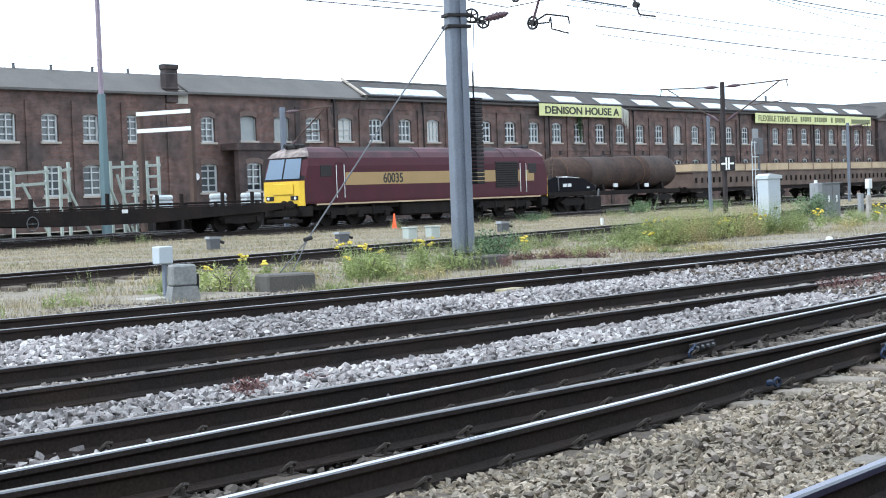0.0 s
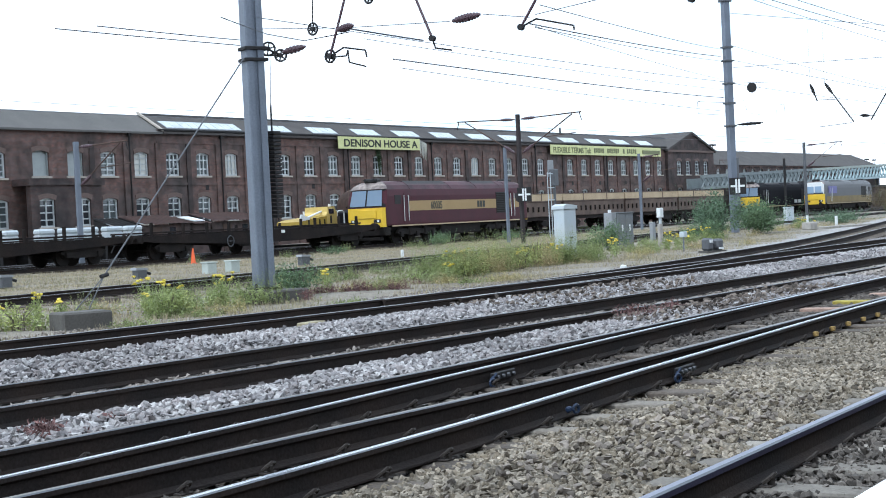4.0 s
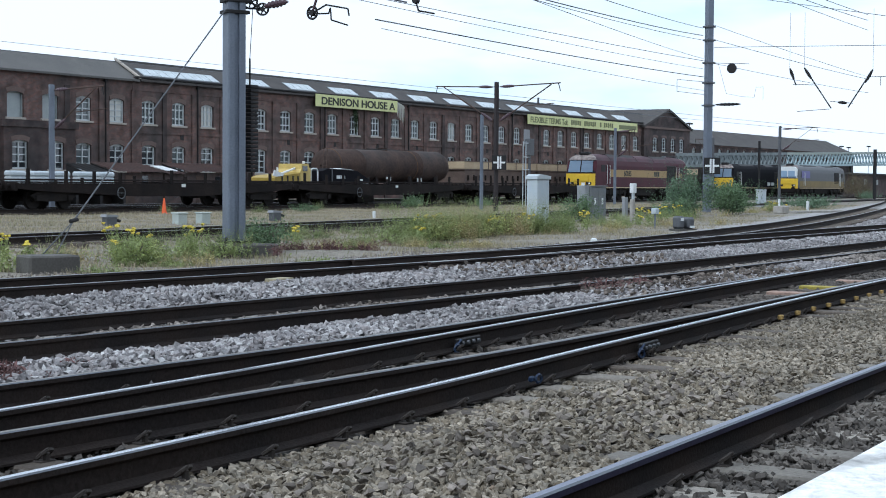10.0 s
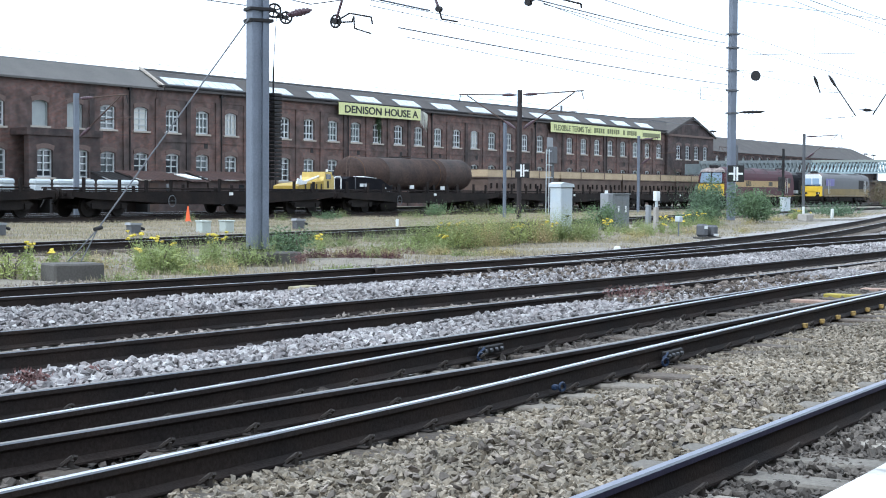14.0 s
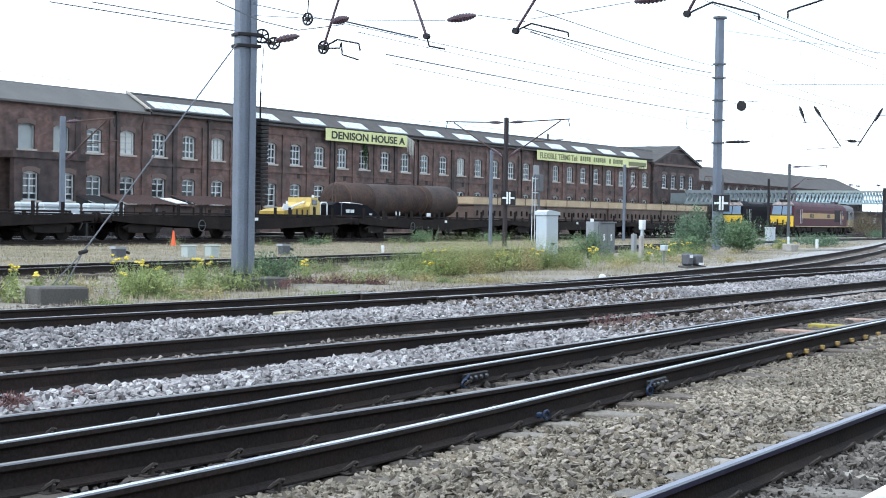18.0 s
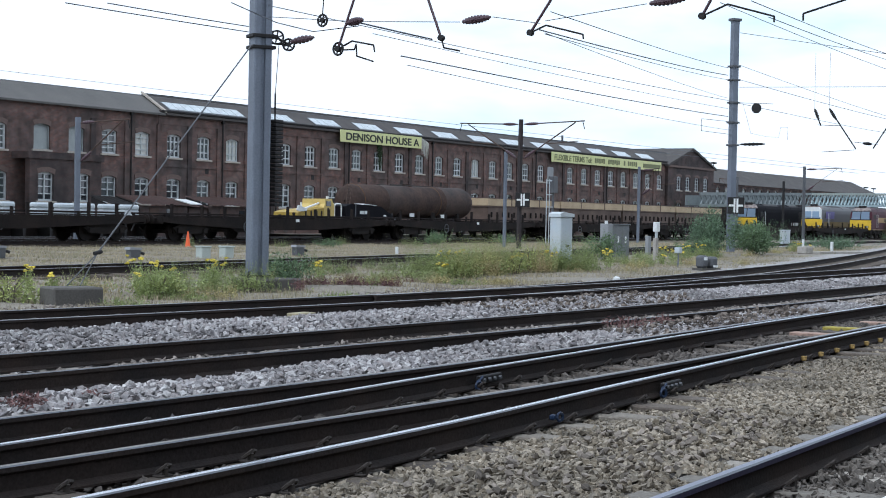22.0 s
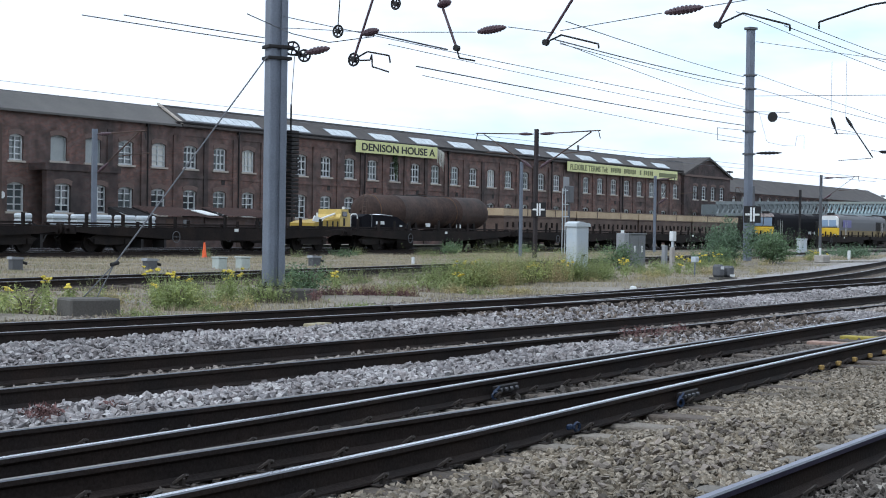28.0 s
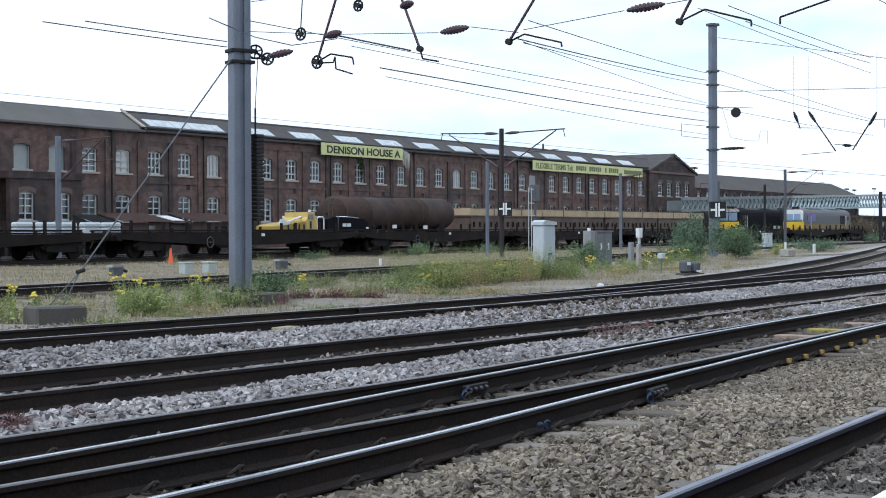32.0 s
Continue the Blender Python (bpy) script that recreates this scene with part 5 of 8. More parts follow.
def box_wagon():
    w = thing("box_wagon", pose(0, 0, 0), "brown bogie box wagon with a beige upper panel", "wagon", "stored wagons")
    L = 12.2
    part("lower_side", box(bmesh.new(), 0.1, L - 0.1, -1.28, 1.28, 1.15, 2.34, 0.03), BOX_BROWN, w)
    part("upper_panel", box(bmesh.new(), 0.0, L, -1.31, 1.31, 2.42, 2.98, 0.03), BEIGE, w, "beige upper panel")
    part("capping_rail", box(bmesh.new(), 0, L, -1.34, 1.34, 2.982, 3.04), BOX_BROWN, w)
    part("waist_rail", box(bmesh.new(), 0, L, -1.33, 1.33, 2.342, 2.418), BOX_BROWN, w)
    for i in range(13):
        x = 0.5 + i * (L - 1.2) / 12
        part("side_rib", box(bmesh.new(), x, x + 0.16, -1.36, -1.281, 1.55, 1.95), WAGON_DARK, w)
    for i in (4, 9):
        part("panel_joint", box(bmesh.new(), L * i / 13, L * i / 13 + 0.1, -1.335, -1.31, 2.43, 2.97), BOX_BROWN, w)
    part("underframe", box(bmesh.new(), 0, L, -1.15, 1.15, 0.86, 1.14), WAGON_DARK, w)
    for c in (2.2, L - 2.2):
        for s in (-1, 1):
            part("bogie_frame", prism(bmesh.new(), [(c - 1.4, 0.6), (c - 0.9, 0.82), (c + 0.9, 0.82), (c + 1.4, 0.6), (c + 0.9, 0.36), (c - 0.9, 0.36)], "y", s * 1.02 - 0.07, s * 1.02 + 0.07), GRIME, w)
        for k in (-0.95, 0.95):
            wheelset(w, c + k, 0.46)
    for e, d in ((0, -1), (L, 1)):
        buffers(w, e, d, WAGON_DARK)
    return w


first = box_wagon()
first.matrix_world = pose(103.3, Y_SIDING, 0)
for i in range(1, 4):
    copy_thing(first, pose(103.3 + 12.4 * i, Y_SIDING, 0))

# low wagon with the yellow machine, and the black tender beside the tank
machine_wagon = thing("machine_wagon", pose(66.5, Y_MID, 0), "dark low wagon standing on the siding", "wagon", "stored wagons")
part("deck", box(bmesh.new(), 0, 17.2, -1.25, 1.25, 0.95, 1.25, 0.03), WAGON_DARK, machine_wagon)
for c in (2.4, 14.8):
    for s in (-1, 1):
        part("bogie_frame", prism(bmesh.new(), [(c - 1.4, 0.6), (c - 0.9, 0.82), (c + 0.9, 0.82), (c + 1.4, 0.6), (c + 0.9, 0.36), (c - 0.9, 0.36)], "y", s * 1.02 - 0.07, s * 1.02 + 0.07), GRIME, machine_wagon)
    for k in (-0.95, 0.95):
        wheelset(machine_wagon, c + k, 0.46)
DULL_MACHINE = mat("faded machine yellow", (0.36, 0.25, 0.04), 0.55, vary=0.2, scale=3)
machine = thing("yellow_track_machine", pose(73.6, Y_MID - 0.2, 1.25), "small yellow track machine with a tall narrow cab on a wagon", "machine")
part("chassis", box(bmesh.new(), 0, 3.95, -0.95, 0.95, 0.0, 0.10, 0.02), IRON, machine)
part("engine_cover", prism(bmesh.new(), [(0.12, 0.11), (2.72, 0.11), (2.72, 0.60), (1.6, 0.50), (0.7, 0.44), (0.12, 0.30)], "y", -0.9, 0.9), DULL_MACHINE, machine)
CAB_CREAM = mat("cream yellow paint", (0.56, 0.42, 0.13), 0.5, scale=2)
part("cab", prism(bmesh.new(), [(2.74, 0.11), (3.86, 0.11), (3.86, 0.80), (3.66, 1.02), (3.62, 1.16), (2.92, 1.16), (2.90, 0.86), (2.74, 0.66)], "y", -0.85, 0.85), CAB_CREAM, machine, "cream yellow cab")
part("cab_window", box(bmesh.new(), 3.0, 3.5, -0.875, -0.851, 0.72, 1.02, 0.008), PANE, machine)
part("cab_door", box(bmesh.new(), 3.12, 3.3, -0.875, -0.851, 0.16, 0.62, 0.006), IRON, machine)
part("beacon", tube(bmesh.new(), (3.6, -0.5, 1.161), (3.6, -0.5, 1.32), 0.08, n=8), WHITE, machine)
part("blade", prism(bmesh.new(), [(-0.10, 0.42), (0.06, 0.74), (0.22, 0.70), (0.95, 0.52), (0.9, 0.42), (0.3, 0.36)], "y", -0.96, -0.905), WHITE, machine, "pale bent guard plate")
part("jib", tube(bmesh.new(), (1.35, -0.4, 0.52), (2.85, -0.4, 0.88), 0.07, n=8), WHITE, machine)
part("exhaust", tube(bmesh.new(), (1.35, -0.2, 0.45), (1.35, -0.2, 0.92), 0.06, n=8), WHITE, machine)
for k in (0.8, 1.35, 1.9, 2.4):
    part("cover_rib", box(bmesh.new(), k, k + 0.12, -0.93, -0.901, 0.11, 0.42), IRON, machine)
part("hoop_guard", polyline(bmesh.new(), [(3.95, -0.8, 0.12), (3.95, -0.8, 0.78), (4.1, -0.8, 0.88), (4.55, -0.8, 0.88), (4.68, -0.8, 0.76), (4.68, -0.8, 0.12)], 0.045), WHITE, machine, "white tubular hoop")
shunter = thing("sheeted_load", pose(78.4, Y_MID - 0.1, 1.255), "low black sheeted load with white markings on a wagon", "freight load")
part("sheet", prism(bmesh.new(), [(0, 0), (5.2, 0), (5.25, 0.26), (4.7, 0.46), (3.9, 0.78), (2.6, 0.86), (0.6, 0.90), (0.0, 0.74)], "y", -1.15, 1.15), BLACK_PAINT, shunter)
for a, b, z0, z1 in ((1.55, 1.95, 0.28, 0.48), (2.05, 2.45, 0.28, 0.48), (4.2, 4.5, 0.16, 0.26)):
    part("marking", box(bmesh.new(), a, b, -1.18, -1.15, z0, z1), WHITE, shunter)
# white strip that paints the highlight along the top of the sheet
part("folded_top", prism(bmesh.new(), [(2.2, 0.875), (3.6, 0.80), (3.65, 0.84), (2.25, 0.93)], "y", -1.0, -0.2), WHITE, shunter)
part("tie_strap", prism(bmesh.new(), [(1.0, 0.02), (1.08, 0.02), (1.08, 0.91), (1.0, 0.91)], "y", -1.19, -1.151), GALV_DARK, shunter)

# the dark end of the neighbouring vehicle: pipes, valves and a ladder below the tank
end_gear = thing("vacuum_gear", pose(83.75, Y_MID + 0.3, 0.0), "dark pipes and valves at the wagon end below the tank", "machinery")
part("gear_bed", box(bmesh.new(), 0, 2.0, -0.6, 0.6, 0.0, 0.9, 0.04), GRIME, end_gear)
for k in range(5):
    part("pipe", tube(bmesh.new(), (0.2 + 0.4 * k, -0.5, 0.88), (0.35 + 0.4 * k, -0.45, 1.35 + 0.3 * (k % 2)), 0.06, n=7), IRON if k % 2 else GALV_DARK, end_gear)
part("valve_wheel", ring(bmesh.new(), (0.9, -0.62, 1.3), (0, 1, 0), 0.17, 0.03, 12), WHITE, end_gear)

# ---- overhead line masts and fittings ----
def wheel_shape(bm, c, r, axis=(1, 0, 0)):
    ring(bm, c, axis, r, 0.022, 16)
    d = Vector(axis).normalized()
    u = d.orthogonal().normalized()
    w = d.cross(u)
    c = Vector(c)
    for k in range(3):
        a = math.pi * k / 3
        v = (u * math.cos(a) + w * math.sin(a)) * r
        tube(bm, c - v, c + v, 0.016, n=5)
    tube(bm, c - d * 0.04, c + d * 0.04, 0.05, n=8)
    return bm


def insulator(bm, p, q, r=0.06, sheds=5):
    """A spindle of close sheds on a thin rod."""
    p, q = Vector(p), Vector(q)
    n = sheds * 2 + 3
    prev = None
    d = (q - p).normalized()
    u = d.orthogonal().normalized()
    w = d.cross(u)
    for k in range(n + 1):
        t = k / n
        swell = 0.25 + 0.75 * math.sin(math.pi * t) ** 0.6
        rr = r * swell * (1.0 if k % 2 else 0.72)
        c = p.lerp(q, t)
        cur = [bm.verts.new(c + (u * math.cos(a) + w * math.sin(a)) * rr) for a in [2 * math.pi * i / 10 for i in range(10)]]
        if prev:
            for i in range(10):
                bm.faces.new((prev[i], prev[(i + 1) % 10], cur[(i + 1) % 10], cur[i]))
        else:
            bm.faces.new(cur[::-1])
        prev = cur
    bm.faces.new(prev)
    return bm


M1 = (25.32, 19.62)
mast = thing("catenary_mast", pose(M1[0], M1[1], -0.02), "tall grey galvanised steel mast bolted to a concrete plinth", "mast", "overhead line masts")
W, D = 0.385, 0.29
bm = bmesh.new()
h = 12.6
prism(bm, [(-W / 2, -D / 2), (-W / 2 + 0.03, -D / 2 - 0.02), (-0.05, -D / 2 - 0.02), (-0.04, -D / 2 + 0.03), (0.04, -D / 2 + 0.03), (0.05, -D / 2 - 0.02), (W / 2 - 0.03, -D / 2 - 0.02), (W / 2, -D / 2), (W / 2, D / 2), (-W / 2, D / 2)], "z", 0.06, h)
part("column", bm, GALV, mast, m=pose(0, 0, 0, 0, 0, -30))
part("base_plate", box(bmesh.new(), -0.30, 0.30, -0.27, 0.27, 0.02, 0.07, 0.01), IRON, mast, m=pose(0, 0, 0, 0, 0, -30))
for sx in (-1, 1):
    for sy in (-1, 1):
        part("anchor_bolt", tube(bmesh.new(), (sx * 0.25, sy * 0.22, 0.07), (sx * 0.25, sy * 0.22, 0.14), 0.025, n=6), IRON, mast, m=pose(0, 0, 0, 0, 0, -30))
for z in (4.72, 4.95):
    bm = box(bmesh.new(), -W / 2 - 0.05, W / 2 + 0.08, -D / 2 - 0.05, D / 2 + 0.05, z - 0.05, z + 0.02, 0.01)
    part("clamp_band", bm, IRON, mast, m=pose(0, 0, 0, 0, 0, -30))
# balance weights beside the mast
WEIGHT = mesh_of("balance_weight", box(bmesh.new(), -0.13, 0.13, -0.13, 0.13, 0, 0.066, 0.012), IRON)
for k in range(22):
    put("balance_weight", WEIGHT, mast, pose(0.42, -0.08, 1.47 + 0.082 * k), "black iron balance weight" if k == 0 else "")
tube_bm = tube(bmesh.new(), (0, 0, 3.2), (0, 0, 3.75), 0.02, n=6)
part("weight_rod", tube_bm, IRON, mast, m=pose(0.42, -0.08, 0.05))
part("tension_cable", tube(bmesh.new(), (0.42, -0.08, 3.8), (0.36, -0.2, 4.82), 0.008, n=5), WIRE, mast)
part("pulley_wheel", wheel_shape(bmesh.new(), (0.28, -0.2, 4.934), 0.135, (0.85, 0.5, 0)), IRON, mast)
part("pulley_wheel", wheel_shape(bmesh.new(), (0.28, -0.505, 4.772), 0.115, (0.85, 0.5, 0)), IRON, mast)
part("tension_insulator", insulator(bmesh.new(), (0.28, -0.546, 4.828), (0.28, -1.138, 4.894), 0.085, 5), INSULATOR, mast)
for p, q in (((0.28, 0.02, 5.06), (0.28, -0.2, 4.934)), ((0.28, -0.2, 4.934), (0.28, -0.505, 4.772)), ((0.28, 0.015, 4.828), (0.28, -0.505, 4.772))):
    part("link_bar", tube(bmesh.new(), p, q, 0.02, n=6), IRON, mast)
plinth = solid("concrete_plinth", box(bmesh.new(), -0.55, 0.55, -0.50, 0.50, -0.55, 0.0, 0.03), CONCRETE_DARK, "stained concrete plinth under the steel mast", "plinth", m=pose(M1[0] + 0.12, M1[1] - 0.15, -0.02))
block = solid("guy_anchor_block", box(bmesh.new(), -0.42, 0.42, -0.33, 0.33, -0.4, 0.32, 0.03), CONCRETE_DARK, "dark stained concrete anchor block in the weeds", "concrete block", m=pose(18.5, 18.1, -0.28, 0, 0, -25))
guy = thing("guy_wire", pose(0, 0, 0), "steel guy wires from the anchor block to the mast", "guy wire")
A, B = Vector((18.75, 18.3, 0.05)), Vector((M1[0] - 0.32, M1[1] - 0.02, 4.70))
K = A.lerp(B, 0.11)
bm = bmesh.new()
tube(bm, K, B, 0.014, n=6)
part("upper_wire", bm, GALV_DARK, guy)
for s in (-1, 1):
    part("lower_wire", tube(bmesh.new(), A + Vector((0.10 * s, -0.05 * s, 0)), K, 0.010, n=6), GALV_DARK, guy)
part("turnbuckle", tube(bmesh.new(), K - Vector((0.07, 0, 0.0)), K + Vector((0.10, 0, 0.03)), 0.035, n=8), IRON, guy)

mast2 = thing("catenary_mast", pose(82.2, 30.7, -0.25), "tall grey galvanised mast with a black and white plate", "mast", "overhead line masts")
part("column", box(bmesh.new(), -0.20, 0.20, -0.16, 0.16, 0.0, 12.8, 0.02), GALV, mast2, m=pose(0, 0, 0, 0, 0, -30))
part("mast_cap", box(bmesh.new(), -0.30, 0.30, -0.24, 0.24, 12.8, 12.95, 0.02), GALV_DARK, mast2, m=pose(0, 0, 0, 0, 0, -30))
for z in (10.3, 9.55, 8.3, 7.2, 5.95):
    part("clamp_band", box(bmesh.new(), -0.29, 0.29, -0.23, 0.23, z - 0.05, z + 0.05, 0.01), GALV_DARK, mast2, m=pose(0, 0, 0, 0, 0, -30))


def cross_plate(parent, z, s, m):
    part("number_plate_board", box(bmesh.new(), -s / 2, s / 2, -0.03, 0.0, z - s / 2, z + s / 2, 0.01), IRON, parent, "black plate with a white barred cross", m)
    for name, a, b, c, d in (("upright", -0.14, -0.03, -0.42, 0.42), ("upright", 0.03, 0.14, -0.42, 0.42)):
        part("plate_bar", box(bmesh.new(), a * s, b * s, -0.04, -0.031, z + c * s, z + d * s), WHITE, parent, "", m)
    for a, b in ((-0.42, -0.141), (0.141, 0.42)):
        part("plate_bar", box(bmesh.new(), a * s, b * s, -0.04, -0.031, z - 0.06 * s, z + 0.06 * s), WHITE, parent, "", m)


cross_plate(mast2, 2.6, 0.92, pose(-0.15, -0.32, 0, 0, 0, -62))
part("bracket_insulator", insulator(bmesh.new(), (0.3, -0.3, 6.0), (0.5, -1.7, 6.02), 0.10, 5), IRON, mast2)
part("arm", tube(bmesh.new(), (0.1, -0.2, 8.3), (0.3, -2.2, 8.2), 0.014, n=6), IRON, mast2)
part("round_plate", tube(bmesh.new(), (0.2, -1.25, 7.98), (0.26, -1.25, 7.98), 0.28, n=18), IRON, mast2)
polyb = polyline(bmesh.new(), [(-0.2, 0.2, 7.25), (-0.4, 1.7, 7.42), (-0.4, 1.7, 6.75), (-0.2, 0.2, 6.55)], 0.013)
part("side_bracket", polyb, IRON, mast2)
bm = polyline(bmesh.new(), [(0.1, -0.5, 8.3), (0.1, -1.0, 6.6), (0.1, -1.9, 6.4), (0.1, -2.6, 6.35), (0.1, -2.7, 6.9), (0.1, -3.1, 6.9), (0.1, -3.1, 6.2)], 0.009, 5)
part("registration_wire", bm, WIRE, mast2)


RUSTY_DARK = mat("dark rusty steel", (0.03, 0.024, 0.025), 0.8, vary=0.2, scale=1.2, fine=20, second=(0.03, 0.025, 0.026))


def twin_mast(x, y, top, label, plate=True, reach=3.9, thin=0.125, name="twin_cantilever_mast", colour=None, sides=(-1, 1)):
    m = thing(name, pose(x, y, -0.25), label, "mast", "overhead line masts")
    part("column", box(bmesh.new(), -thin, thin, -thin, thin, 0, top + 0.25, 0.015), colour or GALV_DARK, m, m=pose(0, 0, 0, 0, 0, -28))
    for s in sides:
        if reach == 0:
            continue
        zt = top - 0.02
        part("top_tube", tube(bmesh.new(), (0, s * 0.2, zt), (0, s * reach, zt + 0.12), 0.035, n=6), RUSTY, m)
        part("tube_insulator", insulator(bmesh.new(), (0, s * 0.25, zt), (0, s * 1.15, zt + 0.03), 0.10, 6), INSULATOR, m)
        part("strut", tube(bmesh.new(), (0, s * 0.2, zt - 1.9), (0, s * reach * 0.86, zt + 0.05), 0.02 if x > 100 else 0.035, n=6), RUSTY, m)
        part("strut_insulator", insulator(bmesh.new(), (0, s * 0.25, zt - 1.88), (0, s * 0.95, zt - 1.42), 0.11, 5), INSULATOR, m)
        part("wire_clip", tube(bmesh.new(), (0, s * reach * 0.97, zt + 0.1), (0, s * reach, zt - 0.32), 0.025, n=5), IRON, m)
        part("register_arm", tube(bmesh.new(), (0, s * 1.6, zt - 1.1), (0.3, s * 3.4, zt - 0.95), 0.025, n=5), RUSTY, m)
    if plate:
        cross_plate(m, 2.7, 0.80, pose(-0.12, -0.26, 0, 0, 0, -60))
    return m


twin_mast(76.0, 40.7, 6.9, "dark brown twin-armed mast with a black and white plate", thin=0.10, colour=RUSTY_DARK)
twin_mast(77.8, 42.6, 5.2, "slim grey post standing beside the twin-armed mast", False, 0, 0.08, "slim_post", GALV)
twin_mast(56.7, 55.2, 6.0, "grey mast with one rusty bracket arm behind the train", False, 3.4, 0.12, colour=GALV, sides=(-1,))
twin_mast(109.2, 48.2, 5.6, "slim grey mast in front of the brown wagons", False, 1.6, 0.085, colour=GALV, sides=(-1,))
twin_mast(134.5, 43.5, 6.6, "grey mast with a long bracket arm far down the yard", False, 3.4, 0.10, colour=GALV_DARK, sides=(-1,))
twin_mast(134.6, 45.4, 5.3, "thin dark post far down the yard", False, 0, 0.085, "far_post", IRON)
twin_mast(155.7, 57.55, 6.35, "grey mast far down the yard by the wagons", False, 2.0, 0.10, colour=GALV_DARK, sides=(1,))
twin_mast(180.3, 47.0, 5.6, "thick dark post with a boxed head beyond the locomotives", False, 0, 0.15, "far_signal_post", IRON)
twin_mast(186.0, 48.5, 4.6, "pale grey post beyond the locomotives", False, 0, 0.12, "far_post", CABINET_GREY)
twin_mast(205.0, 49.0, 7.4, "distant dark mast with a bracket arm", False, 4.0, 0.12, colour=IRON, sides=(-1,))

# span gear over the tracks in line with the first mast
gear = thing("headspan_gear", pose(M1[0], 0, 0), "registration arms, pulleys and insulators hung over the tracks", "overhead fittings")


def drop(y0, z0, y1, z1, arm, wheel=False):
    part("drop_tube", tube(bmesh.new(), (0, y0, z0), (0, y1, z1), 0.026, n=7), INSULATOR, gear)
    part("swivel", tube(bmesh.new(), (-0.05, y1, z1), (0.05, y1, z1), 0.06, n=8), IRON, gear)
    part("registration_arm", polyline(bmesh.new(), [(0, y1, z1), *[(0.0, y, z) for y, z in arm]], 0.017), IRON, gear)
    if wheel:
        part("pulley_wheel", wheel_shape(bmesh.new(), (0, y1, z1), 0.12), IRON, gear)


drop(17.16, 5.98, 17.69, 4.58, [(17.36, 4.72), (16.85, 4.62), (16.82, 4.48)], True)
part("registration_arm", polyline(bmesh.new(), [(0, 17.69, 4.56), (0, 17.3, 4.55), (0, 17.26, 4.66), (0, 17.24, 4.42), (0, 16.85, 4.30)], 0.016), IRON, gear)
drop(15.85, 6.0, 15.31, 4.69, [(15.25, 4.5), (14.9, 4.43)])
drop(12.55, 5.9, 13.40, 4.70, [(13.08, 4.82), (12.33, 4.62), (12.32, 4.54)])
drop(9.45, 5.9, 10.06, 4.83, [(9.60, 5.01), (8.77, 4.76), (8.77, 4.66)])
drop(6.4, 5.9, 6.5, 5.10, [(7.42, 5.01), (8.27, 4.78), (8.27, 4.66)])
part("hanging_pulley", wheel_shape(bmesh.new(), (0, 18.08, 5.16), 0.115), IRON, gear)
part("pulley_hanger", tube(bmesh.new(), (0, 18.08, 5.28), (0, 18.02, 6.1), 0.012, n=5), IRON, gear)
part("hanging_pulley", wheel_shape(bmesh.new(), (0, 16.71, 5.62), 0.10), IRON, gear)
part("pulley_hanger", tube(bmesh.new(), (0, 16.71, 5.7), (0, 16.68, 6.1), 0.012, n=5), IRON, gear)
for y, z, L in ((14.55, 5.0, 0.62), (10.69, 5.13, 0.72), (17.3, 5.1, 0.4), (15.6, 5.55, 0.3)):
    part("strain_insulator", insulator(bmesh.new(), (0, y + L / 2, z - 0.03), (0, y - L / 2, z + 0.03), 0.085, 8), INSULATOR, gear)
for pts in ([(19.4, 5.3), (17.3, 5.1), (14.9, 4.97)], [(14.2, 5.03), (13.2, 4.86)], [(13.1, 4.9), (11.1, 5.10)], [(10.3, 5.16), (8.2, 5.35), (-3.9, 6.0)], [(19.3, 5.9), (12, 6.0), (4, 6.05), (-3.9, 6.2)], [(19.3, 7.6), (8, 6.7), (-3.9, 7.6)]):
    part("span_wire", polyline(bmesh.new(), [(0, y, z) for y, z in pts], 0.008, 5), WIRE, gear)
far_gear = thing("far_headspan_gear", pose(82.2, 0, 0), "registration arms and insulators far over the tracks", "overhead fittings")
for pts in ([(26.07, 7.54), (25.74, 6.69)], [(25.22, 7.5), (23.81, 5.42)], [(21.7, 7.32), (22.9, 5.45)], [(20.77, 7.27), (19.75, 5.26)]):
    part("drop_tube", polyline(bmesh.new(), [(0, y, z) for y, z in pts], 0.035), IRON, far_gear)
for (a, b), (c, d) in (((26.1, 7.62), (25.85, 6.98)), ((25.3, 7.62), (24.88, 6.98)), ((21.62, 7.42), (22.02, 6.72)), ((20.86, 7.42), (20.52, 6.72)), ((23.46, 5.73), (22.95, 5.68))):
    part("rod_insulator", insulator(bmesh.new(), (0, a, b), (0, c, d), 0.10, 6), IRON, far_gear)
for pts in ([(25.91, 6.74), (24.72, 6.68)], [(23.89, 5.79), (22.65, 5.66)], [(25.67, 5.28), (23.9, 5.38)], [(21.74, 7.03), (20.64, 7.01)], [(21.21, 7.0), (21.21, 6.57)], [(20.1, 5.6), (18.4, 5.5), (18.35, 5.25)], [(30.4, 8.9), (15, 8.5), (-4, 9.0)], [(30.4, 11.9), (14, 8.9), (-4, 12)]):
    part("span_wire", polyline(bmesh.new(), [(0, y, z) for y, z in pts], 0.016, 5), IRON if pts[0][1] < 8 else WIRE, far_gear)
for y, z in ((26.1, 7.62), (25.3, 7.62), (21.62, 7.42), (20.86, 7.42)):
    part("span_dropper", tube(bmesh.new(), (0, y, z), (0, y, 10.6), 0.009, n=5), WIRE, far_gear)
opposite = thing("catenary_mast", pose(M1[0], -4.2, 0.9), "grey galvanised mast on the platform", "mast", "overhead line masts")
part("column", box(bmesh.new(), -0.2, 0.2, -0.15, 0.15, 0, 8.0, 0.02), GALV, opposite)
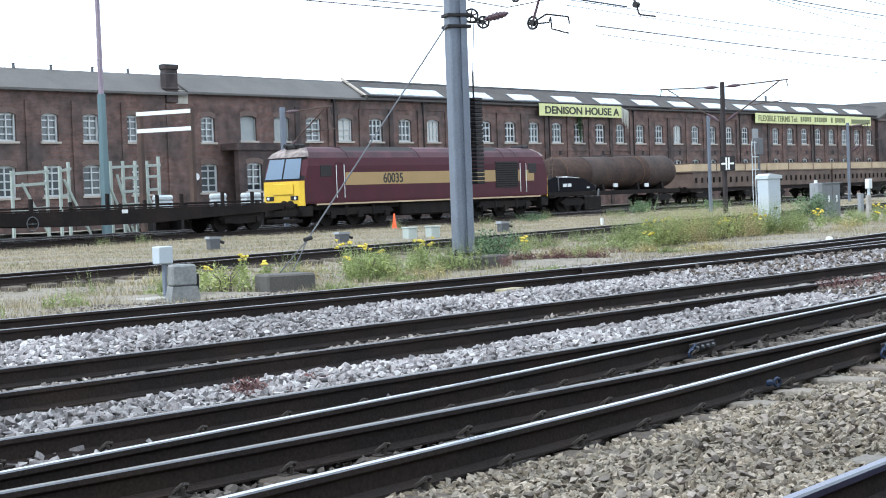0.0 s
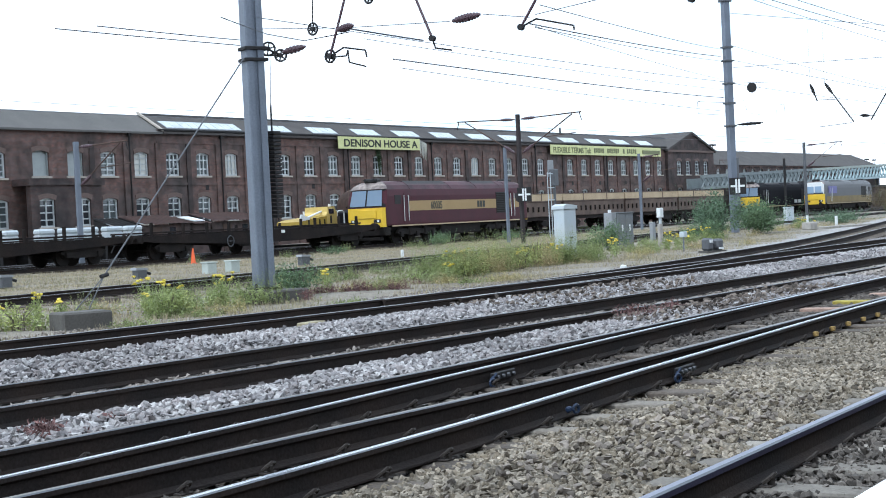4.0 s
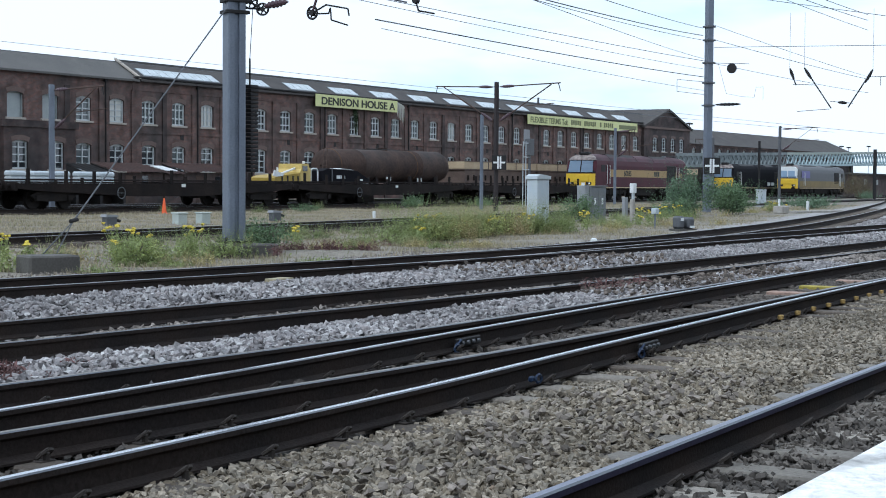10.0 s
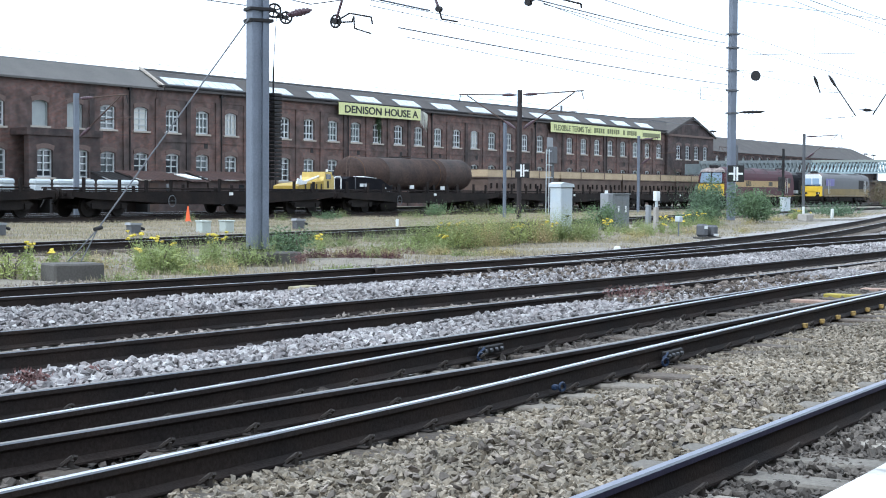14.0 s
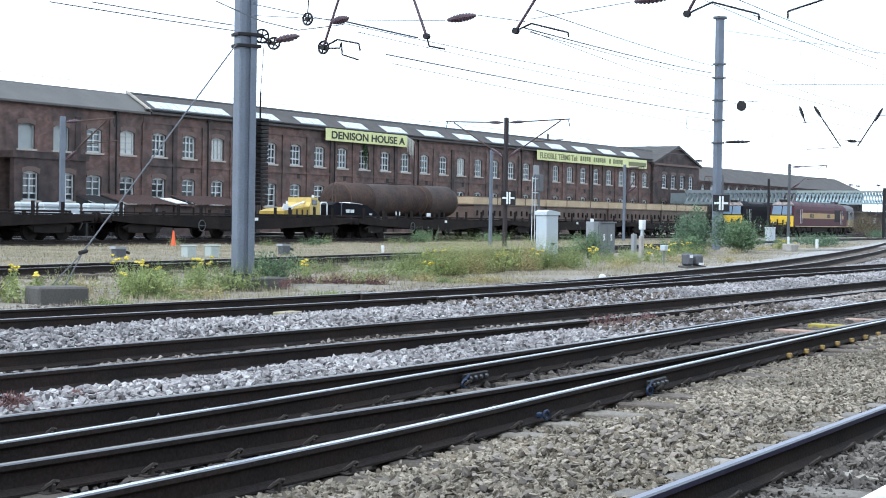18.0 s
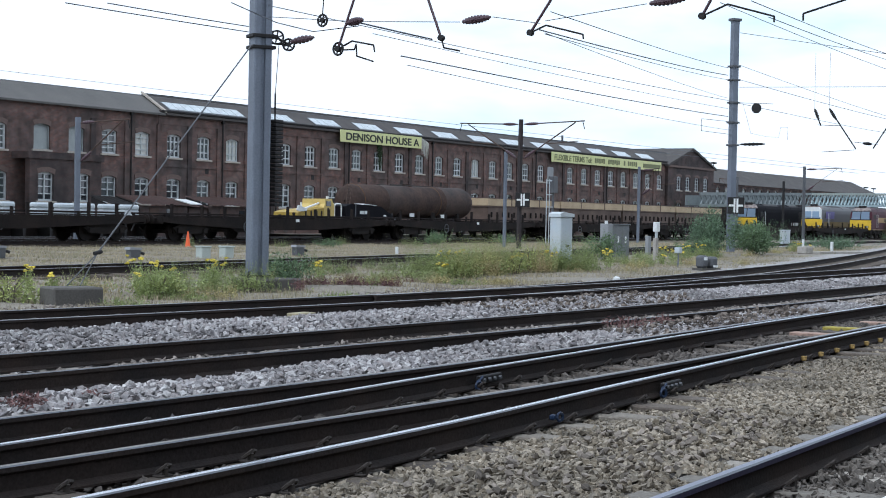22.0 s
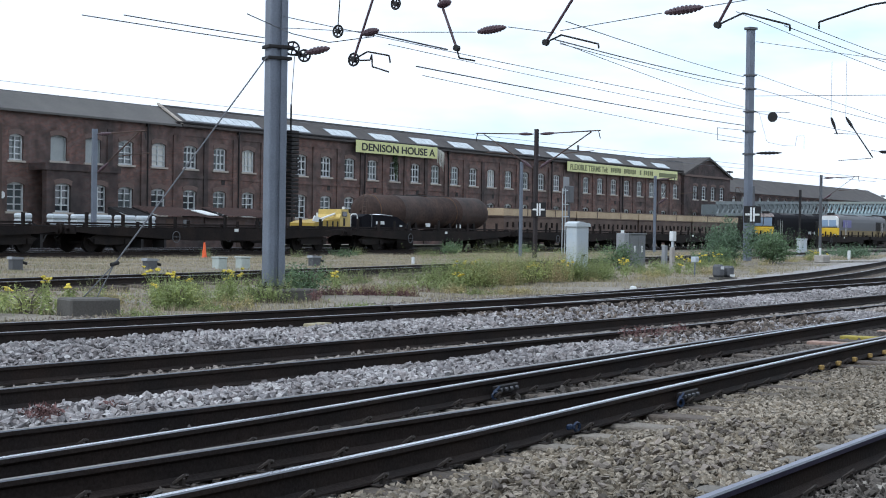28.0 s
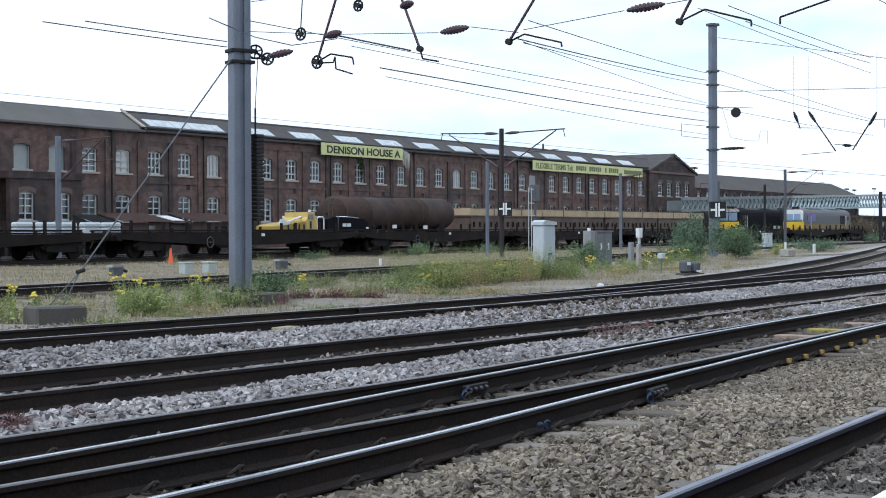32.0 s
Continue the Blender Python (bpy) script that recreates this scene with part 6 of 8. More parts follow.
opposite2 = thing("catenary_mast", pose(82.2, -4.4, 0.9), "grey galvanised mast on the platform", "mast", "overhead line masts")
part("column", box(bmesh.new(), -0.2, 0.2, -0.15, 0.15, 0, 12.0, 0.02), GALV, opposite2)


# running wires: a contact wire and a sagging carrier with droppers over each line
def catenary(y_at, xs, contact=4.62, carrier=5.75, sag=0.75, r=0.0065, label="contact and carrier wires over the track"):
    c = thing("overhead_wire", pose(0, 0, 0), label, "overhead wire", "overhead wires")
    bm, bm2, bm3 = bmesh.new(), bmesh.new(), bmesh.new()
    for a, b in zip(xs, xs[1:]):
        n = 8
        pts, low = [], []
        for i in range(n + 1):
            x = a + (b - a) * i / n
            s = 4 * sag * (i / n) * (1 - i / n)
            k = 1 + max(0, x - 60) * 0.012
            pts.append((x, y_at(x), carrier - s))
            low.append((x, y_at(x), contact))
            if 0 < i < n:
                tube(bm3, pts[-1], low[-1], 0.0035 * k, n=4, caps=False)
        for p, q in zip(pts, pts[1:]):
            tube(bm, p, q, r * (1 + max(0, p[0] - 60) * 0.01), n=5, caps=False)
        for p, q in zip(low, low[1:]):
            tube(bm2, p, q, r * (1 + max(0, p[0] - 60) * 0.01), n=5, caps=False)
    part("carrier_wire", bm, WIRE, c)
    part("contact_wire", bm2, WIRE, c)
    part("dropper", bm3, WIRE, c)
    return c


SPANS = [-31.5, 25.3, 82.2, 139, 196, 253]
for w, cz, kz in ((WAY_MAIN, 4.70, 5.6),):
    catenary(lambda x, w=w: float(w(x)) + GAUGE / 2 + 0.2 * math.sin(x * 0.06), SPANS, cz, kz)
feeder = thing("feeder_wires", pose(0, 0, 0), "feeder and earth wires strung along the masts", "overhead wire")
WIRES = [
    ((20.0, 19.81, 4.92), (25.0, 19.68, 4.97), 0.0108),
    ((20.0, 18.82, 4.86), (25.0, 19.68, 5.08), 0.0108),
    ((23.0, 18.52, 5.24), (25.3, 19.20, 5.17), 0.0108),
    ((25.3, 19.20, 5.17), (25.6, 18.50, 4.99), 0.0108),
    ((25.6, 18.50, 4.99), (25.6, 17.40, 5.05), 0.0095),
    ((25.3, 19.42, 5.53), (82.2, 30.96, 8.17), 0.0095),
    ((25.3, 17.40, 5.12), (27.5, 16.85, 4.97), 0.0175),
    ((25.3, 16.20, 4.38), (82.2, 31.00, 7.29), 0.0135),
    ((25.3, 16.86, 4.84), (82.2, 31.01, 7.73), 0.0068),
    ((25.3, 16.06, 4.20), (82.2, 30.98, 6.54), 0.0068),
    ((25.3, 13.20, 4.74), (82.2, 31.06, 9.58), 0.0135),
    ((25.3, 13.09, 4.66), (82.2, 31.05, 9.33), 0.0081),
    ((25.3, 12.98, 5.06), (82.2, 31.07, 9.99), 0.0095),
    ((25.3, 13.09, 4.68), (82.2, 31.02, 8.30), 0.0068),
    ((25.3, 8.86, 4.75), (55.0, 14.67, 7.09), 0.0081),
    ((25.3, 9.72, 5.04), (60.0, 16.00, 7.25), 0.0068),
    ((25.3, 9.17, 5.04), (55.0, 14.68, 7.29), 0.0081),
    ((82.2, 30.49, 9.35), (150.0, 39.88, 11.59), 0.0095),
    ((82.2, 30.51, 10.16), (150.0, 39.88, 11.81), 0.0081),
    ((82.2, 30.46, 8.03), (150.0, 39.84, 10.29), 0.0081),
    ((-20, 48.5, 6.7), (160, 46, 6.9), 0.0068),
    ((-20, 44, 6.5), (160, 40, 6.6), 0.0068),
]
for a, b, thick in WIRES:
    bm = bmesh.new()
    p, q = Vector(a), Vector(b)
    rows = []
    for i in range(9):
        k = i / 8
        c, rr = p.lerp(q, k) - Vector((0, 0, 4 * 0.0012 * (q - p).length * k * (1 - k))), thick * (1 + 0.012 * max(0, p.lerp(q, k).x - 30))
        rows.append([bm.verts.new(c + Vector((0, math.cos(t), math.sin(t))) * rr) for t in (0.3, 1.56, 2.81, 4.07, 5.33)])
    for r0, r1 in zip(rows, rows[1:]):
        for i in range(5):
            bm.faces.new((r0[i], r0[(i + 1) % 5], r1[(i + 1) % 5], r1[i]))
    part("wire", bm, WIRE, feeder)

# ---- lineside cabinets, boxes, posts ----
cab = thing("location_cabinet", pose(43.5, 21.8, -0.28, 0, 0, -22), "tall pale grey lineside cabinet with a sloped hood", "cabinet", "lineside cabinets")
part("body", box(bmesh.new(), -0.25, 0.25, -0.25, 0.25, 0.06, 1.68, 0.015), CABINET, cab)
part("hood", prism(bmesh.new(), [(-0.29, 1.681), (0.29, 1.681), (0.28, 1.78), (-0.14, 1.84), (-0.28, 1.78)], "y", -0.29, 0.29), CABINET, cab)
part("cabinet_base", box(bmesh.new(), -0.28, 0.28, -0.28, 0.28, -0.1, 0.059, 0.01), CONCRETE, cab)
part("cabinet_door", box(bmesh.new(), -0.22, 0.22, -0.265, -0.251, 0.14, 1.62, 0.004), CABINET, cab)
part("door_handle", box(bmesh.new(), -0.05, 0.07, -0.305, -0.266, 0.76, 0.81, 0.01), IRON, cab)
RELAY_GREY = mat("weathered dark grey paint", (0.15, 0.165, 0.178), 0.65, vary=0.2, scale=3, fine=30, second=(0.15, 0.15, 0.145))
cab2 = thing("relay_cabinet", pose(58.7, 27.0, -0.28, 0, 0, -25), "grey double-door relay cabinet with a paler end unit", "cabinet", "lineside cabinets")
part("body", box(bmesh.new(), -0.25, 0.60, -0.3, 0.3, 0.05, 1.45, 0.02), RELAY_GREY, cab2)
part("end_unit", box(bmesh.new(), -0.52, -0.26, -0.26, 0.26, 0.05, 1.50, 0.02), CABINET_GREY, cab2, "paler grey end cabinet")
part("roof_plate", box(bmesh.new(), -0.25, 0.65, -0.34, 0.34, 1.451, 1.50, 0.01), RELAY_GREY, cab2)
part("plinth_rail", box(bmesh.new(), -0.55, 0.65, -0.32, 0.32, -0.1, 0.049), CONCRETE, cab2)
for x in (-0.02, 0.37):
    part("cabinet_door", box(bmesh.new(), x - 0.18, x + 0.19, -0.318, -0.301, 0.12, 1.38, 0.004), RELAY_GREY, cab2)
    part("warning_label", box(bmesh.new(), x - 0.03, x + 0.05, -0.325, -0.319, 0.72, 0.98), WHITE, cab2)
part("roof_lamp", tube(bmesh.new(), (-0.4, 0, 1.5), (-0.4, 0, 1.62), 0.07, n=8), WHITE, cab2)

CABINET_GREEN = mat("pale green-grey paint", (0.40, 0.44, 0.41), 0.6, vary=0.12, scale=3, fine=30)
BOX_GREY = mat("worn dark grey paint", (0.15, 0.16, 0.16), 0.7, vary=0.25, scale=5, fine=30, second=(0.22, 0.225, 0.22))
machine_box = thing("point_heating_box", pose(16.02, 17.85, -0.27, 0, 0, -30), "grey ribbed trackside box with a pale post beside it", "equipment box")
part("upper_box", box(bmesh.new(), -0.19, 0.19, -0.18, 0.18, 0.27, 0.60, 0.03), BOX_GREY, machine_box)
part("lower_box", prism(bmesh.new(), [(-0.24, 0.0), (0.24, 0.0), (0.19, 0.268), (-0.19, 0.268)], "y", -0.22, 0.22), BOX_GREY, machine_box)
part("side_hinge", box(bmesh.new(), 0.191, 0.24, -0.1, 0.1, 0.2, 0.45, 0.01), IRON, machine_box)
post_box = thing("post_mounted_box", pose(16.55, 18.85, -0.27), "pale grey junction box on a thin post", "junction box")
part("post", tube(bmesh.new(), (0, 0, -0.1), (0, 0, 0.62), 0.04, n=8), GALV, post_box)
part("housing", box(bmesh.new(), -0.17, 0.12, -0.09, 0.09, 0.58, 0.86, 0.015), CABINET, post_box)
part("foot_slab", box(bmesh.new(), -0.5, 0.22, -0.25, 0.2, -0.05, 0.06, 0.02), CONCRETE, post_box)
for x, y, w, h2, m, lab in ((42.0, 34.9, 0.34, 0.46, CABINET_GREEN, "pale grey trackside box on short legs"), (43.15, 34.8, 0.34, 0.46, CABINET_GREEN, "pale grey trackside box on short legs")):
    b = thing("trackside_box", pose(x, y, -0.27, 0, 0, -25), lab, "equipment box", "trackside boxes")
    part("housing", box(bmesh.new(), -w / 2, w / 2, -0.25, 0.25, 0.02, h2 - 0.05, 0.015), m, b)
    part("lid", box(bmesh.new(), -w / 2 - 0.03, w / 2 + 0.03, -0.28, 0.28, h2 - 0.049, h2, 0.01), m, b)
    for s in (-1, 1):
        part("leg", box(bmesh.new(), s * w * 0.36 - 0.04, s * w * 0.36 + 0.04, -0.2, 0.2, -0.05, 0.019), GALV_DARK, b)
for x, y, lab in ((38.9, 35.3, "grey point machine with a domed lid"), (49.6, 36.4, "grey point machine with a dark fitting"), (36.0, 38.5, "grey point machine beside the yard siding")):
    b = thing("point_machine", pose(x, y, -0.27, 0, 0, -20), lab, "point machine", "point machines")
    part("casing", prism(bmesh.new(), [(-0.17, 0.0), (0.17, 0.0), (0.18, 0.34), (-0.18, 0.34)], "y", -0.17, 0.17), GALV_DARK, b)
    part("lid", prism(bmesh.new(), [(-0.24, 0.341), (0.22, 0.341), (0.20, 0.41), (-0.20, 0.43)], "y", -0.2, 0.2), CABINET_GREY, b)
    part("crank", tube(bmesh.new(), (0.17, -0.1, 0.26), (0.34, -0.1, 0.2), 0.05, n=8), IRON, b)
relay = thing("ground_signal", pose(49.6, 19.35, -0.27, 0, 0, -25), "dark grey ground signal pair with white faces", "signal")
for dx, h2 in ((-0.21, 0.48), (0.24, 0.44)):
    part("casing", box(bmesh.new(), dx - 0.16, dx + 0.16, -0.16, 0.2, 0.05, h2, 0.07), GALV_DARK, relay)
part("signal_face", box(bmesh.new(), -0.28, -0.14, -0.18, -0.161, 0.32, 0.42), WHITE, relay)
part("signal_face", box(bmesh.new(), 0.14, 0.34, -0.20, -0.161, 0.08, 0.15), WHITE, relay)
part("mounting_plate", box(bmesh.new(), -0.42, 0.45, -0.2, 0.25, -0.06, 0.049), CONCRETE_DARK, relay)


def marker(x, y, h2, w, material, label, cap=None, name="marker_post"):
    p = thing(name, pose(x, y, -0.27, 0, 0, -20), label, "post", "marker posts")
    part("shaft", box(bmesh.new(), -w, w, -w, w, -0.1, h2, 0.01), material, p)
    if cap:
        part("head", box(bmesh.new(), -cap[0], cap[0], -0.12, 0.12, h2 + 0.001, h2 + cap[1], 0.02), cap[2], p)
    return p


marker(66.9, 28.6, 1.15, 0.055, CABINET, "pale post with a white domed head", (0.12, 0.45, WHITE))
marker(66.2, 28.7, 0.95, 0.10, CABINET_GREY, "stout grey post beside a domed post")
marker(58.2, 24.9, 0.95, 0.08, CONCRETE, "short weathered concrete post")
marker(51.1, 21.0, 0.50, 0.022, GALV, "thin post with a small grey box", (0.09, 0.20, CABINET))
marker(94.4, 28.7, 0.62, 0.07, WHITE, "short white distance post")
marker(99.0, 32.0, 0.7, 0.06, WHITE, "short white distance post")
marker(55.4, 35.5, 0.35, 0.05, WHITE, "short white peg in the dry grass")
marker(40.2, 31.2, 0.32, 0.06, CABINET, "short grey peg by the siding")
small_cab = thing("lineside_cabinet", pose(112.0, 37.6, -0.27, 0, 0, -30), "small pale cabinet far down the yard", "cabinet", "lineside cabinets")
part("body", box(bmesh.new(), -0.30, 0.30, -0.25, 0.25, 0.0, 1.2, 0.02), CABINET, small_cab)
part("lid", box(bmesh.new(), -0.33, 0.33, -0.28, 0.28, 1.201, 1.28, 0.02), CABINET, small_cab)
wb = thing("concrete_trough_lid", pose(84.5, 27.2, -0.27, 0, 0, -15), "broken pale concrete trough lids by the branch track", "concrete slab")
part("slab", box(bmesh.new(), -0.35, 0.35, -0.3, 0.3, 0.0, 0.42, 0.04), CONCRETE, wb)
part("long_slab", box(bmesh.new(), 1.2, 6.5, -0.2, 0.35, -0.05, 0.14, 0.03), CONCRETE, wb)
cone = thing("traffic_cone", pose(56.4, 47.8, -0.27), "orange traffic cone in the dry grass", "traffic cone")
bm = bmesh.new()
tube(bm, (0, 0, 0.05), (0, 0, 0.76), 0.125, 0.035, n=14)
part("cone_body", bm, ORANGE, cone)
part("cone_base", box(bmesh.new(), -0.19, 0.19, -0.19, 0.19, 0.0, 0.05, 0.01), ORANGE, cone)
solid("white_stone", box(bmesh.new(), -0.10, 0.10, -0.08, 0.08, -0.05, 0.08, 0.03), WHITE, "white painted stone at the gravel edge", "stone", m=pose(37.2, 17.0, -0.24, 8, 5, 30))
solid("pale_pad", box(bmesh.new(), -0.22, 0.22, -0.10, 0.10, -0.05, 0.03, 0.01), mat("lichened pale pad", (0.33, 0.29, 0.19), 0.9), "pale lichened timber end by the outer rail", "timber", m=pose(17.2, 12.55, -0.10, 0, 0, 4))

# signal on its post in the yard
signal = thing("colour_light_signal", pose(90.5, 46.0, -0.27), "grey signal head on a post with a small caged platform", "signal")
part("post", tube(bmesh.new(), (0, 0, 0), (0, 0, 3.6), 0.09, n=8), GALV_DARK, signal)
part("signal_head", box(bmesh.new(), -0.30, 0.30, -0.2, 0.2, 3.4, 4.5, 0.04), GALV_DARK, signal)
part("backboard", box(bmesh.new(), -0.42, 0.42, 0.201, 0.24, 4.0, 5.1, 0.02), CABINET_GREY, signal)
for z in (2.5, 3.3, 4.2):
    part("platform_rail", tube(bmesh.new(), (-1.3, -0.2, z), (0, 0, z), 0.03, n=5), CABINET, signal)
for x in (-1.3, -0.9):
    part("ladder_stile", tube(bmesh.new(), (x, -0.2, 0), (x, -0.2, 4.3), 0.03, n=5), CABINET, signal)

# rail joint clamps in blue and a yellow chaired stretch
for x, w, dy in ((11.3, WAY_MAIN, GAUGE), (11.8, WAY_MAIN, 0.0)):
    j = thing("rail_joint_clamp", pose(x, float(w(x)) + dy - 0.055, 0, 0, 0, 3), "blue insulated joint fitting bolted on the rail", "rail fitting", "joint clamps")
    part("fishplate", box(bmesh.new(), -0.22, 0.22, -0.03, 0.0, -0.12, -0.05, 0.008), IRON, j)
    part("blue_ring", ring(bmesh.new(), (-0.25, -0.045, -0.125), (0.5, 1, 0), 0.03, 0.012, 12), BLUE_PLASTIC, j)
    part("blue_lead", tube(bmesh.new(), (-0.25, -0.03, -0.10), (-0.16, -0.035, -0.06), 0.012, n=6), BLUE_PLASTIC, j)
    for k in range(4):
        part("bolt", tube(bmesh.new(), (-0.15 + 0.1 * k, -0.06, -0.085), (-0.15 + 0.1 * k, -0.036, -0.085), 0.015, n=6), GALV_DARK, j)
lone = thing("rail_bond", pose(9.45, float(WAY_MAIN(9.45)) - 0.075, -0.10), "small blue cable bond at the rail foot", "rail fitting", "joint clamps")
part("bond_clip", box(bmesh.new(), -0.05, 0.0, -0.04, 0.0, -0.02, 0.02, 0.01), BLUE_PLASTIC, lone)
part("bond_eye", ring(bmesh.new(), (0.02, -0.05, 0), (0.3, 1, 0), 0.028, 0.011, 10), BLUE_PLASTIC, lone)
YPLANK = mat("yellow painted timber", (0.36, 0.30, 0.06), 0.8, vary=0.3, scale=9, fine=50)
PINKISH = mat("pinkish bare timber", (0.36, 0.25, 0.20), 0.85, vary=0.3, scale=7, fine=50)
YCLIP = mat("yellow painted chair", (0.40, 0.27, 0.09), 0.8, vary=0.5, scale=9, fine=50)
me = mesh_of("yellow_chair", box(bmesh.new(), -0.035, 0.03, -0.05, 0.0, -0.16, -0.11, 0.007), YCLIP)
chairs = thing("yellow_rail_chairs", pose(0, 0, 0), "yellow painted chairs along the rail foot", "rail fitting")
for i in range(10):
    x = 15.7 + 0.65 * i
    put("yellow_chair", me, chairs, pose(x, float(WAY_MAIN(x)) - 0.06, 0))
for x, y, m2, lab in ((21.0, 6.3, YPLANK, "yellow painted crossing timber"), (19.6, 6.3, PINKISH, "pinkish bare crossing timber"), (22.6, 6.25, PINKISH, "pinkish bare crossing timber")):
    solid("crossing_timber", box(bmesh.new(), -0.11, 0.11, -0.36, 0.36, -0.12, 0.02, 0.01), m2, lab, "timber", "crossing timbers", m=pose(x, y - 0.2, -0.155))

# ---- yard clutter behind the train ----
tower = thing("lighting_column", pose(52.4, 64.0, -0.25), "tall tapering pale blue-green yard lighting column", "lighting column")
part("lower_column", tube(bmesh.new(), (0, 0, 0), (0, 0, 7.4), 0.27, 0.21, n=10), mat("blue-grey column paint", (0.115, 0.175, 0.195), 0.6, vary=0.15, scale=1), tower)
# the pink in this grey is a lens colour fringe put into the paint
part("upper_column", tube(bmesh.new(), (0, 0, 7.4), (0, 0, 19), 0.14, 0.09, n=8), mat("grey with painted pink fringe", (0.25, 0.205, 0.25), 0.6, scale=1), tower, "thin upper column tinted by a painted colour fringe")
part("stay", tube(bmesh.new(), (1.4, -0.2, 0.1), (0.15, 0, 2.9), 0.07, n=6), GREEN_PALE, tower)
gaugeframe = thing("loading_gauge_frame", pose(51.9, 58.6, -0.25, 0, 0, 14), "rusty two-post frame with two white crossbars", "track frame")
for dy in (-1.5, 1.5):
    part("post", box(bmesh.new(), -0.14, 0.14, dy - 0.12, dy + 0.12, 0, 6.3, 0.01), RUSTY, gaugeframe)
for z in (6.0, 5.15):
    part("crossbar", box(bmesh.new(), -0.18, -0.141, -1.6, 1.6, z, z + 0.2, 0.005), WHITE, gaugeframe, "white crossbar")


def trestle(x, y, w, h2, label, rails, posts=2, braces=((0.15, 1.0),)):
    """A weathered timber frame: posts, crossrails and raking struts."""
    t = thing("timber_trestle", pose(x, y, -0.25), label, "trestle", "trestles")
    for k in range(posts):
        dx = w * k / (posts - 1)
        part("post", box(bmesh.new(), dx - 0.07, dx + 0.07, -0.07, 0.07, 0, h2 * (1.06 if k == posts - 1 else 1.0), 0.01), GREEN_PALE, t)
    for a, b, f in rails:
        part("crossrail", prism(bmesh.new(), [(a * w, h2 * f - 0.12), (b * w, h2 * f - 0.02), (b * w, h2 * f + 0.12), (a * w, h2 * f + 0.02)], "y", -0.12, -0.071), GREEN_PALE, t)
    for a, b in braces:
        part("brace", tube(bmesh.new(), (a * w, -0.1, h2 * 0.82), (b * w, -0.35, 0.0), 0.075, n=6), GREEN_PALE, t)
    return t


trestle(47.0, 64.5, 2.1, 3.5, "pale green weathered timber trestle", ((-0.08, 1.05, 0.97), (-0.05, 1.0, 0.8), (-0.05, 1.0, 0.45)), braces=((0.25, 0.95),))
trestle(50.0, 64.6, 0.55, 3.7, "narrow pale green timber trestle with a raking strut", ((-0.2, 1.2, 0.95), (-0.2, 1.2, 0.6)), braces=((0.3, 3.0),))
trestle(53.3, 64.6, 3.3, 3.95, "wide pale green timber trestle with many rails", ((0.0, 1.02, 0.93), (0.18, 1.0, 0.78), (0.18, 0.98, 0.6), (0.18, 0.7, 0.42)), 5, ((0.55, 0.98), (0.1, 0.35)))
for i, (x, w) in enumerate(((59.4, 1.25), (61.9, 1.55), (63.6, 1.6), (65.4, 1.5), (67.1, 1.7), (69.0, 1.6), (55.3, 1.4))):
    v = thing("white_equipment_crate", pose(x, 63.5 + 0.1 * (i % 2), -0.25), "white rounded equipment crate in a row by the sheds", "crate", "white crates")
    part("crate_body", box(bmesh.new(), 0, w - 0.32, -0.25, 0.25, 1.102, 1.75, 0.05), CABINET, v)
    part("crate_lid", box(bmesh.new(), -0.03, w - 0.29, -0.28, 0.28, 1.751, 2.08, 0.10), CABINET, v)
    part("crate_label", box(bmesh.new(), 0.5, 0.8, -0.265, -0.251, 1.2, 1.5), WHITE, v)
staging = thing("storage_staging", pose(54.6, 63.5, -0.25), "dark timber staging under the white crates", "staging")
part("deck", box(bmesh.new(), 0, 16.4, -0.5, 0.5, 0.95, 1.1, 0.01), IRON, staging)
for k in range(9):
    part("leg", box(bmesh.new(), 0.1 + 2.0 * k, 0.3 + 2.0 * k, -0.45, 0.45, 0, 0.949), IRON, staging)
# added dark sheet that stands in for the shade below the deck
part("backing_board", box(bmesh.new(), 0.05, 16.35, 0.451, 0.49, 0.02, 0.949), WAGON_DARK, staging)
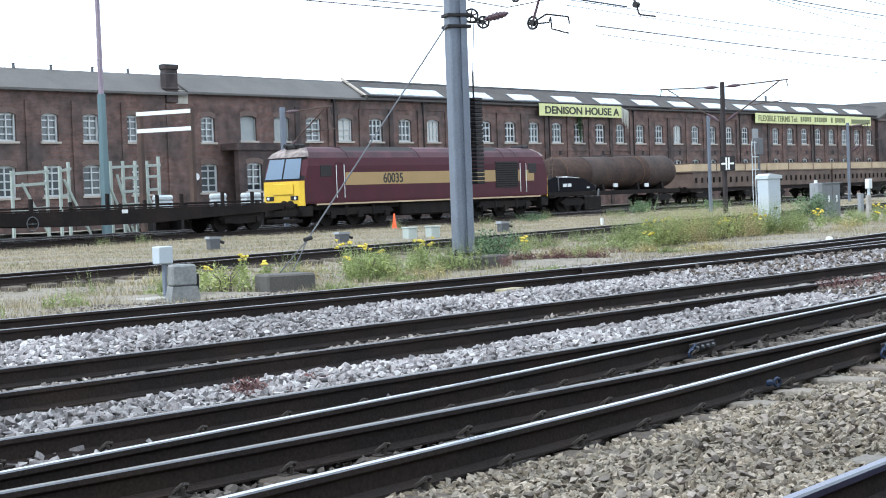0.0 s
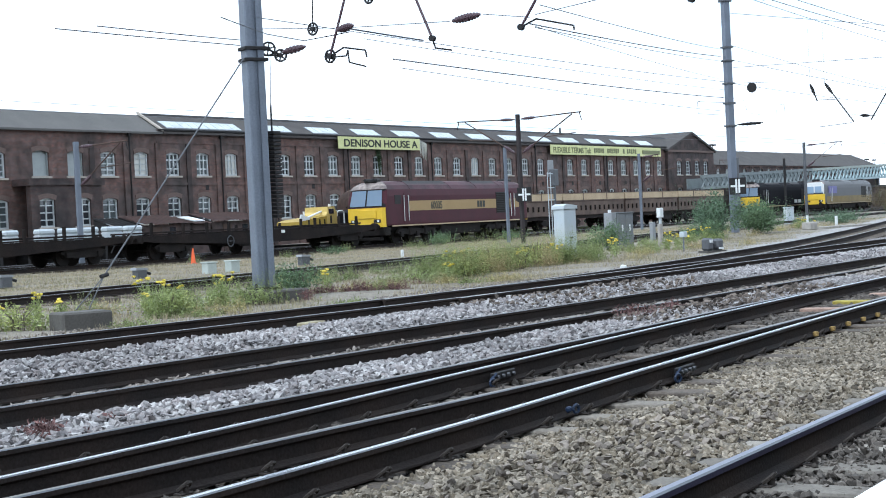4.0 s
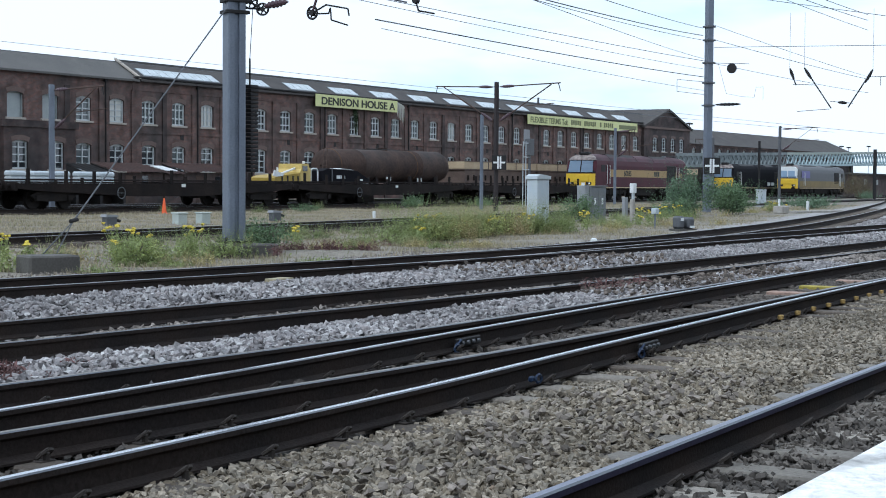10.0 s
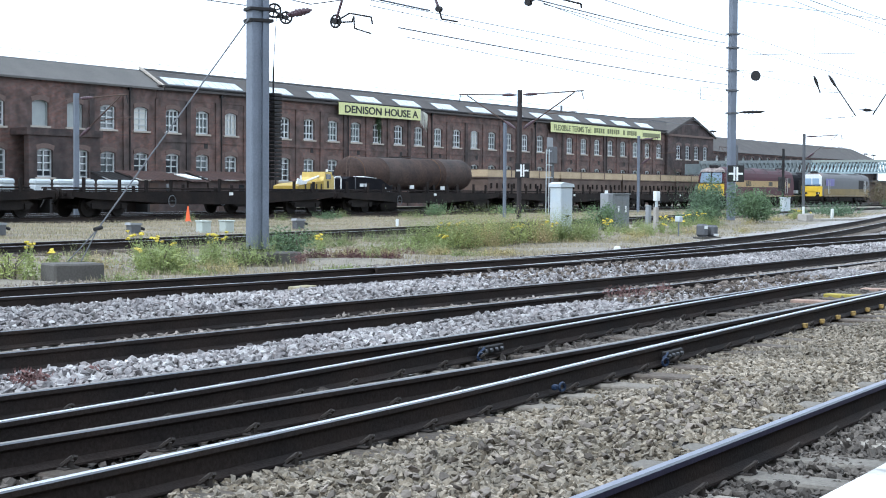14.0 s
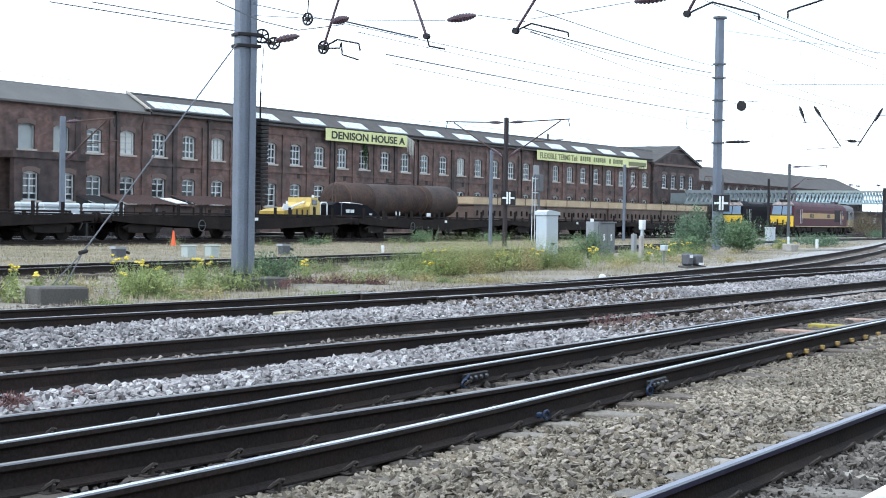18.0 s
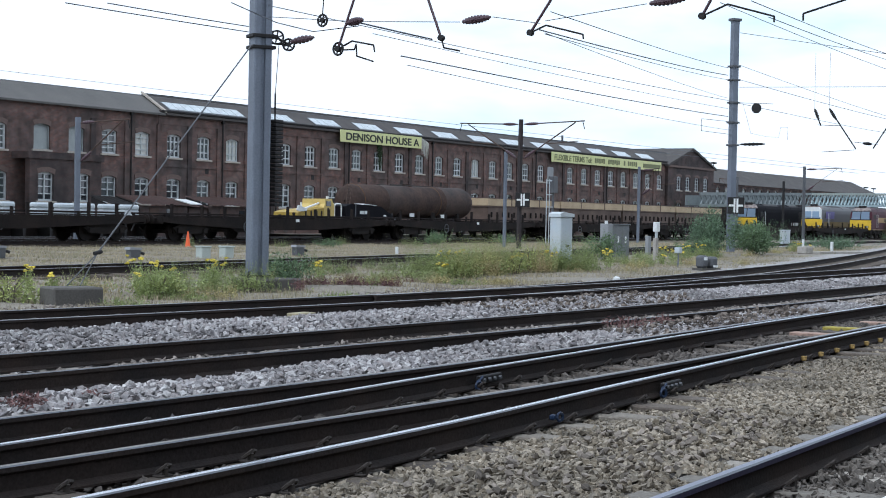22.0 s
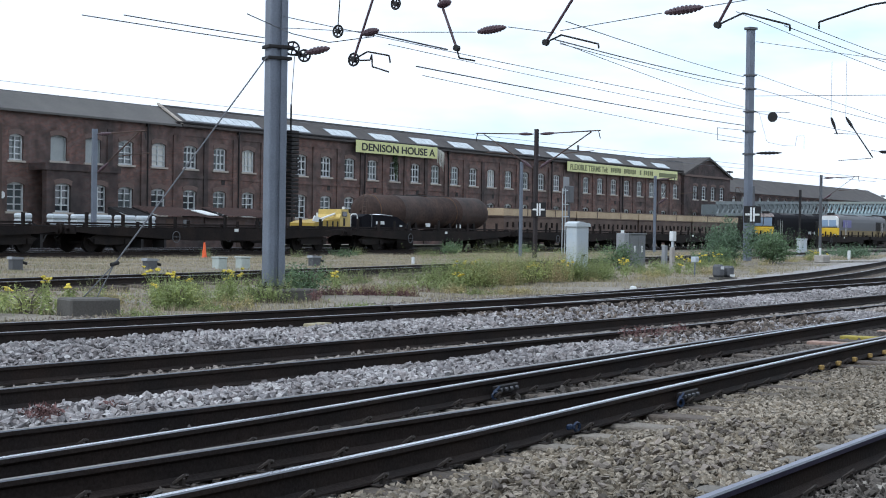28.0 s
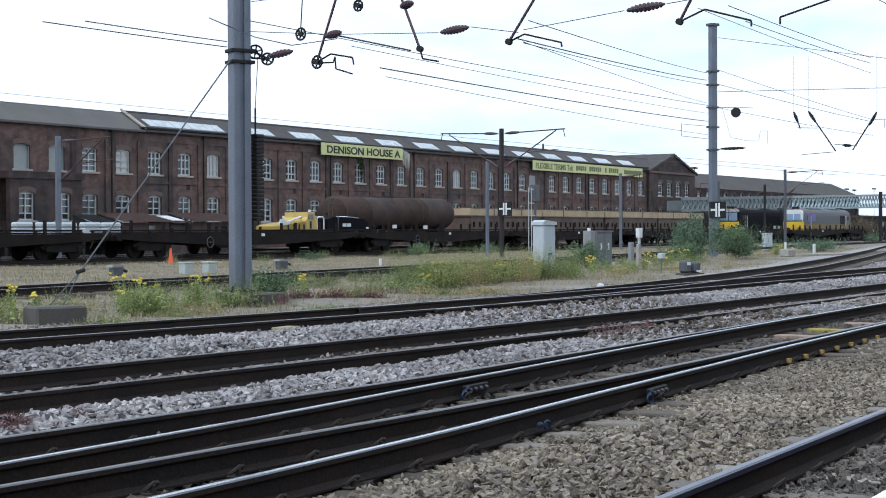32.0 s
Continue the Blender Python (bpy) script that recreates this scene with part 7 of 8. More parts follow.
for x0, x1, ze, zt, lab, white in ((70.9, 73.0, 1.95, 2.62, "small dark lean-to with a felted roof", False), (73.1, 77.7, 2.13, 2.72, "low lean-to shed with a rusted corrugated roof", False), (77.8, 79.7, 2.05, 2.60, "low lean-to shed with rusted roof and a pale sheet", True), (79.8, 85.6, 2.2, 2.78, "low lean-to shed with a rusted corrugated roof", False)):
    s = thing("lean_to_shed", pose(x0, 65.9, -0.25), lab, "shed", "lean-to sheds")
    w = x1 - x0
    part("shed_wall", box(bmesh.new(), 0.05, w - 0.05, 0, 2.0, 0, ze - 0.05), BRICK_DARK, s)
    bm = bmesh.new()
    n = max(8, int(w * 4.5) // 2 * 2)
    prof = [(w * i / n, 0.03 * (i % 2)) for i in range(n + 1)]
    lo = [bm.verts.new((x, -0.35, ze + z)) for x, z in prof]
    hi = [bm.verts.new((x, 2.1, zt + z)) for x, z in prof]
    for i in range(n):
        bm.faces.new((lo[i], lo[i + 1], hi[i + 1], hi[i]))
    bmesh.ops.solidify(bm, geom=bm.faces[:], thickness=0.03)
    part("corrugated_roof", bm, IRON if x0 < 72 else RUST_SHEET, s)
    part("gable_end", prism(bmesh.new(), [(0, ze - 0.049), (2.0, ze - 0.049), (2.0, zt - 0.06)], "x", 0.06, 0.16), IRON, s)
    if w > 3:
        part("shed_window", box(bmesh.new(), w * 0.55, w * 0.55 + 0.55, -0.03, -0.001, 1.3, 1.9), PANE, s)
        part("shed_door", box(bmesh.new(), w * 0.2, w * 0.2 + 0.85, -0.04, -0.001, 0.02, 1.95), RUSTY, s)
    if white:
        part("white_sheet", prism(bmesh.new(), [(0.1, ze + 0.16), (1.5, zt - 0.08), (1.5, zt - 0.02), (0.1, ze + 0.22)], "x", 0.35, 1.45), WHITE, s)

# lattice walkway beyond the locomotives
walkway = thing("lattice_walkway", pose(168, 66.5, 0), "pale blue-green lattice girder walkway on posts", "walkway")
zb, zt2 = lambda x: 3.52 + 0.0158 * x, lambda x: 4.84 + 0.0228 * x
WALK_GREY = mat("weathered grey-green girder paint", (0.20, 0.23, 0.235), 0.7, vary=0.2, scale=1, fine=14)
for a, b, n, thick, paint, chord in ((0.0, 40.5, 26, 0.09, WALK_GREY, WALK_GREY), (40.6, 128.0, 50, 0.12, TEAL, GREEN_PALE)):
    for z, h, name in ((zb, 0.16, "bottom_chord"), (zt2, 0.17, "top_chord")):
        part(name, prism(bmesh.new(), [(a, z(a) - h), (b, z(b) - h), (b, z(b) + h), (a, z(a) + h)], "y", -0.12, 0.12), chord if name == "top_chord" else paint, walkway)
    for i in range(n):
        u, v = a + (b - a) * i / n, a + (b - a) * (i + 1) / n
        part("lattice_bar", tube(bmesh.new(), (u, 0, zb(u)), (v, 0, zt2(v)), thick, n=4), paint, walkway)
        part("lattice_bar", tube(bmesh.new(), (u, 0.05, zt2(u)), (v, 0.05, zb(v)), thick, n=4), paint, walkway)
part("walkway_deck", prism(bmesh.new(), [(0, zb(0) - 0.14), (128, zb(128) - 0.14), (128, zb(128)), (0, zb(0))], "y", 0.15, 1.9), GALV_DARK, walkway)
part("back_parapet", prism(bmesh.new(), [(0, zb(0)), (40.5, zb(40.5)), (40.5, zt2(40.5) - 0.2), (0, zt2(0) - 0.2)], "y", 1.75, 1.85), WALK_GREY, walkway)
for i in range(9):
    x = 4 + 14.5 * i
    part("support_post", box(bmesh.new(), x - 0.2, x + 0.2, 0.9, 1.3, -0.25, zb(x) - 0.15), GALV_DARK, walkway)
shed_far = thing("far_canopy_building", pose(226, 58.5, -0.25), "distant low building with a pale canopy", "building")
part("wall", box(bmesh.new(), 0, 60, 6.5, 20, 0, 3.4), BRICK_DARK, shed_far)
part("canopy_roof", box(bmesh.new(), -2, 62, 5.6, 21, 3.401, 3.65), IRON, shed_far)
for i in range(8):
    part("window", box(bmesh.new(), 3 + 7 * i, 4.2 + 7 * i, 6.42, 6.49, 1.9, 2.7), BLIND, shed_far)

for x, z in [(304.4, 9.15), (309.7, 9.06), (324.7, 9.64), (222.4, 10.59)]:
    d = thing("distant_lamp", pose(x, 86.0, -0.25), "distant floodlight head on a thin column behind the works", "lamp", "distant lamps")
    part("column", tube(bmesh.new(), (0, 0, 0), (0, 0, z + 0.25), 0.06, n=6), CABINET_GREY, d)
    part("lamp_head", box(bmesh.new(), -0.7, 0.7, -0.3, 0.3, z + 0.2, z + 0.45, 0.06), IRON, d)


# ---- ballast stones ----
def chip():
    """An angular broken stone: the hull of a few points thrown on an uneven ball."""
    bm = bmesh.new()
    for _ in range(11):
        c = RNG.normal(size=3)
        bm.verts.new(c / np.linalg.norm(c) * RNG.uniform(0.85, 1.25))
    got = bmesh.ops.convex_hull(bm, input=bm.verts[:])
    loose = [g for g in got["geom_interior"] + got["geom_unused"] if isinstance(g, bmesh.types.BMVert)]
    bmesh.ops.delete(bm, geom=list(set(loose)), context="VERTS")
    bmesh.ops.triangulate(bm, faces=bm.faces[:])
    bmesh.ops.recalc_face_normals(bm, faces=bm.faces[:])
    bm.verts.index_update()
    v = np.array([q.co[:] for q in bm.verts])
    f = np.array([[a.index for a in q.verts] for q in bm.faces])
    bm.free()
    return v, f


CHIPS = [chip() for _ in range(14)]


def scatter_stones(name, label, xs, ys, sizes, material, lift=0.3):
    total = len(xs)
    zs = heap(xs, ys)
    kinds = RNG.integers(0, len(CHIPS), total)
    V, Fs, start = [], [], 0
    for k, (bv, bf) in enumerate(CHIPS):
        pick = kinds == k
        n = int(pick.sum())
        if not n:
            continue
        sz = sizes[pick]
        scale = np.stack([sz * RNG.uniform(0.95, 1.55, n), sz * RNG.uniform(0.75, 1.15, n), sz * RNG.uniform(0.5, 0.85, n)], -1)
        v = bv[None] * scale[:, None, :]
        q = RNG.normal(size=(n, 4))
        q[:, 1:3] *= 0.28
        q /= np.linalg.norm(q, axis=1, keepdims=True)
        w, x, y, z = q.T
        R = np.stack([np.stack([1 - 2 * (y * y + z * z), 2 * (x * y - w * z), 2 * (x * z + w * y)], -1), np.stack([2 * (x * y + w * z), 1 - 2 * (x * x + z * z), 2 * (y * z - w * x)], -1), np.stack([2 * (x * z - w * y), 2 * (y * z + w * x), 1 - 2 * (x * x + y * y)], -1)], 1)
        place = np.stack([xs[pick], ys[pick], zs[pick] + sz * lift * RNG.uniform(0.0, 3.0, n)], -1)
        V.append((np.einsum("nij,nkj->nki", R, v) + place[:, None, :]).reshape(-1, 3))
        Fs.append((bf[None] + (start + np.arange(n) * len(bv))[:, None, None]).reshape(-1, 3))
        start += n * len(bv)
    ob = new(name, raw_mesh(name, np.concatenate(V), np.concatenate(Fs), material))
    return tagged(ob, label, "ballast", kind="stuff")


def band(x0, x1, lo, hi, per_m2, fall=0.0):
    """Random places between two ways, thinning with distance."""
    mean = float(np.mean([hi(x) - lo(x) for x in np.linspace(x0, x1, 20)]))
    n = int((x1 - x0) * mean * per_m2)
    xs = x0 + (x1 - x0) * RNG.random(n)
    ys = lo(xs) + (hi(xs) - lo(xs)) * RNG.random(n)
    if fall:
        keep = RNG.random(n) < np.clip(1.2 - (xs - x0) / (x1 - x0) * fall, 0.15, 1)
        xs, ys = xs[keep], ys[keep]
    return xs, ys


def off(w, d):
    return lambda x: w(x) + d


def stones(name, label, region, size, material, **k):
    xs, ys = region
    near = np.abs(((xs - 9.72) / 0.68 + 0.5) % 1.0 - 0.5) * 0.68
    bare = (ys > WAY_MAIN(xs) - 0.74 + 0.25 * RNG.random(len(xs)) ** 2) & (ys < WAY_MAIN(xs)) & (near < 0.15) & (xs > 8.9) & (xs < 10.7)
    ends = np.abs(((xs - 9.38) / 0.68 + 0.5) % 1.0 - 0.5) * 0.68
    bare |= (ys > WAY_NEAR(xs) + GAUGE) & (ys < 3.24 + 0.1 * RNG.random(len(xs))) & (ends < 0.13) & (xs > 7.0) & (xs < 13)
    xs, ys = xs[~bare], ys[~bare]
    scatter_stones(name, label, xs, ys, size * RNG.uniform(0.7, 1.3, len(xs)), material, **k)


BALLAST_MIXED = mat("mixed brown and grey ballast", (0.27, 0.245, 0.225), 0.9, vary=0.2, scale=0.3, fine=60, second=(0.15, 0.125, 0.105), per_island=0.5)
BALLAST_DARKISH = mat("dirty platform ballast", (0.13, 0.115, 0.10), 0.9, vary=0.2, scale=1, fine=60, second=(0.07, 0.062, 0.055), per_island=0.5)
stones("ballast_near", "brown-grey granite ballast between the platform line and turnout", band(3.2, 19, off(WAY_NEAR, GAUGE + 0.09), off(WAY_MAIN, -0.08), 1250), 0.0215, BALLAST_BROWN)
stones("ballast_near_far", "brown-grey granite ballast further along the line", band(19, 48, off(WAY_NEAR, GAUGE + 0.09), off(WAY_MAIN, -0.08), 230, 0.6), 0.036, BALLAST_BROWN)
stones("ballast_platform", "dirty ballast between the platform line rails", band(2.8, 13, off(WAY_NEAR, 0.08), off(WAY_NEAR, GAUGE - 0.07), 950), 0.021, BALLAST_DARKISH, lift=0.55)
stones("ballast_oily", "dark oily ballast in the turnout", band(3.2, 34, off(WAY_MAIN, 0.08), off(WAY_MAIN, GAUGE - 0.07), 260), 0.031, BALLAST_DARK, lift=0.35)
stones("ballast_heap_inner", "pale granite ballast heaped beside the turnout", band(4.8, 26, off(WAY_MAIN, GAUGE + 0.10), off(WAY_THIRD, -0.07), 600), 0.031, BALLAST_GREY)
stones("ballast_heap_inner_far", "pale granite ballast heaped along the through line", band(26, 60, off(WAY_MAIN, GAUGE + 0.10), off(WAY_THIRD, -0.07), 260, 0.6), 0.042, BALLAST_MIXED)
stones("ballast_third", "gritty ballast between the rails of the third line", band(6, 40, off(WAY_THIRD, 0.09), off(WAY_THIRD, GAUGE - 0.09), 420, 0.5), 0.024, BALLAST_MIXED, lift=0.6)
stones("ballast_heap_outer", "pale granite ballast heaped between the outer lines", band(6.5, 34, off(WAY_THIRD, GAUGE + 0.10), off(WAY_FOURTH, -0.07), 500), 0.034, BALLAST_GREY)
stones("ballast_heap_outer_far", "pale granite ballast heaped far along the outer lines", band(34, 75, off(WAY_THIRD, GAUGE + 0.10), off(WAY_FOURTH, -0.07), 170, 0.6), 0.045, BALLAST_GREY)
stones("ballast_fourth", "brown ballast between the rails of the outer line", band(9, 45, off(WAY_FOURTH, 0.09), off(WAY_FOURTH, GAUGE - 0.09), 130, 0.5), 0.032, BALLAST_DARK, lift=0.0)
stones("gravel_edge", "pale gravel spilled along the outer rail", band(10, 75, off(WAY_FOURTH, GAUGE + 0.08), lambda x: WAY_FOURTH(x) + GAUGE + 1.15 + 0.04 * np.maximum(0, x - 22) ** 1.25, 260, 0.5), 0.032, BALLAST_GREY)
BALLAST_EARTHY = mat("earthy brown ballast", (0.135, 0.112, 0.094), 0.9, vary=0.3, scale=0.9, fine=60, second=(0.085, 0.07, 0.06), per_island=0.6)
stones("brown_heap_outer", "earthy brown stones over the outer ballast heap", band(19.5, 25.5, off(WAY_THIRD, GAUGE + 0.25), off(WAY_FOURTH, -0.25), 60), 0.034, BALLAST_EARTHY, lift=0.75)
stones("brown_heap_inner", "earthy brown stones over the inner ballast heap", band(16.4, 23.5, off(WAY_MAIN, GAUGE + 0.2), off(WAY_THIRD, -0.15), 150), 0.032, BALLAST_EARTHY, lift=0.75)
stones("gravel_cess", "small grey gravel and dirt beyond the outer rail", band(9, 50, off(WAY_FOURTH, GAUGE + 1.1), lambda x: WAY_FOURTH(x) + GAUGE + 3.6 + 0.03 * np.maximum(0, x - 22), 130, 0.4), 0.021, BALLAST_MIXED)

# the stones nearest the platform, one by one
LOOSE = []
for bv, bf in CHIPS:
    LOOSE.append(raw_mesh("ballast_stone", bv * np.array([0.031, 0.024, 0.016]), bf, mat("loose ballast stone", (0.21, 0.182, 0.155), 0.9, vary=0.25, scale=9, fine=70, per_object=0.5) if not LOOSE else LOOSE[0].materials[0]))
for i in range(300):
    x, y = 4.6 + 6.0 * random.random(), 3.3 + 0.85 * random.random()
    z = float(heap(np.array([x]), np.array([y]))[0]) + random.uniform(0.035, 0.06)
    put("ballast_stone", LOOSE[i % len(LOOSE)], ground, pose(x, y, z, random.uniform(-35, 35), random.uniform(-35, 35), random.uniform(0, 360)))


# ---- grass and weeds ----
def blades(name, label, xs, ys, h, w, material, lean=0.5, z=None):
    n = len(xs)
    zs = heap(xs, ys) if z is None else z
    a = RNG.uniform(0, 2 * np.pi, n)
    hh = h * RNG.uniform(0.4, 1.3, n)
    ww = w * RNG.uniform(0.6, 1.4, n)
    d = np.stack([np.cos(a), np.sin(a), np.zeros(n)], -1)
    b = RNG.uniform(0, 2 * np.pi, n)
    t = np.stack([np.cos(b), np.sin(b), np.zeros(n)], -1) * (lean * hh * RNG.random(n))[:, None]
    o = np.stack([xs, ys, zs - 0.02], -1)
    v = np.stack([o - d * ww[:, None], o + d * ww[:, None], o + t * 0.4 + d * ww[:, None] * 0.6 + np.array([0, 0, 0.55]) * hh[:, None], o + t + np.array([0, 0, 1.0]) * hh[:, None]], 1)
    i = (np.arange(n) * 4)[:, None]
    f = np.concatenate([i + np.array([[0, 1, 2]]), i + np.array([[0, 2, 3]])])
    ob = new(name, raw_mesh(name, v.reshape(-1, 3), f, material))
    return tagged(ob, label, "grass", kind="stuff")


def patchy(xs, ys, s, lo):
    v = np.sin(xs * s + 1.7 * np.sin(ys * s * 0.8)) * np.sin(ys * s * 1.3 + 0.9 * np.sin(xs * s * 0.6)) + 0.35 * np.sin(xs * s * 3.1 + ys * 2.3)
    return v > lo


def field(x0, x1, y0, y1, n, lo=-9.0, s=0.5, clear=(2.6, 1.1)):
    xs, ys = x0 + (x1 - x0) * RNG.random(n) ** 1.25, y0 + (y1 - y0) * RNG.random(n)
    k = patchy(xs, ys, s, lo) & (ys > 16.6 + 0.2 * np.maximum(xs - 40, 0))
    d = ys - (WAY_YARD(xs) + GAUGE / 2)
    g = ys - (WAY_BRANCH(xs) + GAUGE / 2)
    return xs[k & ((d < -clear[0]) | (d > clear[1])) & (np.abs(g) > 1.6)], ys[k & ((d < -clear[0]) | (d > clear[1])) & (np.abs(g) > 1.6)]


blades("dry_grass", "dry straw-coloured grass over the yard", *field(22, 125, 28, 49.4, 210000), 0.10, 0.008, STRAW)
blades("yard_green_grass", "green grass tufts in the dry yard", *field(25, 120, 30, 49.5, 30000, 0.3, 0.35), 0.12, 0.010, GRASS)
blades("tall_dry_grass", "taller dry stalks beside the goods line", *field(30, 120, 42, 49.3, 20000, -0.1, 0.9), 0.18, 0.008, STRAW)
blades("siding_grass", "straggling grass between the goods line and siding", *field(36, 120, 52.8, 57.2, 14000, -0.2), 0.16, 0.016, STRAW)
blades("cess_grass", "mixed grass and weeds along the gravel edge", *field(12, 75, 16.8, 26.0, 12000, 0.5, 0.8, (1.0, 1.0)), 0.15, 0.006, GRASS)
blades("cess_straw", "dry stalks along the gravel edge", *field(12, 75, 16.4, 26.4, 90000, -0.5, 0.6, (1.0, 1.0)), 0.12, 0.005, STRAW)
blades("track_grass", "sparse grass beside the yard siding", *field(20, 110, 24.5, 34, 12000, 0.3, 0.7, (1.0, 1.0)), 0.14, 0.009, GRASS)


def sprigs(name, label, areas, material):
    """Upright leafy weeds: a thin leaning stem with small leaves along it, in clumps."""
    V, Fs, start = [], [], 0
    for x0, x1, y0, y1, n, h in areas:
        c = np.stack([RNG.uniform(x0, x1, n // 95 + 2), RNG.uniform(y0, y1, n // 95 + 2)], -1)
        p = c[RNG.integers(0, len(c), n)] + RNG.normal(size=(n, 2)) * 0.19
        z = heap(p[:, 0], p[:, 1]) - 0.02
        hh = h * RNG.uniform(0.35, 1.25, n)
        t = RNG.normal(size=(n, 2)) * 0.22 * hh[:, None]
        m = 15
        s = np.linspace(0.12, 1.0, m)[None, :] * np.ones((n, 1))
        q = np.stack([p[:, None, 0] + t[:, None, 0] * s ** 1.6, p[:, None, 1] + t[:, None, 1] * s ** 1.6, z[:, None] + hh[:, None] * s], -1)
        a = RNG.normal(size=(n, m, 3))
        a[..., 2] = np.abs(a[..., 2]) * 0.8
        a /= np.linalg.norm(a, axis=-1, keepdims=True)
        b = np.cross(a, RNG.normal(size=(n, m, 3)))
        b /= np.linalg.norm(b, axis=-1, keepdims=True)
        L = (0.055 * (1.15 - 0.75 * s) * RNG.uniform(0.6, 1.4, (n, m)))[..., None]
        leaf = np.stack([q, q + a * L * 0.5 + b * L * 0.2, q + a * L, q + a * L * 0.5 - b * L * 0.2], 2).reshape(-1, 3)
        e = np.stack([p[:, 0], p[:, 1], z], -1)
        g = np.array([0.005, 0.003, 0.0])
        stem = np.stack([e - g, e + g, q[:, -1] + g * 0.4, q[:, -1] - g * 0.4], 1).reshape(-1, 3)
        for v in (leaf, stem):
            i = (start + np.arange(len(v) // 4) * 4)[:, None]
            Fs.append(np.concatenate([i + np.array([[0, 1, 2]]), i + np.array([[0, 2, 3]])]))
            V.append(v)
            start += len(v)
    ob = new(name, raw_mesh(name, np.concatenate(V), np.concatenate(Fs), material))
    return tagged(ob, label, "weeds", kind="stuff")


WEED_DULL = mat("dull green weed leaf", (0.18, 0.23, 0.09), 0.7, vary=0.2, scale=2, fine=9, bump=0, second=(0.26, 0.26, 0.12), per_island=0.4)
WEED_DRY = mat("drying yellow-green weed", (0.38, 0.35, 0.15), 0.75, vary=0.2, scale=2, fine=9, bump=0, second=(0.33, 0.25, 0.14), per_island=0.4)
sprigs("lineside_weeds", "feathery green weeds along the gravel edge", [(34, 43, 20.2, 22.4, 1900, 0.88), (37.0, 42.6, 20.6, 22.4, 1000, 1.0), (21.2, 23.0, 18.8, 19.9, 420, 0.55), (23.4, 25.0, 19.0, 20.2, 350, 0.6), (16.6, 19, 18.8, 20.4, 200, 0.32), (17, 34, 16.6, 18.2, 260, 0.14), (12.5, 15.5, 18.4, 20, 160, 0.25), (44.5, 57, 21.6, 25.0, 800, 0.36), (59, 70, 25.2, 28, 600, 0.45)], WEED)
sprigs("dull_weeds", "dull green weeds in the cess and yard", [(26.5, 34, 18.6, 22, 700, 0.26), (17, 30, 20.5, 23.5, 70, 0.44), (30, 44, 22.2, 25.4, 700, 0.36), (46, 70, 24, 29, 700, 0.4), (84, 112, 30, 36, 500, 0.5), (60, 100, 46.5, 49.2, 400, 0.45), (38, 60, 47.8, 49.4, 160, 0.4)], WEED_DULL)
sprigs("dry_weeds", "drying yellowish weeds along the gravel edge", [(26, 34, 17.9, 20.5, 500, 0.22), (34.5, 42.5, 20.3, 22.3, 900, 0.85), (34, 58, 19.6, 23.0, 800, 0.3), (18, 26, 18.4, 21.5, 180, 0.28), (70, 100, 26.5, 31, 400, 0.35), (16, 30, 22, 24, 110, 0.3)], WEED_DRY)


sprigs("red_weeds", "reddish dry weeds along the gravel edge", [(24.6, 28.5, 18.0, 20.2, 200, 0.22), (27, 33, 18.8, 20.4, 50, 0.24)], RED_WEED)


def leafy(n, size, spread, height, bottom=0.0, dome=True, droop=0.3, rnd=None):
    """Leaves round a clump: many small bent leaves, denser towards an uneven outline."""
    rnd = rnd or RNG
    lobes = rnd.normal(size=(7, 3)) * np.array([spread[0] * 0.42, spread[1] * 0.42, height * 0.16]) + np.array([0, 0, height * 0.5])
    c = lobes[rnd.integers(0, 7, n)]
    d = rnd.normal(size=(n, 3))
    d /= np.linalg.norm(d, axis=1, keepdims=True)
    r = rnd.random(n) ** 0.45
    p = c + d * r[:, None] * np.array([spread[0] * 0.55, spread[1] * 0.55, height * 0.42])
    p[:, 2] = np.clip(p[:, 2], bottom + 0.02, None)
    a = rnd.normal(size=(n, 3))
    a /= np.linalg.norm(a, axis=1, keepdims=True)
    b = np.cross(a, rnd.normal(size=(n, 3)))
    b /= np.linalg.norm(b, axis=1, keepdims=True)
    s = size * rnd.uniform(0.6, 1.5, n)[:, None]
    v = np.stack([p - a * s, p + b * s * 0.32, p + a * s, p - b * s * 0.32], 1)
    i = (np.arange(n) * 4)[:, None]
    f = np.concatenate([i + np.array([[0, 1, 2]]), i + np.array([[0, 2, 3]])])
    return v.reshape(-1, 3), f


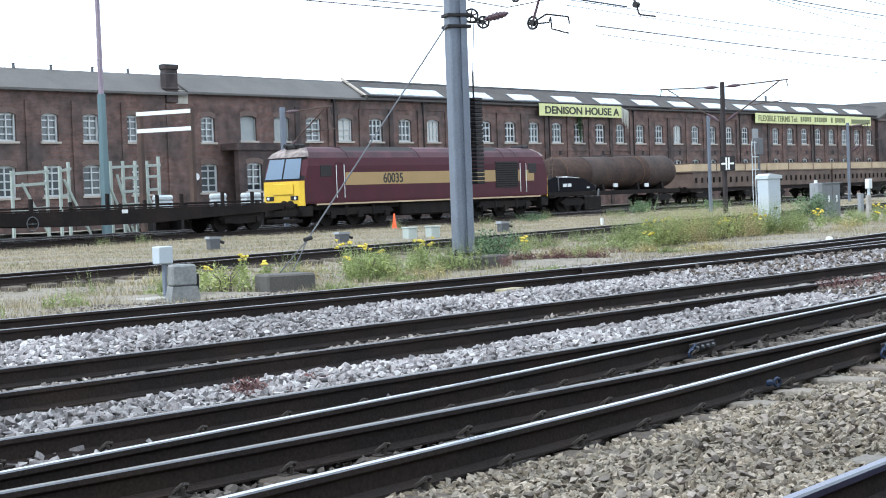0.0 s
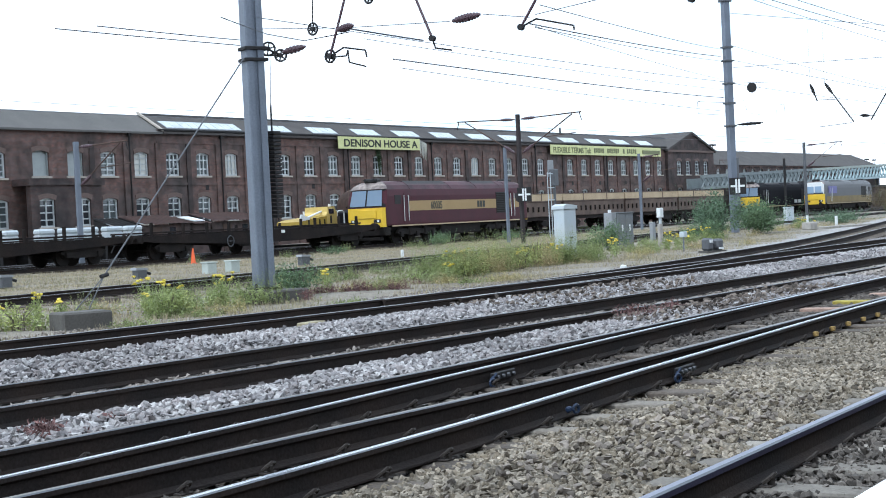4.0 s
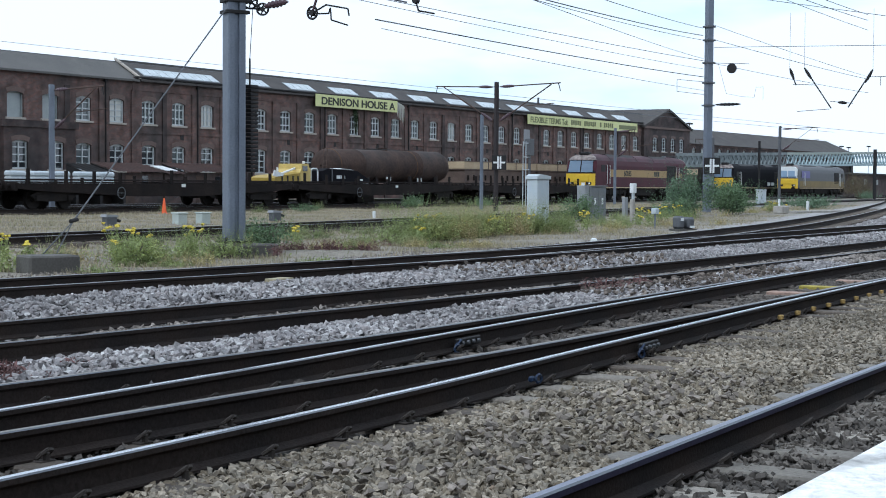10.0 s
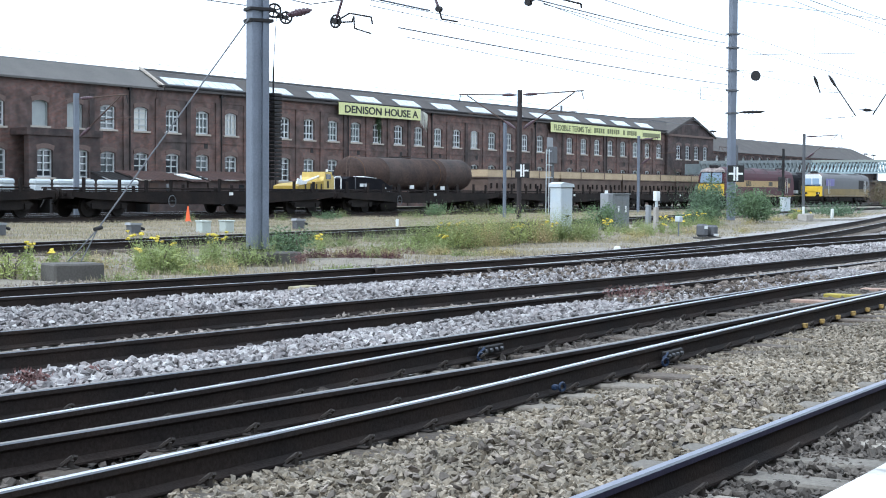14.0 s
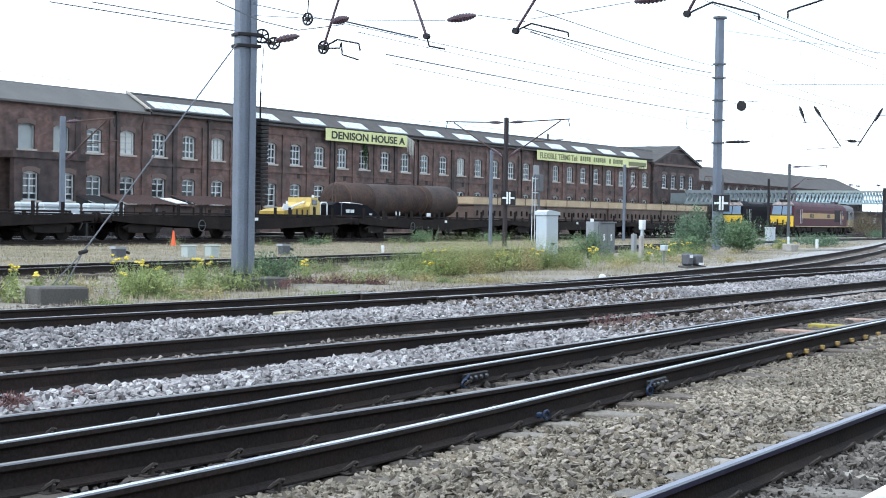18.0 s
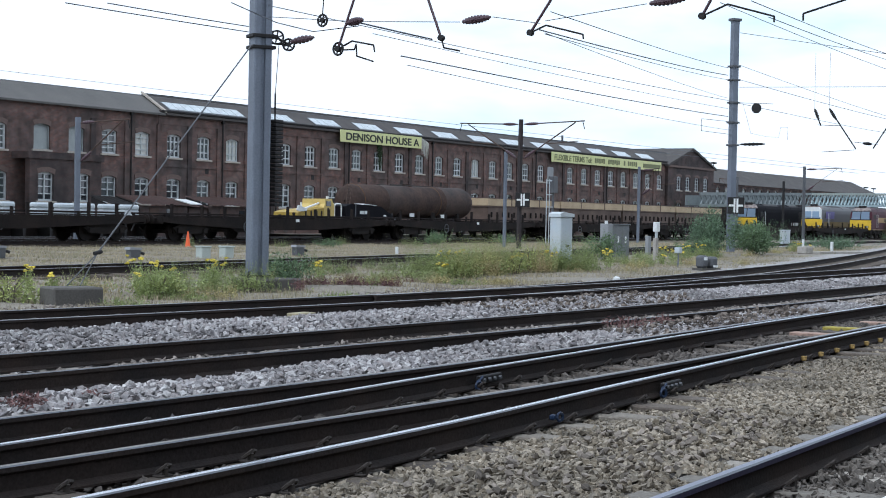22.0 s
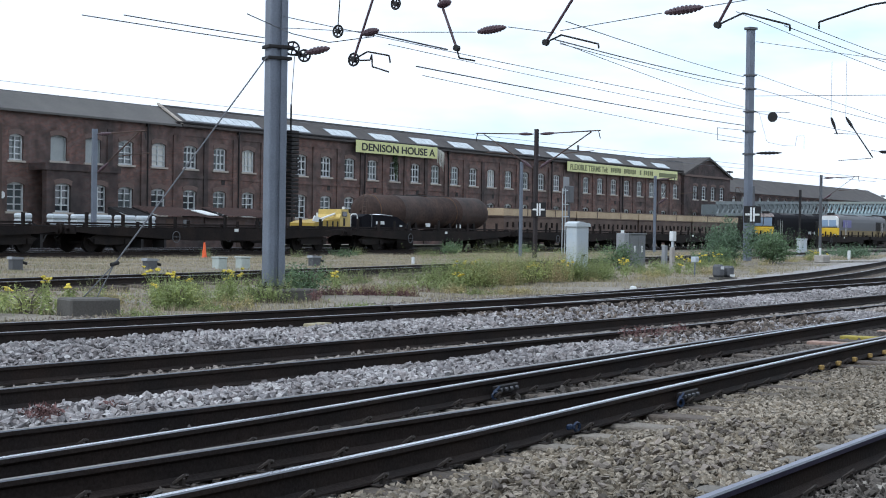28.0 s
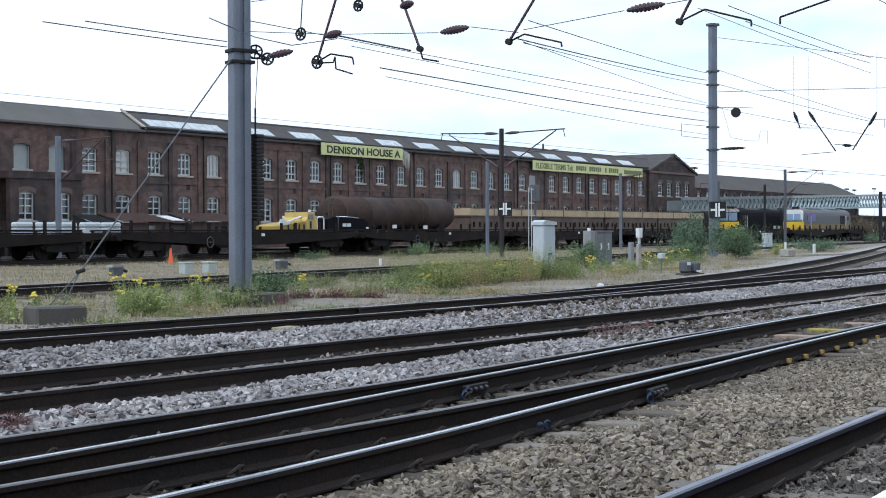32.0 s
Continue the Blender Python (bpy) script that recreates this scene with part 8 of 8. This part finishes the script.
def shoots(n, size, spread, height):
    """Thin leaning shoots with narrow leaves in pairs, standing out of the clump."""
    m = 22
    p = RNG.normal(size=(n, 2)) * np.array(spread) * 0.55
    tip = np.stack([p[:, 0] * 1.35, p[:, 1] * 1.35, height * RNG.uniform(0.7, 1.22, n) * np.exp(-0.25 * (p[:, 0] / spread[0]) ** 2)], -1)
    s = np.linspace(0.3, 1.0, m)[None, :, None]
    q = np.concatenate([p, np.zeros((n, 1))], 1)[:, None, :] * (1 - s) + tip[:, None, :] * s
    a = RNG.normal(size=(n, m, 3))
    a[..., 2] = np.abs(a[..., 2]) * 0.7
    a /= np.linalg.norm(a, axis=-1, keepdims=True)
    b = np.cross(a, RNG.normal(size=(n, m, 3)))
    b /= np.linalg.norm(b, axis=-1, keepdims=True)
    k = size * 1.7 * (1.2 - 0.7 * s) * RNG.uniform(0.6, 1.3, (n, m, 1))
    v = np.stack([q, q + a * k * 0.5 + b * k * 0.16, q + a * k, q + a * k * 0.5 - b * k * 0.16], 2).reshape(-1, 3)
    i = (np.arange(len(v) // 4) * 4)[:, None]
    return v, np.concatenate([i + np.array([[0, 1, 2]]), i + np.array([[0, 2, 3]])])


def bush(x, y, spread, height, n, size, material, label, name="bush", stems=9):
    b = thing(name, pose(x, y, -0.27), label, "bush", "bushes")
    v, f = leafy(int(n * 0.75), size * 0.85, (spread[0] * 0.9, spread[1] * 0.9), height * 0.88)
    put("foliage", raw_mesh("foliage", v, f, material), b)
    v, f = shoots(int(60 * spread[0]), size, spread, height)
    put("shoot_growth", raw_mesh("shoot_growth", v, f, material), b, None, "upright leafy growth")["kind"] = "stuff"
    bm = bmesh.new()
    for k in range(stems):
        a = 2 * math.pi * k / stems + random.random()
        q = Vector((math.cos(a) * spread[0] * 0.5, math.sin(a) * spread[1] * 0.5, height * random.uniform(0.55, 0.95)))
        m = q * 0.5 + Vector((0, 0, 0.12 * height))
        tube(bm, (0.08 * math.cos(a), 0.08 * math.sin(a), 0), m, 0.014, 0.01, n=5)
        tube(bm, m, q, 0.01, 0.004, n=5)
    part("stem", bm, TIMBER, b)
    return b


bush(70.6, 27.4, (1.2, 1.0), 2.3, 5600, 0.075, LEAF_GREY, "large grey-green buddleia bush by the mast")
bush(76.3, 27.2, (2.0, 1.2), 1.7, 6500, 0.085, LEAF, "large green buddleia bush spreading by the mast")
bush(68.2, 26.9, (1.1, 1.0), 0.95, 1600, 0.07, LEAF, "low green bush beside the buddleia")
bush(55.5, 25.9, (0.95, 0.6), 1.1, 2400, 0.06, LEAF, "bush growing against the relay cabinet")
bush(26.5, 19.65, (0.62, 0.5), 0.82, 1900, 0.045, LEAF, "dense green shrub at the foot of the mast")
WEED_BRIGHT = mat("bright yellow-green weed leaf", (0.33, 0.36, 0.12), 0.6, vary=0.25, scale=2, fine=9, bump=0, second=(0.24, 0.30, 0.10), per_island=0.4)
for x, y, w, h in ((36.4, 20.9, 0.55, 0.55), (37.6, 21.2, 0.6, 0.75), (38.9, 20.9, 0.6, 0.62), (40.2, 21.1, 0.7, 0.85), (41.8, 21.2, 0.6, 0.7), (35.0, 20.6, 0.5, 0.42), (17.9, 18.9, 0.6, 0.5), (21.9, 19.2, 0.5, 0.42)):
    bush(x, y, (w, 0.4), h, 260, 0.05, WEED_BRIGHT, "bright yellow-green leafy weeds at the gravel edge")
bush(38.9, 21.9, (1.2, 0.7), 0.6, 1000, 0.045, WEED, "leafy green weeds by the pale cabinet")
bush(41.3, 21.6, (1.0, 0.6), 0.55, 900, 0.045, WEED, "leafy weeds by the pale cabinet")
bush(36.2, 21.4, (1.0, 0.6), 0.38, 600, 0.04, WEED, "low leafy weeds along the gravel edge")
bush(33.4, 21.0, (0.9, 0.5), 0.3, 450, 0.04, WEED, "low leafy weeds along the gravel edge")
bush(22.2, 19.5, (0.75, 0.5), 0.45, 900, 0.04, WEED, "leafy green weed clump in the cess")
bush(24.4, 19.1, (0.5, 0.4), 0.4, 600, 0.036, WEED, "leafy green weed clump before the mast")
bush(78.9, 47.9, (0.9, 0.6), 0.9, 800, 0.07, LEAF, "green bush beside the goods line")
bush(88.5, 48.3, (0.8, 0.6), 0.7, 600, 0.07, LEAF, "green bush beside the goods line")
bush(64.6, 45.5, (0.6, 0.5), 0.5, 500, 0.06, LEAF, "low green weed in the dry grass")
bush(104.0, 31.5, (2.6, 1.6), 0.9, 1200, 0.09, LEAF_GREY, "low scrub beside the branch track")


SCRUB = mat("brown leafless scrub", (0.13, 0.095, 0.065), 0.85, vary=0.25, scale=1.5, fine=9, bump=0, second=(0.10, 0.10, 0.05), per_island=0.4)
bush(198.0, 54.6, (1.6, 1.2), 3.4, 1500, 0.13, SCRUB, "tall brown dry scrub at the yard throat")
bush(194.6, 52.3, (1.5, 1.0), 2.6, 1200, 0.12, SCRUB, "brown dry scrub beside a dark mast")
bush(190.6, 50.2, (1.6, 1.0), 1.0, 700, 0.10, LEAF_GREY, "low olive scrub beside a dark mast")


def ragwort(seed, h, heads, leafn):
    rnd = np.random.default_rng(seed)
    p = thing("ragwort_plant", pose(0, 0, 0), "yellow flowering ragwort among the weeds", "weed", "ragwort plants")
    bm = bmesh.new()
    tips = []
    for k in range(heads):
        a = rnd.uniform(0, 2 * math.pi)
        q = Vector((math.cos(a) * 0.22 * h * rnd.random() * 2, math.sin(a) * 0.22 * h * rnd.random() * 2, h * rnd.uniform(0.75, 1.0)))
        tube(bm, (0.02 * math.cos(a), 0.02 * math.sin(a), 0), q, 0.008, 0.004, n=4)
        tips.append(q)
    part("stalk", bm, WEED, p)
    v, f = leafy(leafn, 0.035, (0.20 * h / 0.6, 0.20 * h / 0.6), h * 0.85, rnd=rnd)
    put("leaves", raw_mesh("leaves", v, f, WEED), p)
    for q in tips:
        flower_head(p, rnd, q)
    return p


def flower_head(p, rnd, q):
    """A flat-topped ragged spray of yellow flowers on one stalk, one connected crown."""
    n = 12
    t = np.linspace(0, 2 * np.pi, n, endpoint=False)
    r = 0.055 * rnd.uniform(0.35, 1.2, n)
    rim = np.stack([np.cos(t) * r, np.sin(t) * r, 0.03 * rnd.uniform(-0.6, 1.0, n)], -1) + np.array(q[:])
    v = np.concatenate([rim, [np.array(q[:]) + [0, 0, 0.035]], [np.array(q[:]) - [0, 0, 0.02]]])
    f = [[i, (i + 1) % n, n] for i in range(n)] + [[(i + 1) % n, i, n + 1] for i in range(n)]
    put("flower_head", raw_mesh("flower_head", v, np.array(f), FLOWER), p, None, "yellow flower head")


KINDS = [ragwort(11, 0.55, 6, 170), ragwort(12, 0.42, 4, 150), ragwort(13, 0.68, 7, 230)]
spots = [(20.6, 21.3), (21.0, 21.0), (24.0, 21.6), (24.9, 21.9), (25.4, 22.0), (24.4, 20.0), (24.9, 20.4), (22.5, 20.2), (36.6, 21.8), (37.4, 22.4), (38.0, 21.4), (38.6, 22.6), (39.4, 21.2), (40.2, 22.3), (41.0, 21.0), (41.8, 22.2), (35.2, 21.2), (46.5, 21.5), (48.6, 22.5), (53.5, 22.6), (55.2, 23.4), (57.0, 23.7), (60.5, 24.6), (62.0, 25.0), (28.5, 20.3), (19.2, 20.8), (88.0, 29.0), (92.0, 30.0), (96.0, 30.5), (66.0, 26.0), (43.0, 23.0), (34.0, 20.4)]
for i, (x, y) in enumerate(spots):
    m = pose(x, y, -0.27, 0, 0, 67 * i)
    if i < 3:
        KINDS[i].matrix_world = m
    else:
        copy_thing(KINDS[i % 3], m)
for x, y, s in ((7.35, 7.55, 0.26), (17.3, 7.75, 0.42), (18.2, 7.7, 0.3), (8.1, 7.7, 0.16), (25.4, 18.6, 0.4), (26.5, 19.7, 0.4)):
    r = thing("sorrel_clump", pose(x, y, -0.10 if y < 15 else -0.24), "dry reddish weed clump growing in the ballast", "weed", "sorrel clumps")
    v, f = leafy(420, 0.02, (s, s * 0.6), s * 0.55)
    put("leaves", raw_mesh("leaves", v, f, RED_WEED), r)
    part("stalk", tube(tube(bmesh.new(), (0, 0, 0), (0.05, 0, s * 0.45), 0.006, n=4), (0, 0, 0), (-0.06, 0.03, s * 0.4), 0.006, n=4), RED_WEED, r)

ivy = thing("wall_creeper", building.matrix_world @ pose(8.9, -0.2, 5.0), "green creeper growing on the brick wall", "climbing plant")
v, f = leafy(700, 0.09, (0.42, 0.10), 2.9)
put("foliage", raw_mesh("foliage", v, f, mat("dark creeper leaf", (0.045, 0.075, 0.035), 0.7, vary=0.2, bump=0, per_island=0.4)), ivy)


# ---- what moves ----
TRAIN = [(0, 52.65), (1, 58.95), (2, 65.08), (3, 71.13), (6, 89.95), (9, 108.7), (13, 132.12), (17, 157.12), (19, 169.46), (22, 187.56), (25, 205.87), (28, 224.17), (30.5, 240.6), (32, 251.06)]


def on_goods_line(x, a, b):
    """The pose of a vehicle whose two bogies, a and b metres along it, stand on the goods line."""
    ya, yb = float(way_goods(x + a)), float(way_goods(x + b))
    slope = (yb - ya) / (b - a)
    return pose(x, ya - slope * a, 0, 0, 0, math.degrees(math.atan(slope)))


def motions():
    rows = TRAIN
    walk(train_loco, [(t, on_goods_line(x, 3.8, 15.8)) for t, x in rows])
    for i, w in enumerate(WAGONS):
        walk(w, [(t, on_goods_line(x - 1.5 - WAGON_PITCH * i, -18.15, -2.45)) for t, x in rows])
    fine = np.arange(0, 32.01, 0.1)
    run = np.interp(fine, [t for t, _ in rows], [x for _, x in rows]) - rows[0][1]
    for ob in (train_loco, *WAGONS):
        for c in ob.children:
            if c.name.startswith("wheelset"):
                r = 0.53 if ob is train_loco else 0.46
                base = c.matrix_basis.copy()
                walk(c, [(float(t), base @ pose(0, 0, 0, 0, math.degrees(d / r), 0)) for t, d in zip(fine, run)])


motions()
